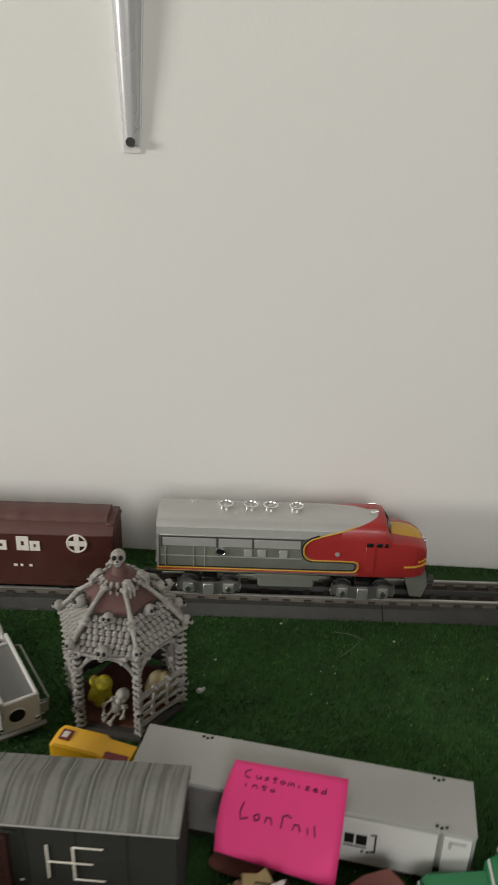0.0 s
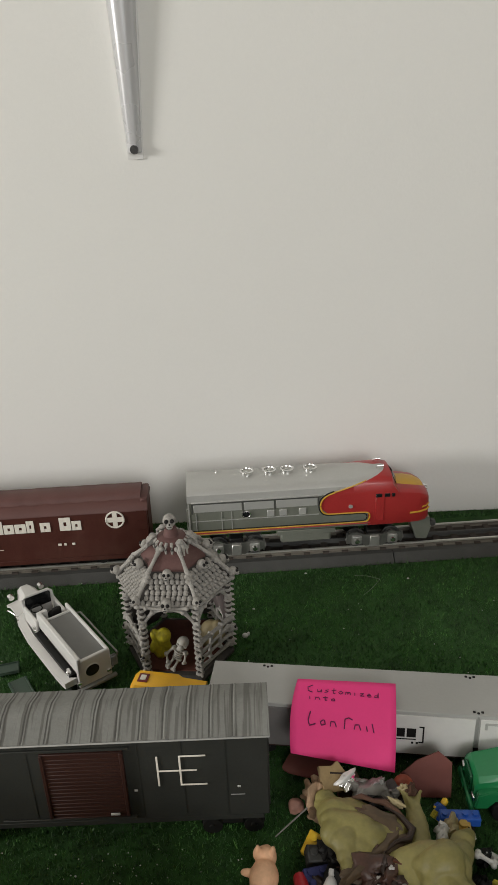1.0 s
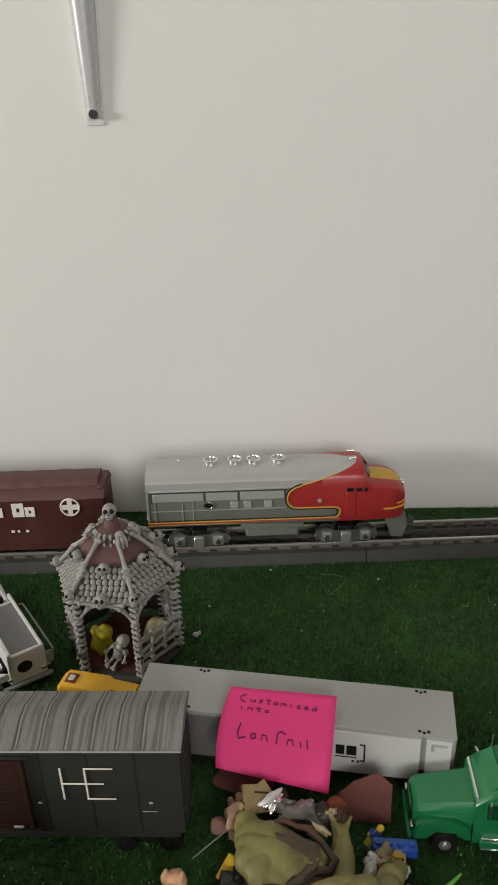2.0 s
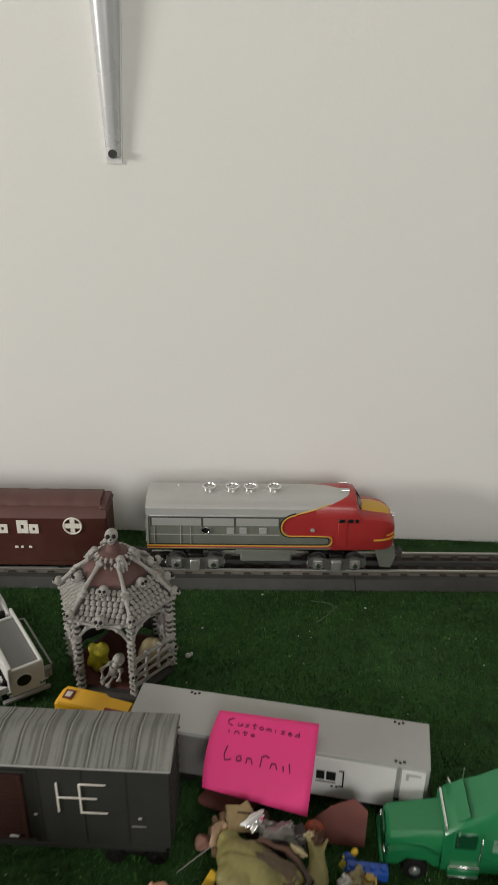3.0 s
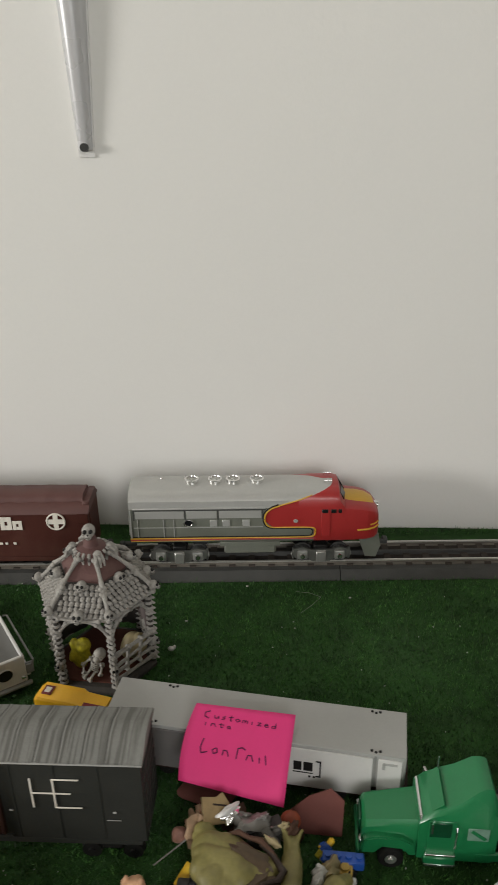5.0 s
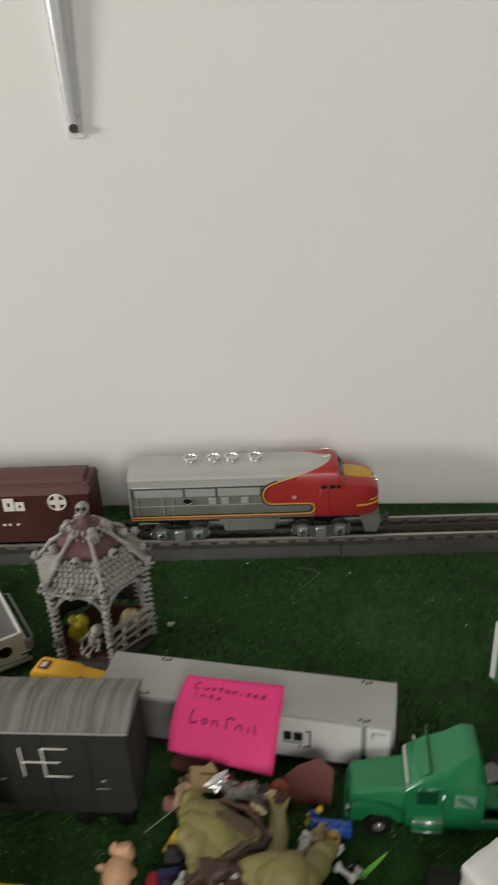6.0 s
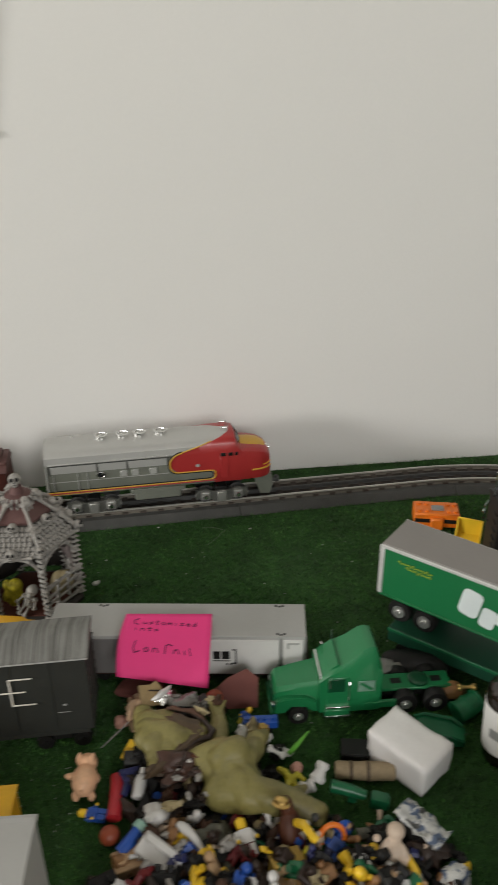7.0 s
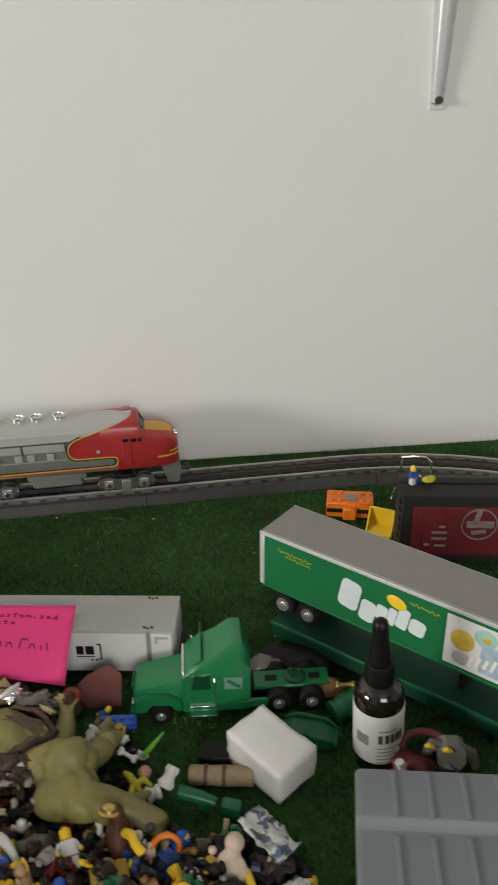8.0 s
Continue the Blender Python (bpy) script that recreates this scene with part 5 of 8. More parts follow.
    # bonnet and front mudguards
    part("bonnet", add_loft(B(), [[(x, y0, 0.016), (x, y0 + 0.002, z - 0.003), (x, y0 + 0.005, z), (x, y1 - 0.005, z), (x, y1 - 0.002, z - 0.003), (x, y1, 0.016)] for x, y0, y1, z in ((0.053, -0.0120, 0.0140, 0.0370), (0.062, -0.0112, 0.0128, 0.0368), (0.085, -0.0090, 0.0095, 0.0350), (0.0935, -0.0080, 0.0080, 0.0325), (0.0960, -0.0065, 0.0065, 0.0280))]), M_WHITE, root)
    part("grille", add_box(B(), (0.0962, 0, 0.0220), (0.0014, 0.0120, 0.0110), 0.0004), M_GREY, root)
    for sy in (-1, 1):
        part("mudguard", add_loft(B(), [[(x, sy * 0.0090, z - 0.002), (x, sy * 0.0190, z - 0.003), (x, sy * 0.0190, z), (x, sy * 0.0090, z + 0.001)] for x, z in ((0.056, 0.0205), (0.066, 0.0245), (0.080, 0.0245), (0.092, 0.0180))]), M_WHITE, root)
        part("headlamp", add_cyl(B(), (0.088, sy * 0.0145, 0.0265), (0.0925, sy * 0.0145, 0.0265), 0.0026, 0.0030, 14), M_CHROME, root)
        if sy > 0:
            part("door_mirror", add_tube(B(), [(0.0560, 0.0150, 0.0300), (0.0555, 0.0215, 0.0290), (0.0590, 0.0255, 0.0350), (0.0610, 0.0275, 0.0360)], 0.0007, 6), M_CHROME, root, "thin chrome mirror arm")
        for wx, r in ((-0.034, 0.0095), (-0.012, 0.0095), (0.073, 0.0105)):
            wheel = part("wheel", add_cyl(B(), (wx, sy * 0.0105, r), (wx, sy * 0.0172, r), r, r * 0.96, 22), M_BLACK, root)
            part("hub", add_cyl(B(), (wx, sy * 0.0168, r), (wx, sy * 0.0182, r), r * 0.5, r * 0.42, 14), M_CHROME, wheel)
        part("tail_lamp", add_box(B(), (-0.0515, sy * 0.0130, 0.0210), (0.0014, 0.0040, 0.0032), 0.0005), M_CHROME, root)
    part("chrome_fitting", add_ball(add_tube(B(), [(-0.043, 0.0165, 0.0240), (-0.041, 0.0165, 0.0290), (-0.038, 0.0160, 0.0300)], 0.0014, 7), (-0.0405, 0.0165, 0.0280), 0.0024, None, 10, 7), M_CHROME, root, "small chrome fitting")
    part("chrome_fitting", add_ball(add_tube(B(), [(0.022, 0.0170, 0.0300), (0.025, 0.0172, 0.0330), (0.028, 0.0168, 0.0330)], 0.0012, 7), (0.0240, 0.0170, 0.0310), 0.0020, None, 10, 7), M_CHROME, root, "small chrome fitting")
    part("spare_wheel_rim", add_cyl(B(), (-0.0508, 0.0008, 0.0300), (-0.0516, 0.0008, 0.0300), 0.0068, 0.0064, 24), M_WHITE, root)
    part("spare_wheel_hole", add_cyl(B(), (-0.0510, 0.0008, 0.0300), (-0.0519, 0.0008, 0.0300), 0.0058, 0.0058, 24), M_BLACK, root, "round dark opening in the tailgate")
    part("rear_bumper", add_box(B(), (-0.0520, 0, 0.0135), (0.004, 0.038, 0.004), 0.001), M_GREY, root)


white_van()
M_WAGONYEL = mat("golden_yellow_plastic", (0.82, 0.44, 0.015), 0.4, var=0.08)
yellow = thing("toy_wagon", "yellow toy truck body with a red square badge behind the boxcar", "toy truck", T(0.0265, 0.4915, 0.0, 0, 0, -12) @ Matrix.Diagonal((0.90, 0.90, 0.90, 1)))
part("body", add_loft(B(), [[(x, -w, 0.006), (x, -w, z - 0.0015), (x, -w + 0.0015, z), (x, w - 0.0015, z), (x, w, z - 0.0015), (x, w, 0.006)] for x, w, z in ((-0.031, 0.0085, 0.0455), (-0.027, 0.0105, 0.0485), (0.006, 0.0105, 0.0485), (0.010, 0.0100, 0.0460), (0.031, 0.0095, 0.0450))]), M_WAGONYEL, yellow)
badge = part("badge", add_box(B(), (-0.0215, 0, 0.0490), (0.0085, 0.0100, 0.0008), 0.0002), M_DKRED, yellow, "red square badge with a white middle")
part("badge_centre", add_box(B(), (-0.0215, 0, 0.0495), (0.0048, 0.0058, 0.0007), 0.0002), M_CREAM, badge)
part("panel", add_box(B(), (0.0205, -0.0060, 0.0456), (0.018, 0.0060, 0.0008), 0.0002), M_DKRED, yellow, "dark red panel")
for wx in (-0.019, 0.019):
    for sy in (-1, 1):
        part("wheel", add_cyl(B(), (wx, sy * 0.0070, 0.0060), (wx, sy * 0.0108, 0.0060), 0.0060, None, 16), M_BLACK, yellow)

# pale plastic odds and ends beside the van
M_PALEGREEN = mat("pale_green_plastic", (0.038, 0.070, 0.048), 0.4, var=0.15)
for x, y, w, d, a in ((-0.098, 0.530, 0.040, 0.016, -58), (-0.122, 0.560, 0.024, 0.014, 15)):
    bm = add_box(B(), (0, 0, 0.0022), (w, d, 0.0020), 0.0006)
    add_tube(bm, [(-w * 0.46, -d * 0.42, 0.0036), (w * 0.46, -d * 0.42, 0.0036), (w * 0.46, d * 0.42, 0.0036), (-w * 0.46, d * 0.42, 0.0036)], 0.0006, 6)
    solid("plastic_plate", bm, M_PALEGREEN, "thin grey-green plastic toy plate lying on the grass", "plastic plate", T(x, y, 0.0, 0, 0, a))


# ---- green lorry cab ----
def lorry():
    root = thing("toy_lorry", "green toy semi lorry cab with chrome trim on the grass", "toy lorry", T(0.2318, 0.4140, 0, 0, 0, -2.4))
    def ring(x, w, za, zs, zt, wt):
        return [(x, -w, za), (x, -w, zs), (x, -wt, zt), (x, wt, zt), (x, w, zs), (x, w, za)]
    part("bonnet", add_loft(B(), [ring(0.0015, 0.0120, 0.011, 0.0240, 0.0265, 0.0085), ring(0.004, 0.0130, 0.009, 0.0275, 0.0305, 0.0100), ring(0.020, 0.0138, 0.009, 0.0305, 0.0338, 0.0112), ring(0.038, 0.0150, 0.009, 0.0335, 0.0368, 0.0125)]), M_GREEN, root)
    for sy in (-1, 1):
        arch = B()
        add_prism(arch, [(0.001, 0.010), (0.003, 0.0215), (0.010, 0.0245), (0.026, 0.0245), (0.034, 0.020), (0.036, 0.010), (0.031, 0.010), (0.028, 0.0165), (0.014, 0.0175), (0.010, 0.010)], sy * 0.0125, sy * 0.0180)
        bmesh.ops.bevel(arch, geom=arch.edges[:], offset=0.0008, segments=2, affect="EDGES")
        part("mudguard", arch, M_GREEN, root)
        part("headlamp", add_box(B(), (0.0008, sy * 0.0130, 0.0165), (0.0018, 0.0050, 0.0040), 0.0006), M_CHROME, root)
    part("cab", add_loft(B(), [ring(0.036, 0.0172, 0.008, 0.0385, 0.0400, 0.0150), ring(0.042, 0.0176, 0.008, 0.0440, 0.0465, 0.0155), ring(0.052, 0.0178, 0.008, 0.0490, 0.0520, 0.0155), ring(0.060, 0.0178, 0.008, 0.0515, 0.0560, 0.0150), ring(0.0700, 0.0178, 0.008, 0.0526, 0.0648, 0.0135), ring(0.0745, 0.0178, 0.008, 0.0528, 0.0664, 0.0125), ring(0.0785, 0.0178, 0.008, 0.0522, 0.0655, 0.0122), ring(0.0820, 0.0176, 0.008, 0.0480, 0.0560, 0.0125), ring(0.0840, 0.0172, 0.009, 0.0450, 0.0490, 0.0130)]), M_GREEN, root, "green cab with a raked roof fairing")
    part("windscreen", add_prism(B(), [(0.0375, 0.0408), (0.0505, 0.0520), (0.0500, 0.0532), (0.0368, 0.0415)], -0.0145, 0.0145), M_GREEN, root, "glossy green moulded windscreen")
    part("windscreen_trim", add_tube(B(), [(0.0372, -0.0155, 0.0395), (0.0370, -0.0145, 0.0425), (0.0370, 0.0145, 0.0425), (0.0372, 0.0155, 0.0395)], 0.0009, 6), M_CHROME, root)
    for sy in (-1, 1):
        y = sy * 0.0180
        part("door", add_box(B(), (0.0500, y, 0.0265), (0.0175, 0.0010, 0.0330), 0.0005), M_GREEN, root)
        part("side_window", add_box(B(), (0.0490, y + sy * 0.0003, 0.0355), (0.0135, 0.0010, 0.0130), 0.0005), M_GREENDK, root, "dark green moulded side window")
        part("sleeper_badge", add_box(B(), (0.0720, y, 0.0330), (0.0130, 0.0007, 0.0105), 0.0003), M_BADGE, root, "square badge shown as a plain panel")
        part("badge_mark", add_box(B(), (0, 0, 0), (0.0110, 0.0006, 0.0022), 0, pose(0.0720, y + sy * 0.0005, 0.0330, 0, 38, 0)), M_GREEN, root)
        part("step_tank", add_box(B(), (0.0500, sy * 0.0175, 0.0085), (0.0200, 0.0055, 0.0085), 0.0012), M_GREEN, root, "green step box")
        part("step_plate", add_box(B(), (0.0500, sy * 0.0200, 0.0060), (0.0190, 0.0016, 0.0022), 0.0004), M_CHROMEDULL, root)
        part("step_plate", add_box(B(), (0.0500, sy * 0.0192, 0.0150), (0.0185, 0.0030, 0.0016), 0.0004), M_CHROME, root)
        part("door_mirror", add_tube(B(), [(0.0445, sy * 0.0180, 0.0425), (0.0430, sy * 0.0215, 0.0440), (0.0430, sy * 0.0220, 0.0370)], 0.0007, 6), M_CHROME, root)
        part("grab_rail", add_tube(B(), [(0.0585, sy * 0.0186, 0.0200), (0.0585, sy * 0.0198, 0.0220), (0.0585, sy * 0.0198, 0.0370), (0.0585, sy * 0.0186, 0.0390)], 0.0006, 6), M_CHROME, root)
        part("side_skirt", add_box(B(), (0.0840, sy * 0.0165, 0.0125), (0.0250, 0.0030, 0.0070), 0.0008), M_GREEN, root)
    part("horn_stack", add_cyl(B(), (0.0500, 0.0140, 0.050), (0.0500, 0.0140, 0.0620), 0.0005, None, 8), M_CHROMEDULL, root)
    part("grille", add_box(B(), (0.0008, 0, 0.0195), (0.0016, 0.0150, 0.0160), 0.0005), M_GREENDK, root, "dark green moulded grille")
    part("bumper", add_box(B(), (0.0000, 0, 0.0085), (0.0030, 0.0350, 0.0060), 0.0012), M_GREEN, root)
    part("chassis", add_box(B(), (0.110, 0, 0.0120), (0.064, 0.0130, 0.0065), 0.0008), M_BLACK, root)
    part("deck", add_box(B(), (0.1150, 0, 0.0172), (0.0560, 0.0170, 0.0030), 0.0008), M_GREEN, root)
    for dx in (0.100, 0.132):
        part("deck_slot", add_box(B(), (dx, 0.0, 0.0186), (0.0085, 0.0060, 0.0006), 0.0002), M_BLACK, root, "dark slot in the deck")
    part("fifth_wheel", add_lathe(B(), [(0.0080, 0.0185), (0.0080, 0.0205), (0.0070, 0.0210), (0.0030, 0.0210)], 20, (0.118, 0, 0)), M_GREENDK, root)
    for wx, rw in ((0.0200, 0.0082), (0.1045, 0.0098), (0.1285, 0.0098)):
        for sy in (-1, 1):
            inner = 0.0085 if wx > 0.05 else 0.0115
            bm = add_lathe(B(), [(rw * 0.6, -0.004), (rw * 0.93, -0.004), (rw, -0.003), (rw, 0.003), (rw * 0.93, 0.004), (rw * 0.6, 0.004)], 24)
            bmesh.ops.transform(bm, matrix=pose(wx, sy * (inner + 0.0045), rw, 90, 0, 0), verts=bm.verts)
            tyre = part("wheel", bm, M_BLACK, root)
            hb = B()
            add_cyl(hb, (wx, sy * (inner + 0.004), rw), (wx, sy * (inner + 0.0090), rw), rw * 0.54, rw * 0.44, 18)
            add_cyl(hb, (wx, sy * (inner + 0.0085), rw), (wx, sy * (inner + 0.0102), rw), rw * 0.22, rw * 0.18, 10)
            part("hub", hb, M_HUB, tyre)


M_BADGE = mat("grey_green_badge", (0.15, 0.27, 0.20), 0.5, var=0.25, scale=200)
M_HUB = mat("bright_hub", (0.78, 0.78, 0.76), 0.30, metal=0.85, var=0.2, scale=300)
M_GREENDK = mat("dark_green_moulding", (0.006, 0.06, 0.024), 0.25, var=0.1)
M_CHROMEDULL = mat("green_tinted_chrome", (0.30, 0.38, 0.33), 0.25, metal=0.9, var=0.1)
lorry()


# green bed coloured near black for the shadow under the box trailer
M_BEDSHADE = mat("bed_shade_green", (0.004, 0.052, 0.025), 0.5, var=0.15)


# ---- green box trailer standing on a second green trailer ----
def trailer():
    m = T(0.4350, 0.4128, 0, 0, 0, -44)
    low = thing("flat_trailer", "green toy flat trailer, its bed coloured shade-dark, under the box trailer", "toy trailer", T(0.4290, 0.4080, 0, 0, 0, -42.5))
    part("bed", add_box(B(), (-0.002, 0, 0.0215), (0.200, 0.042, 0.0140), 0.0015), M_BEDSHADE, low)
    part("rim", add_box(B(), (-0.002, -0.0212, 0.0275), (0.200, 0.0016, 0.0030), 0.0004), M_GREENTOY, low)
    for wx in (-0.085, -0.060):
        for sy in (-1, 1):
            part("wheel", add_cyl(B(), (wx, sy * 0.013, 0.0085), (wx, sy * 0.020, 0.0085), 0.0085, None, 20), M_BLACK, low)
    for sy in (-1, 1):
        part("landing_leg", add_box(B(), (0.075, sy * 0.012, 0.0073), (0.004, 0.004, 0.0146), 0.0005), M_BLACK, low)
    root = thing("box_trailer", "green toy box trailer with a grey roof and white lettering", "toy trailer", m)
    L, W, z0, z1 = 0.236, 0.0230, 0.0540, 0.1015
    part("body", add_box(B(), (0, 0, (z0 + z1) / 2), (L, 2 * W, z1 - z0), 0.0008), M_GREEN2, root)
    part("roof", add_box(B(), (0, 0, z1 + 0.0008), (L - 0.001, 2 * W - 0.001, 0.0022), 0.0006), M_TRGREY, root, "plain grey roof")
    for sy in (-1, 1):
        part("top_rail", add_box(B(), (0, sy * (W + 0.0002), z1 - 0.0004), (L + 0.001, 0.0016, 0.0030), 0.0005), M_CHROMEW, root, "silver top rail")
        part("bottom_rail", add_box(B(), (0, sy * (W - 0.0003), z0 - 0.0006), (L - 0.002, 0.0016, 0.0022), 0.0004), M_GREEN2, root)
        for sx in (-1, 1):
            part("corner_post", add_box(B(), (sx * (L / 2 - 0.0014), sy * (W + 0.0001), (z0 + z1) / 2), (0.0042, 0.0014, z1 - z0), 0.0005), M_CHROMEW, root, "white corner post")
    for sx in (-1, 1):
        part("end_door", add_box(B(), (sx * (L / 2 + 0.0002), 0, (z0 + z1) / 2), (0.0012, 2 * W - 0.002, z1 - z0 - 0.002), 0.0003), M_CHROMEW, root, "white end doors")
    y = -W - 0.0006
    S = lambda s: s - L / 2
    def block(parts, lab="white brand lettering drawn as plain shapes"):
        """Rounded plain blocks (s, z, width, height), leaning a little, joined into one mark."""
        bm = B()
        for k, (s, z, wd, ht) in enumerate(parts):
            r, pts = min(wd, ht) * 0.28, []
            for cx, cz, a0 in ((wd / 2 - r, ht / 2 - r, 0), (-wd / 2 + r, ht / 2 - r, 90), (-wd / 2 + r, -ht / 2 + r, 180), (wd / 2 - r, -ht / 2 + r, 270)):
                pts += [(cx + r * math.cos(math.radians(a0 + 22.5 * n)), cz + r * math.sin(math.radians(a0 + 22.5 * n))) for n in range(5)]
            add_prism(bm, pts, -0.0001 - 0.00004 * k, 0.0003, "y", pose(S(s), y, z, 0, 10, 0))
        part("lettering_shape", bm, M_LOGO, root, lab)
    # the large white word as six plain blocks, a lemon over it
    for s, z, wd, ht in ((0.0797, 0.0785, 0.0165, 0.0250), (0.0946, 0.0705, 0.0122, 0.0185), (0.1056, 0.0742, 0.0088, 0.0130), (0.1136, 0.0745, 0.0062, 0.0150), (0.1220, 0.0765, 0.0088, 0.0180), (0.1330, 0.0738, 0.0120, 0.0130)):
        block(((s, z, wd, ht),))
    part("lemon_mark", add_ball(B(), (S(0.1165), y, 0.0880), (0.0078, 0.0006, 0.0050), pose(0, 0, 0, 0, 15, 0), 20, 10), M_YTOY, root, "yellow oval mark")
    for s, z, wd in ((0.0165, 0.0915, 0.030), (0.0235, 0.0880, 0.022), (0.1260, 0.0925, 0.022)):
        n = round(wd / 0.0006)
        pts = [(S(s + wd * i / n), y, z - 0.0010 * i / n + 0.0016 * math.sin(i * 0.95) * (0.5 + 0.5 * math.sin(i * 0.31 + s * 90))) for i in range(n + 1)]
        part("script_stroke", add_tube(B(), pts, 0.00048, 5), M_LIME2, root, "thin yellow-green script drawn as a wavy stroke")
    part("picture_panel", add_box(B(), (S(0.1840), y + 0.0001, 0.0770), (0.062, 0.0008, 0.0400), 0.0003), M_WHITE, root, "white picture panel")
    part("picture_mark", add_ball(B(), (S(0.1650), y - 0.0003, 0.0800), (0.0085, 0.0005, 0.0085), None, 18, 10), M_LEMON, root)
    part("picture_mark", add_box(B(), (S(0.1930), y - 0.0003, 0.0720), (0.030, 0.0006, 0.0240), 0.0003), M_PALEBLUE, root)
    part("picture_mark", add_ball(B(), (S(0.1800), y - 0.0004, 0.0885), (0.0080, 0.0005, 0.0068), None, 18, 10), M_MINT, root)
    part("picture_mark", add_ball(B(), (S(0.1660), y - 0.0004, 0.0655), (0.0070, 0.0005, 0.0055), None, 18, 10), M_CONT, root)
    part("picture_mark", add_ball(B(), (S(0.1810), y - 0.0010, 0.0880), (0.0028, 0.0005, 0.0026), None, 14, 8), M_LEMON, root)
    for k in range(6):
        part("picture_mark", add_box(B(), (0, 0, 0), (0.0022, 0.0006, 0.010 - 0.001 * (k % 3)), 0.0005, pose(S(0.1720 + 0.0052 * k), y - 0.0007, 0.0665 + 0.0010 * k, 0, 15, 0)), M_CREAM, root)
    part("bogie_frame", add_box(B(), (S(0.031), 0, 0.0495), (0.052, 0.030, 0.0060), 0.001), M_BLACK, root)
    for s in (0.0195, 0.0425):
        for sy in (-1, 1):
            bm = add_lathe(B(), [(0.006, -0.004), (0.0095, -0.004), (0.0102, -0.003), (0.0102, 0.003), (0.0095, 0.004), (0.006, 0.004)], 24)
            bmesh.ops.transform(bm, matrix=pose(S(s), sy * 0.0165, 0.0396, 90, 0, 0), verts=bm.verts)
            tyre = part("wheel", bm, M_BLACK, root)
            hb = add_cyl(B(), (S(s), sy * 0.0165, 0.0396), (S(s), sy * 0.0220, 0.0396), 0.0070, 0.0052, 20)
            add_cyl(hb, (S(s), sy * 0.0215, 0.0396), (S(s), sy * 0.0240, 0.0396), 0.0026, 0.0020, 10)
            part("hub", hb, M_HUB, tyre)
    part("landing_leg", add_box(B(), (S(0.165), 0, 0.0415), (0.004, 0.026, 0.0250), 0.0006), M_BLACK, root)


M_LOGO = mat("bluish_white_print", (0.62, 0.68, 0.68), 0.45, var=0.05)
M_CHROMEW = mat("silver_trim", (0.62, 0.62, 0.60), 0.35, metal=0.3, var=0.06)
M_LIME2 = mat("yellow_green_print", (0.26, 0.36, 0.03), 0.5, var=0.1)
M_LEMON = mat("printed_lemon", (0.55, 0.38, 0.06), 0.5, var=0.3, scale=180)
M_PALEBLUE = mat("pale_blue_print", (0.34, 0.44, 0.50), 0.5, var=0.3, scale=160)
trailer()


# ---- dropper bottle ----
M_RUBBER = mat("black_rubber", (0.006, 0.0055, 0.005), 0.42, var=0.2)
M_RUBBER.node_tree.nodes["Principled BSDF"].inputs["Specular IOR Level"].default_value = 0.25
def bottle():
    root = thing("dropper_bottle", "dark amber dropper bottle with a white paper label on the grass", "bottle", T(0.3955, 0.3460, 0.0004, 0, -2.7, 0) @ Matrix.Diagonal((0.905, 0.905, 0.985, 1)))
    part("glass_body", add_lathe(B(), [(0.0140, 0.0), (0.0172, 0.0008), (0.0180, 0.0030), (0.0180, 0.0575), (0.0174, 0.0620), (0.0150, 0.0668), (0.0106, 0.0700), (0.0086, 0.0715), (0.0086, 0.0760)], 40), M_AMBER, root)
    part("cap_collar", add_lathe(B(), [(0.0102, 0.0706), (0.0106, 0.0714), (0.0104, 0.0850), (0.0096, 0.0868), (0.0076, 0.0872)], 36), M_RUBBER, root, "ribbed black screw collar")
    part("rubber_bulb", add_lathe(B(), [(0.0082, 0.0868), (0.0077, 0.0940), (0.0065, 0.1020), (0.0058, 0.1090), (0.0056, 0.1145), (0.0048, 0.1180), (0.0025, 0.1200), (0.0004, 0.1204)], 32), M_RUBBER, root, "black rubber dropper bulb")
    part("label", add_lathe(B(), [(0.01815, 0.0122), (0.01835, 0.0123), (0.01835, 0.0535), (0.01815, 0.0536)], 48), M_LABEL, root, "white paper label")
    def mark(a0, a1, z, ht, mt, lab):
        pr = [(0.01840, z - ht / 2), (0.01860, z - ht / 2), (0.01860, z + ht / 2), (0.01840, z + ht / 2)]
        n = max(2, round((a1 - a0) / 5))
        rings = [[(r * math.cos(math.radians(a0 + (a1 - a0) * k / n)), r * math.sin(math.radians(a0 + (a1 - a0) * k / n)), zz) for r, zz in pr] for k in range(n + 1)]
        part("label_print", add_loft(B(), rings), mt, root, lab)
    mark(-160, -128, 0.0320, 0.0085, M_GREY, "grey band printed on the label")
    for a in (-106, -91, -78, -66, -55):
        mark(a, a + 9, 0.0345, 0.0072, M_DARKGREY, "dark print shown as plain bars")
    for k in range(5):
        mark(-108, -58 - 7 * (k % 2), 0.0265 - 0.0032 * k, 0.0008, M_GREY, "fine print shown as plain bars")
    mark(-106, -62, 0.0415, 0.0010, M_GREY, "fine print shown as plain bars")


bottle()

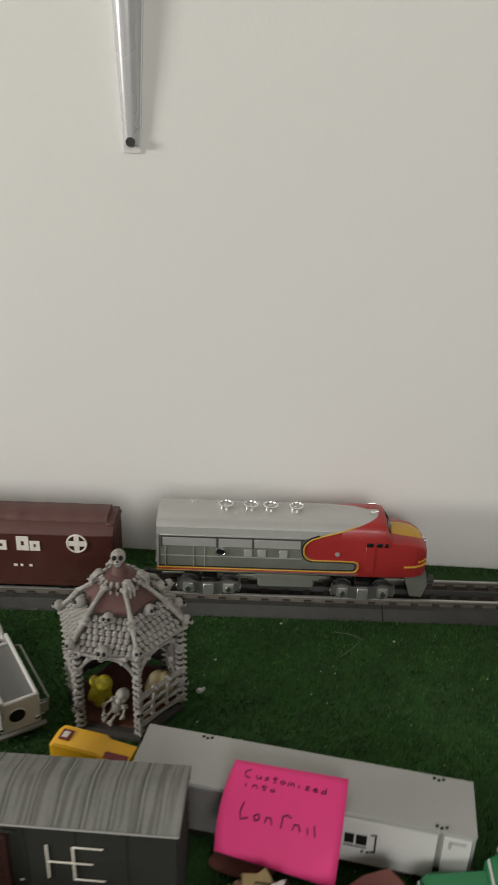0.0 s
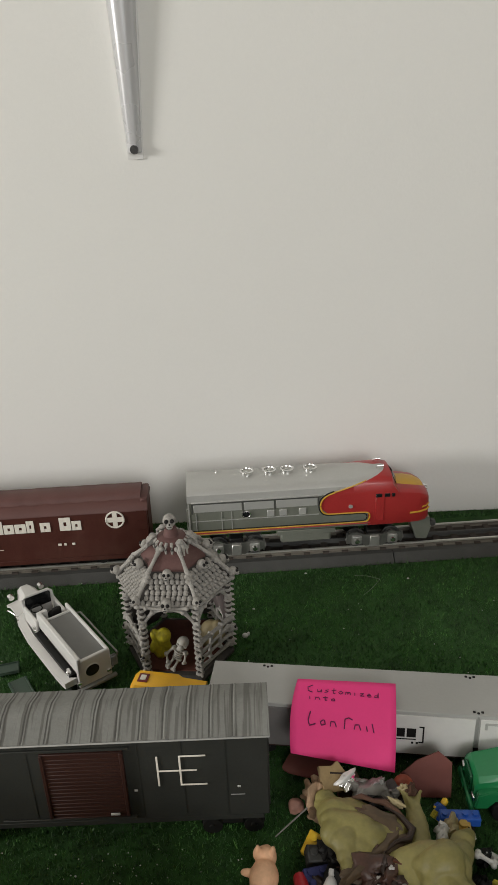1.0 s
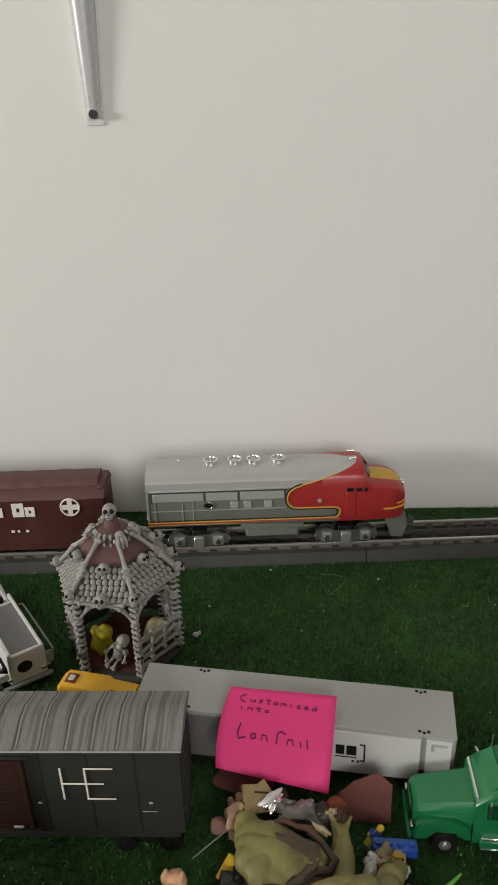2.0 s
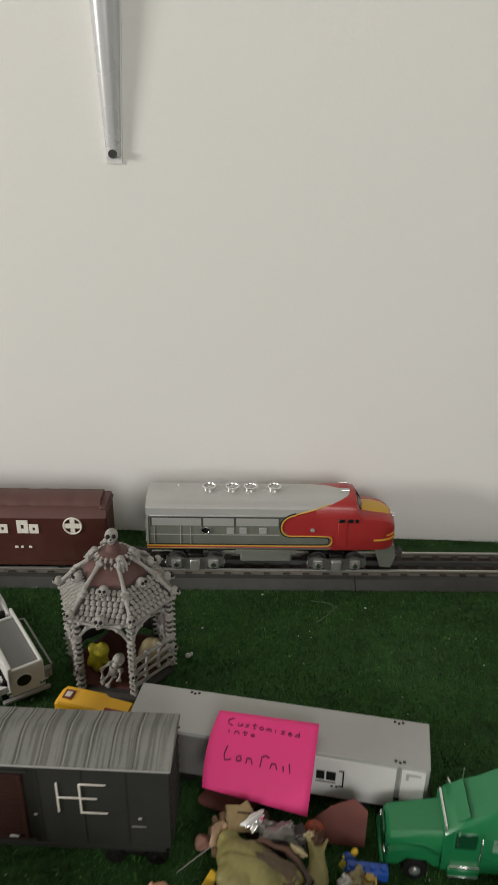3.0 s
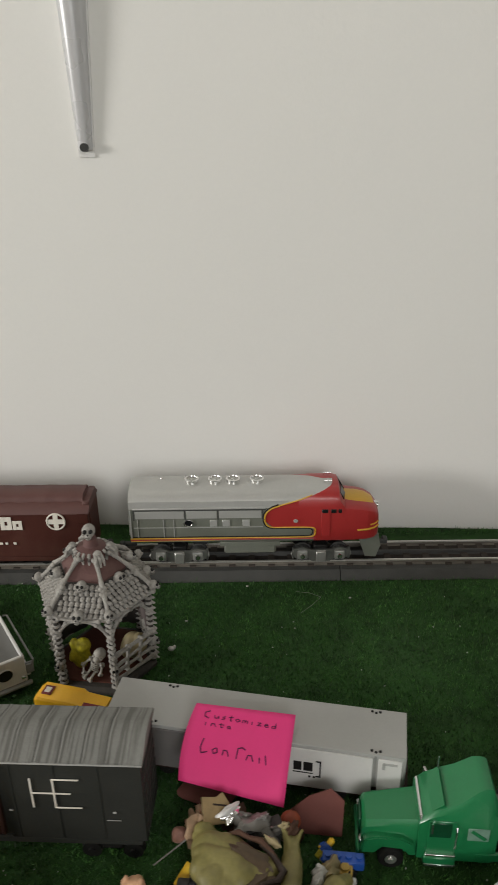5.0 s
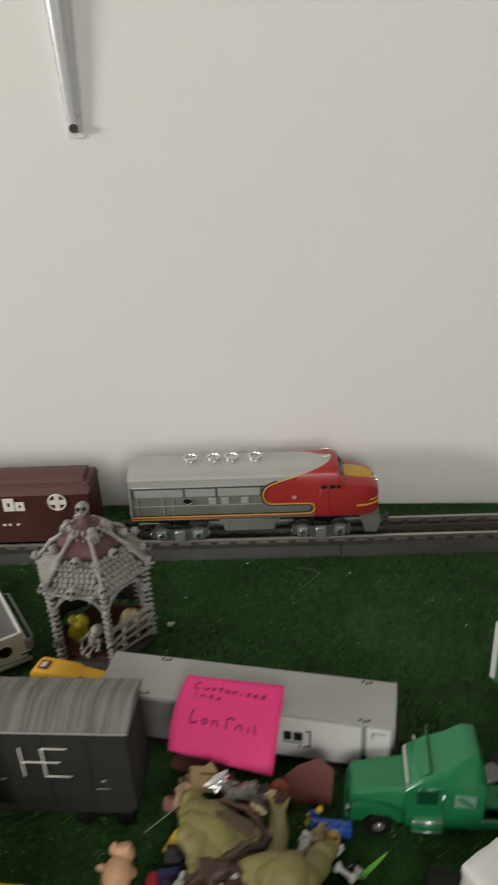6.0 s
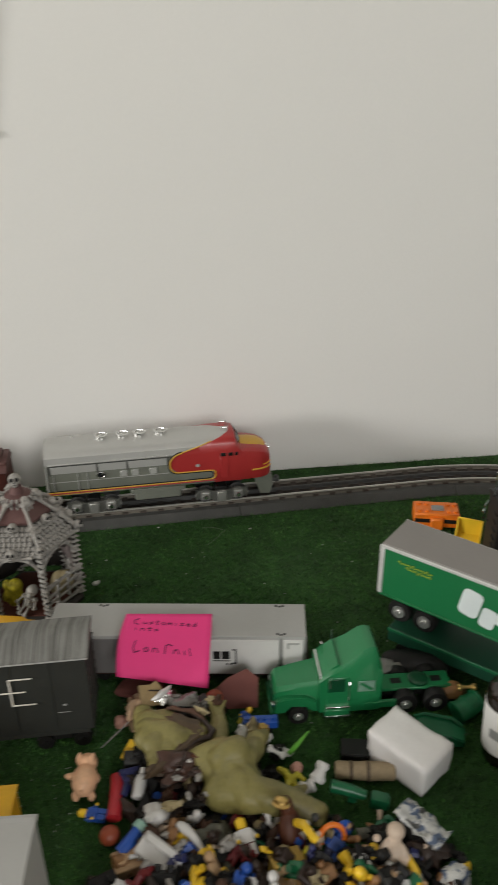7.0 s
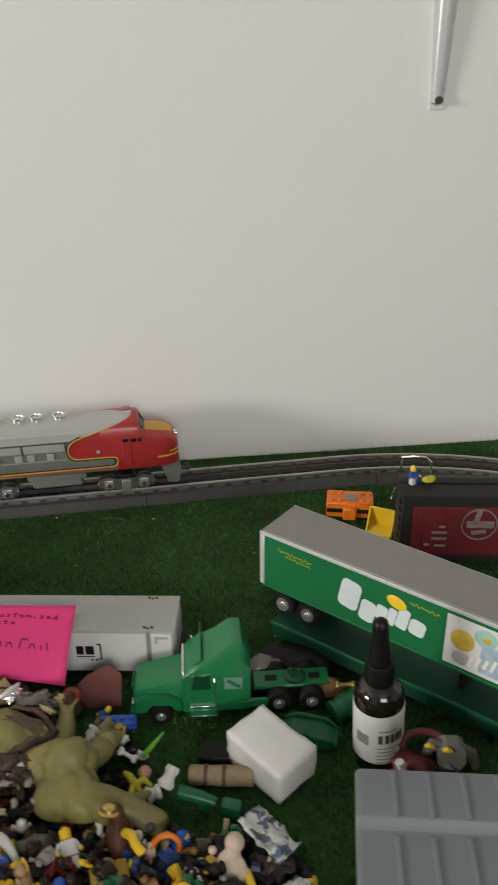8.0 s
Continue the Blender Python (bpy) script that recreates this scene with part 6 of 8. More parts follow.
# ---- foam block, grey bin, the two cars at the table's front ----
bm = add_box(B(), (0, 0, 0.0135), (0.0500, 0.0360, 0.0270))
bmesh.ops.subdivide_edges(bm, edges=bm.edges[:], cuts=9, use_grid_fill=True)
for v in bm.verts:
    # cut by hand: rounded arrises, dished faces, one pulled corner
    c = v.co - Vector((0, 0, 0.0135))
    q = Vector((c.x / 0.0250, c.y / 0.0180, c.z / 0.0135))
    far = sorted((abs(q.x), abs(q.y), abs(q.z)))
    edge = max(0.0, far[1] - 0.72) / 0.28
    k = noise.noise(v.co * 55) * 0.0016 + noise.noise(v.co * 170) * 0.0005
    v.co = Vector((0, 0, 0.0135)) + c * (1 - 0.050 * edge * edge) + c.normalized() * k
    if q.z > 0.6 and q.x < -0.5:
        v.co += Vector((-0.0016, 0.0, 0.0022 * (-q.x - 0.5)))
    v.co.z = max(0.0, v.co.z)
solid("foam_block", bm, M_FOAM, "white hand-cut foam block lying on the grass", "foam block", T(0.3230, 0.3455, 0.001, 0, 0, -53), sharp=180)


def grey_bin():
    """Two stepped rows of raised ribs on a sloping toy roof."""
    root = thing("plastic_bin", "blue-grey ribbed plastic toy roof lying on the grass", "plastic roof", T(0.3580, 0.2715, 0.0, 0, 0, -10.5))
    Lx = 0.136
    prof = [(0.0, 0.0), (0.0005, 0.0810), (-0.0015, 0.0835), (-0.0260, 0.0800), (-0.0275, 0.0790), (-0.0300, 0.0735), (-0.0320, 0.0725), (-0.0620, 0.0680), (-0.0640, 0.0670), (-0.0660, 0.0615), (-0.0950, 0.0570), (-0.0950, 0.0)]
    rings = []
    for x, d in ((-0.0012, 0.0030), (-0.0006, 0.0012), (0.0008, 0.0003), (0.0030, 0.0), (Lx, 0.0)):
        rings.append([(x - (-0.03 * y if x < 0.01 else 0.0) + (0.010 if x < 0.01 and not z else 0.0), max(-0.0950, y - d * (0.8 if y > -0.02 else 0.0)), max(0.0, z - d * 0.7) if z else 0.0) for y, z in prof])
    part("shell", add_loft(B(), rings), M_GREYBOX, root)
    for k in range(7):
        x = 0.0190 + k * 0.0180
        for (ya, za), (yb, zb) in (((-0.0030, 0.0830), (-0.0268, 0.0796)), ((-0.0325, 0.0724), (-0.0628, 0.0677))):
            r = add_loft(B(), [[(x - 0.0024, y, z - 0.0008), (x - 0.0018, y, z + 0.0007), (x - 0.0009, y, z + 0.0012), (x + 0.0006, y, z + 0.0012), (x + 0.0010, y, z + 0.0002), (x + 0.0014, y, z - 0.0008)] for y, z in ((ya, za), (yb, zb))])
            part("rib", r, M_GREYBOX, root)
    for k in range(42):
        x = 0.0130 + k * 0.0028
        part("fine_rib", add_loft(B(), [[(x - 0.0007, y, z - 0.0006), (x - 0.0004, y, z + 0.0005), (x + 0.0004, y, z + 0.0005), (x + 0.0007, y, z - 0.0006)] for y, z in ((-0.0668, 0.0614), (-0.0945, 0.0570))]), M_GREYBOX, root)


grey_bin()


def plain_car(name, label, m, L, W, h, side, roof, seam):
    root = thing(name, label, "boxcar", m)
    part("body", add_box(B(), (0, 0, (h + 0.012) / 2), (L, 2 * W, h - 0.014), 0.0008), side, root)
    part("roof", add_loft(B(), [[(x, -W - 0.001, h - 0.003), (x, -W - 0.001, h - 0.0015), (x, -W * 0.4, h), (x, W * 0.4, h), (x, W + 0.001, h - 0.0015), (x, W + 0.001, h - 0.003)] for x in (-L / 2 - 0.001, L / 2 + 0.001)]), roof, root)
    for k in range(5 if seam else 0):
        part("roof_seam", add_box(B(), (L / 2 - 0.030 - k * 0.045, 0, h + 0.0001), (0.0030, 2 * W * 0.98, 0.0012), 0.0005), seam, root)
    for bx in (-L / 2 + 0.035, L / 2 - 0.035):
        bogie(root, bx, M_BLACK, 0.0135, 0.0060, False)
    return root


plain_car("boxcar", "pale grey toy boxcar standing at the front of the grass", T(-0.0365, 0.2435, 0, 0, 0, -3), 0.236, 0.0225, 0.1000, M_CONT, M_CONT, M_WHITE)
M_YELLOWDULL = mat("scuffed_yellow", (0.76, 0.42, 0.008), 0.55, var=0.14, scale=45, dirt=0.55)
plain_car("boxcar", "yellow toy boxcar with dark scuffs on its roof", T(-0.0590, 0.2920, 0, 0, 0, -1.5), 0.236, 0.0215, 0.0650, M_YELLOWDULL, M_YELLOWDULL, None)


# ---- red boxcar and toys behind the trailer ----
M_SOOT = mat("sooty_black", (0.016, 0.014, 0.012), 0.6, var=0.3, scale=60)


def red_boxcar():
    L, W, z1 = 0.200, 0.0190, 0.0830
    root = thing("boxcar", "dark red toy boxcar with a cream emblem and grey roof", "boxcar", T(0.5730, 0.5535, 0, 0, 0, -9.5))
    part("body", add_box(B(), (0, 0, 0.0465), (L, 2 * W, 0.067), 0.0006), M_SOOT, root)
    part("roof", add_loft(B(), [[(x, -W - 0.001, z1 - 0.006), (x, -W - 0.001, z1 - 0.003), (x, -W * 0.35, z1 + 0.001), (x, W * 0.35, z1 + 0.001), (x, W + 0.001, z1 - 0.003), (x, W + 0.001, z1 - 0.006)] for x in (-L / 2 - 0.001, L / 2 + 0.001)]), M_SOOT, root, "dark grey roof")
    part("roof_walk", add_box(B(), (0, 0, z1 + 0.0020), (L * 0.98, 0.009, 0.0012), 0.0003), M_BLACK, root)
    for sy in (-1, 1):
        panel = part("side_panel", add_box(B(), (0.003, sy * (W + 0.0005), 0.0440), (L - 0.014, 0.0014, 0.0500), 0.0004), M_DKRED, root, "dark red side panel")
        part("sill", add_box(B(), (0, sy * (W + 0.0003), 0.0150), (L, 0.0016, 0.0050), 0.0004), M_SOOT, root)
        for k in range(9):
            part("side_rib", add_box(B(), (-L / 2 + 0.020 + k * 0.020, sy * (W + 0.0013), 0.0440), (0.0006, 0.0006, 0.0520)), M_DKRED, panel)
    y = -W - 0.0018
    em = B()
    ex, ez = -0.0310, 0.0520
    add_tube(em, [(ex + 0.0155 * math.cos(k * math.tau / 32), y, ez + 0.0155 * math.sin(k * math.tau / 32)) for k in range(33)], 0.0008, 6)
    add_box(em, (ex + 0.001, y, ez), (0.0250, 0.0008, 0.0072), 0.0003)
    add_box(em, (0, 0, 0), (0.0050, 0.0008, 0.0150), 0.0003, pose(ex - 0.002, y, ez + 0.0085, 0, 12, 0))
    add_box(em, (0, 0, 0), (0.0130, 0.0008, 0.0042), 0.0003, pose(ex, y, ez - 0.0078, 0, -10, 0))
    part("emblem", em, M_CREAM2, root, "round cream emblem drawn as plain shapes")
    for x, z, wd in ((-0.0655, 0.0430, 0.014), (-0.0655, 0.0365, 0.014), (-0.0635, 0.0490, 0.006), (-0.0760, 0.0300, 0.005), (-0.0640, 0.0290, 0.010)):
        part("lettering_bar", add_box(B(), (x, y, z), (wd, 0.0006, 0.0026), 0.0003), M_CREAM2, root, "cream lettering shown as plain bars")
    part("wavy_line", add_tube(B(), [(ex + 0.018 + 0.008 * k, y, 0.0400 + 0.0030 * math.sin(k * 0.9)) for k in range(9)], 0.0007, 5), M_CREAM2, root)
    for k in range(6):
        part("end_rung", add_box(B(), (-L / 2 - 0.0008, -0.010, 0.024 + 0.009 * k), (0.0014, 0.010, 0.0012), 0.0003), M_BLACK, root)
    part("brake_stand", add_tube(B(), [(-0.100, 0.0139, 0.046), (-0.1045, 0.0139, 0.049), (-0.1042, 0.0139, 0.064), (-0.1010, 0.0139, 0.070)], 0.0011, 8), M_CHROMEDULL, root, "grey brake stand at the end of the car")
    part("brake_wheel", add_box(B(), (-0.1045, 0.0139, 0.0575), (0.0034, 0.0040, 0.0055), 0.001), M_CHROMEDULL, root)
    for bx in (-L / 2 + 0.035, L / 2 - 0.035):
        bogie(root, bx, M_BLACK, 0.0135, 0.0066, False)


M_CREAM2 = mat("worn_cream_print", (0.27, 0.215, 0.185), 0.6, var=0.4, scale=200)
red_boxcar()

orange = thing("toy_sled", "orange toy brick vehicle with a grey tile and black stripe", "toy vehicle", T(0.4510, 0.6540, 0.0015, 0, 0, -14) @ Matrix.Diagonal((1, 1.2, 1.2, 1)))
part("body", add_box(B(), (0, 0, 0.0090), (0.0480, 0.0230, 0.0140), 0.0010), M_ORANGE, orange)
part("bow", add_box(B(), (0.0, -0.0125, 0.0070), (0.0140, 0.0060, 0.0120), 0.0015), M_ORANGE, orange)
part("stripe", add_box(B(), (-0.0150, -0.0118, 0.0090), (0.0170, 0.0012, 0.0036), 0.0003), M_BLACK, orange, "black stripe")
part("stripe", add_box(B(), (0.0155, -0.0118, 0.0090), (0.0160, 0.0012, 0.0036), 0.0003), M_BLACK, orange)
part("tile", add_box(B(), (0.0010, -0.0020, 0.0170), (0.0130, 0.0070, 0.0022), 0.0005), M_GREY, orange, "grey tile on top")
for dx in (-0.018, -0.010, 0.013, 0.020):
    for dy in (0.006, -0.006):
        part("stud", add_cyl(B(), (dx, dy, 0.0158), (dx, dy, 0.0176), 0.0024, None, 14), M_ORANGE, orange)

bucket = thing("toy_bucket", "yellow toy digger bucket standing on the grass", "toy bucket", T(0.4735, 0.6150, 0.0030, 16, 0, -30) @ Matrix.Diagonal((0.92, 1.05, 0.78, 1)))
part("back_wall", add_box(B(), (0, 0, 0), (0.0270, 0.0020, 0.0240), 0.0006, pose(0, 0.0075, 0.0150, -14, 0, 0)), M_YTOY, bucket)
part("floor", add_box(B(), (0, -0.0010, 0.0045), (0.0270, 0.0190, 0.0022), 0.0006), M_YTOY, bucket)
for sx in (-1, 1):
    part("side_wall", add_prism(B(), [(-0.0100, 0.0045), (0.0070, 0.0045), (0.0110, 0.0260), (0.0070, 0.0265)], sx * 0.0125, sx * 0.0142, "x"), M_YTOY, bucket)
for k in range(5):
    part("tooth", add_box(B(), (-0.0110 + 0.0055 * k, -0.0120, 0.0040), (0.0026, 0.0050, 0.0022), 0.0006), M_YTOY, bucket)

gantry = thing("toy_gantry", "small chrome toy frame standing on the red boxcar roof", "toy frame", T(0.4730, 0.5700, 0.0830, 0, 0, -6))
for px, h in ((0.0, 0.0255), (0.0270, 0.0200)):
    part("post", add_tube(B(), [(px, 0, 0), (px + 0.0005, 0, h * 0.6), (px, 0, h)], 0.0009, 6), M_CHROME, gantry)
part("crossbar", add_tube(B(), [(0.0, 0, 0.0255), (0.010, 0, 0.0262), (0.022, 0, 0.0250), (0.027, 0, 0.0200)], 0.0009, 6), M_CHROME, gantry)
part("foot", add_box(B(), (0.0135, 0, 0.0008), (0.030, 0.004, 0.0016), 0.0004), M_BLACK, gantry)
blob("toy_lump", [((0, 0, 0.003), (0.0065, 0.004, 0.0032)), ((0.003, 0, 0.004), (0.004, 0.003, 0.003))], M_YTOY2, "yellow-green toy piece on the red boxcar roof", "toy part", T(0.4960, 0.5600, 0.0865), 0.0008)


# ---- heap of small toys ----
M_DKRED2 = mat("bright_red_plastic", (0.42, 0.02, 0.03), 0.4, var=0.1)
M_NAVY = mat("navy_plastic", (0.025, 0.03, 0.11), 0.4, var=0.12)
M_TANFUR = mat("tan_fur", (0.36, 0.24, 0.15), 0.8, var=0.3, scale=160, bump=0.8, bscale=900)
M_PIGDULL = mat("dull_flesh_rubber", (0.42, 0.22, 0.17), 0.6, var=0.2, scale=140)
M_CARD = mat("tan_card", (0.33, 0.235, 0.115), 0.85, var=0.25, scale=180, bump=0.5, dirt=0.3)
M_CANVAS = mat("brown_canvas", (0.30, 0.23, 0.14), 0.85, var=0.25, scale=160, bump=0.5)
M_WRAP = mat("printed_wrapper", (0.62, 0.62, 0.60), 0.45, var=0.2, scale=120)
M_PALEFIG = mat("pale_flesh_rubber", (0.58, 0.46, 0.36), 0.55, var=0.15, scale=140)
M_CAMO = mat("camouflage_rubber", (0.13, 0.13, 0.10), 0.65, var=0.4, scale=200, bump=0.4)
M_BRNDK = mat("very_dark_brown_rubber", (0.028, 0.015, 0.010), 0.5, var=0.35, scale=90, bump=0.4)
M_ROBE = mat("red_brown_robe", (0.085, 0.024, 0.009), 0.6, var=0.25, scale=90)
M_CRATE = mat("ochre_crate", (0.50, 0.33, 0.07), 0.5, var=0.25, scale=90, dirt=0.2)
M_BRNRED = mat("reddish_brown_rubber", (0.070, 0.034, 0.024), 0.45, var=0.4, scale=120, bump=0.4)
M_BRNOLV = mat("olive_brown_rubber", (0.080, 0.052, 0.028), 0.55, var=0.35, scale=90, bump=0.3)
M_REDDULL = mat("dull_red_plastic", (0.17, 0.035, 0.040), 0.4, var=0.2)
M_WOODTOY = mat("toy_wood_brown", (0.26, 0.13, 0.05), 0.5, var=0.25, scale=100)
streaks(M_WRAP, 130, 130, 130, 0, 0.50, 0.56, 0.9, (0.03, 0.07, 0.16))
streaks(M_WRAP, 90, 90, 90, 40, 0.56, 0.60, 0.9, (0.03, 0.03, 0.03))
HEAP = "toys in the heap"


def minifig(label, m, torso, legs, head, s=1.0, hat=None, group=HEAP):
    """A brick-style toy figure, one plain mesh."""
    bm = B()
    def put(fn, idx):
        n0 = len(bm.faces)
        fn()
        bm.faces.ensure_lookup_table()
        for f in bm.faces[n0:]:
            f.material_index = idx
    put(lambda: [add_box(bm, (sx * 0.0040, 0, 0.0060), (0.0074, 0.0080, 0.0120), 0.0008) for sx in (-1, 1)], 1)
    put(lambda: add_loft(bm, [[(-w, -0.0038, z), (w, -0.0038, z), (w, 0.0038, z), (-w, 0.0038, z)] for w, z in ((0.0078, 0.0122), (0.0060, 0.0250))]), 0)
    put(lambda: [add_tube(bm, [(sx * 0.0068, 0, 0.0235), (sx * 0.0095, -0.001, 0.0185), (sx * 0.0098, -0.0055, 0.0155)], 0.0021, 8) for sx in (-1, 1)], 0)
    put(lambda: [add_ball(bm, (sx * 0.0098, -0.0068, 0.0150), 0.0021, None, 8, 6) for sx in (-1, 1)], 2)
    put(lambda: add_lathe(bm, [(0.0030, 0.0252), (0.0050, 0.0262), (0.0052, 0.0330), (0.0045, 0.0345), (0.0024, 0.0347), (0.0024, 0.0362)], 14), 2)
    mats = [torso, legs, head]
    if hat:
        put(lambda: add_lathe(bm, [(0.0064, 0.0325), (0.0060, 0.0335), (0.0054, 0.0350), (0.0040, 0.0375), (0.0010, 0.0385)], 14), 3)
        mats.append(hat)
    return solid("toy_figure", bm, mats, label, "toy figure", m @ Matrix.Scale(s, 4), group)


def brick(label, m, sx, sy, sz, material, studs=(2, 1)):
    root = thing("toy_brick", label, "toy brick", m, HEAP)
    part("block", add_box(B(), (0, 0, sz / 2), (sx, sy, sz), 0.0006), material, root)
    for i in range(studs[0]):
        for j in range(studs[1]):
            x, y = (i - (studs[0] - 1) / 2) * sx / studs[0], (j - (studs[1] - 1) / 2) * sy / studs[1]
            part("stud", add_cyl(B(), (x, y, sz - 0.0002), (x, y, sz + 0.0017), min(sx / studs[0], sy / studs[1]) * 0.31, None, 12), material, root)
    return root


def animal(name, label, m, material, s=1.0, voxel=0.0009):
    """A small moulded beast on four legs."""
    k = random.uniform(0.85, 1.15)
    balls = [((0, 0, 0.010), (0.012 * k, 0.0060, 0.0062)), ((0.012 * k, 0, 0.014), (0.0050, 0.0042, 0.0046)), ((0.0165 * k, 0, 0.0125), (0.0036, 0.0024, 0.0024)), ((-0.013 * k, 0, 0.012), (0.0040, 0.0012, 0.0012), (0, 30, 0))]
    for sx in (-0.008, 0.008):
        for sy in (-0.0035, 0.0035):
            balls.append(((sx, sy, 0.004), (0.0019, 0.0019, 0.0050)))
    for sy in (-0.0025, 0.0025):
        balls.append(((0.0115 * k, sy, 0.0185), (0.0010, 0.0012, 0.0022)))
    return blob(name, [(c, r, *t) for c, r, *t in balls], material, label, "toy animal", m @ Matrix.Scale(s, 4), voxel, 2, HEAP)


def chunk(name, label, category, m, material, size, rough=0.35, cut=5, seed=0.0):
    """A crumpled or broken piece: a faceted, dented lump."""
    bm = B()
    bmesh.ops.create_icosphere(bm, subdivisions=3, radius=1)
    for v in bm.verts:
        n1 = noise.noise(v.co * 1.3 + Vector((seed, seed * 2, 1.7)))
        n2 = noise.noise(v.co * 3.4 + Vector((1.0, seed, 4.1)))
        n3 = abs(noise.noise(v.co * 7.0 + Vector((seed, 3.0, seed))))
        v.co *= 1 + rough * n1 + rough * 0.5 * n2 + rough * 0.35 * n3
        v.co = Vector((v.co.x * size[0] / 2, v.co.y * size[1] / 2, v.co.z * size[2] / 2))
    return solid(name, bm, material, label, category, m, HEAP, "", 55)


# the large olive rubber creature on top of the heap
def limb(a, b, ra, rb, n=4, flat=1.0):
    """A row of balls from a to b, growing from ra to rb."""
    a, b = Vector(a), Vector(b)
    return [(tuple(a + (b - a) * k / n), (ra + (rb - ra) * k / n, ra + (rb - ra) * k / n, (ra + (rb - ra) * k / n) * flat)) for k in range(n + 1)]


creature = limb((0.1335, 0.3930, 0.0280), (0.1430, 0.3440, 0.0300), 0.0085, 0.0060, 6, 0.8) + limb((0.1335, 0.3930, 0.0280), (0.1720, 0.3640, 0.0330), 0.0085, 0.0045, 6, 0.75)
creature += limb((0.1380, 0.3800, 0.0300), (0.1590, 0.3610, 0.0325), 0.0125, 0.0100, 6, 0.72) + limb((0.1390, 0.3660, 0.0300), (0.1520, 0.3520, 0.0305), 0.0120, 0.0095, 4, 0.75)
creature += limb((0.1720, 0.3480, 0.0250), (0.1930, 0.3390, 0.0300), 0.0110, 0.0185, 4) + limb((0.1880, 0.3230, 0.0240), (0.1990, 0.3220, 0.0260), 0.0150, 0.0165, 3)
creature += limb((0.2020, 0.3170, 0.0270), (0.2280, 0.3090, 0.0220), 0.0135, 0.0105, 5) + limb((0.2280, 0.3090, 0.0220), (0.2470, 0.3030, 0.0150), 0.0105, 0.0088, 4) + limb((0.2330, 0.3160, 0.0200), (0.2430, 0.3230, 0.0180), 0.0050, 0.0024, 3)
creature += limb((0.1870, 0.3580, 0.0240), (0.1890, 0.3820, 0.0290), 0.0095, 0.0058, 4) + limb((0.1890, 0.3820, 0.0290), (0.1840, 0.3940, 0.0320), 0.0052, 0.0024, 3) + limb((0.1890, 0.3820, 0.0290), (0.1950, 0.3930, 0.0320), 0.0048, 0.0020, 3)
creature += limb((0.2040, 0.3470, 0.0220), (0.2150, 0.3640, 0.0190), 0.0090, 0.0075, 4) + limb((0.2150, 0.3640, 0.0190), (0.2220, 0.3730, 0.0150), 0.0068, 0.0040, 3)
creature += limb((0.1480, 0.3820, 0.0300), (0.1760, 0.3700, 0.0330), 0.0100, 0.0062, 6, 0.7) + limb((0.1560, 0.3720, 0.0310), (0.1720, 0.3640, 0.0320), 0.0100, 0.0075, 4, 0.7)
creature += [((0.1480, 0.3700, 0.0302), (0.0205, 0.0165, 0.0103), (0, 0, -35))]
creature += [((0.1930, 0.3290, 0.0130), (0.0180, 0.0170, 0.0130))]
blob("rubber_creature", creature, M_OLIVE, "large olive green rubber toy creature lying on the heap", "toy creature", Matrix(), 0.0010, 12, HEAP)
creases = bpy.data.textures.new("creases", "MUSGRAVE")
creases.musgrave_type, creases.noise_scale, creases.octaves = "RIDGED_MULTIFRACTAL", 0.021, 1.6
folds = bpy.data.textures.new("folds", "CLOUDS")
folds.noise_scale, folds.noise_depth = 0.026, 1
for o in [o for o in scene.objects if o.name.startswith("rubber_creature")]:
    dm = o.modifiers.new("folds", "DISPLACE")
    dm.texture, dm.texture_coords, dm.strength, dm.mid_level = folds, "LOCAL", 0.0045, 0.5
    dm = o.modifiers.new("creases", "DISPLACE")
    dm.texture, dm.texture_coords, dm.strength, dm.mid_level = creases, "LOCAL", -0.0026, 0.35
solid("rubber_lip", add_tube(B(), [(0.1500, 0.3885, 0.0340), (0.1560, 0.3878, 0.0362), (0.1625, 0.3838, 0.0368), (0.1700, 0.3815, 0.0372), (0.1765, 0.3750, 0.0368), (0.1820, 0.3690, 0.0340)], [0.0008, 0.0018, 0.0013, 0.0022, 0.0014, 0.0008], 8), M_BRNRUB, "brown folded rubber lip along the creature's head", "rubber strip", None, HEAP)
solid("rubber_fold", add_tube(B(), [(0.1690, 0.3795, 0.0362), (0.1765, 0.3735, 0.0360), (0.1835, 0.3650, 0.0330), (0.1800, 0.3585, 0.0330), (0.1715, 0.3555, 0.0350), (0.1630, 0.3490, 0.0350)], [0.0008, 0.0016, 0.0026, 0.0024, 0.0014, 0.0008], 8), M_BRNDK, "dark brown wrinkled rubber fold across the creature", "rubber strip", None, HEAP)
chunk("torn_scrap", "pale cream torn rubber edge on the creature's arm", "rubber scrap", T(0.1850, 0.3955, 0.0325, 0, 30, 20), M_TANPALE, (0.008, 0.004, 0.005), 0.8, seed=70.0)
chunk("torn_scrap", "pale cream torn rubber edge beside the creature's head", "rubber scrap", T(0.1765, 0.3815, 0.0370, 20, 10, -30), M_TANPALE, (0.010, 0.004, 0.004), 0.8, seed=71.0)
chunk("torn_scrap", "white torn plastic beside the creature's limb", "plastic scrap", T(0.2050, 0.3760, 0.0160, 0, 60, 30), M_WHITE, (0.012, 0.006, 0.008), 0.8, seed=72.0)
# added patch standing for the flat wagon's maroon side in shadow
chunk("wagon_side_patch", "dark maroon patch for the shaded flat wagon side under the note", "card", T(0.1290, 0.4450, 0.0030, 0, 0, -6), M_MAROON, (0.040, 0.022, 0.004), 0.25, seed=73.0)
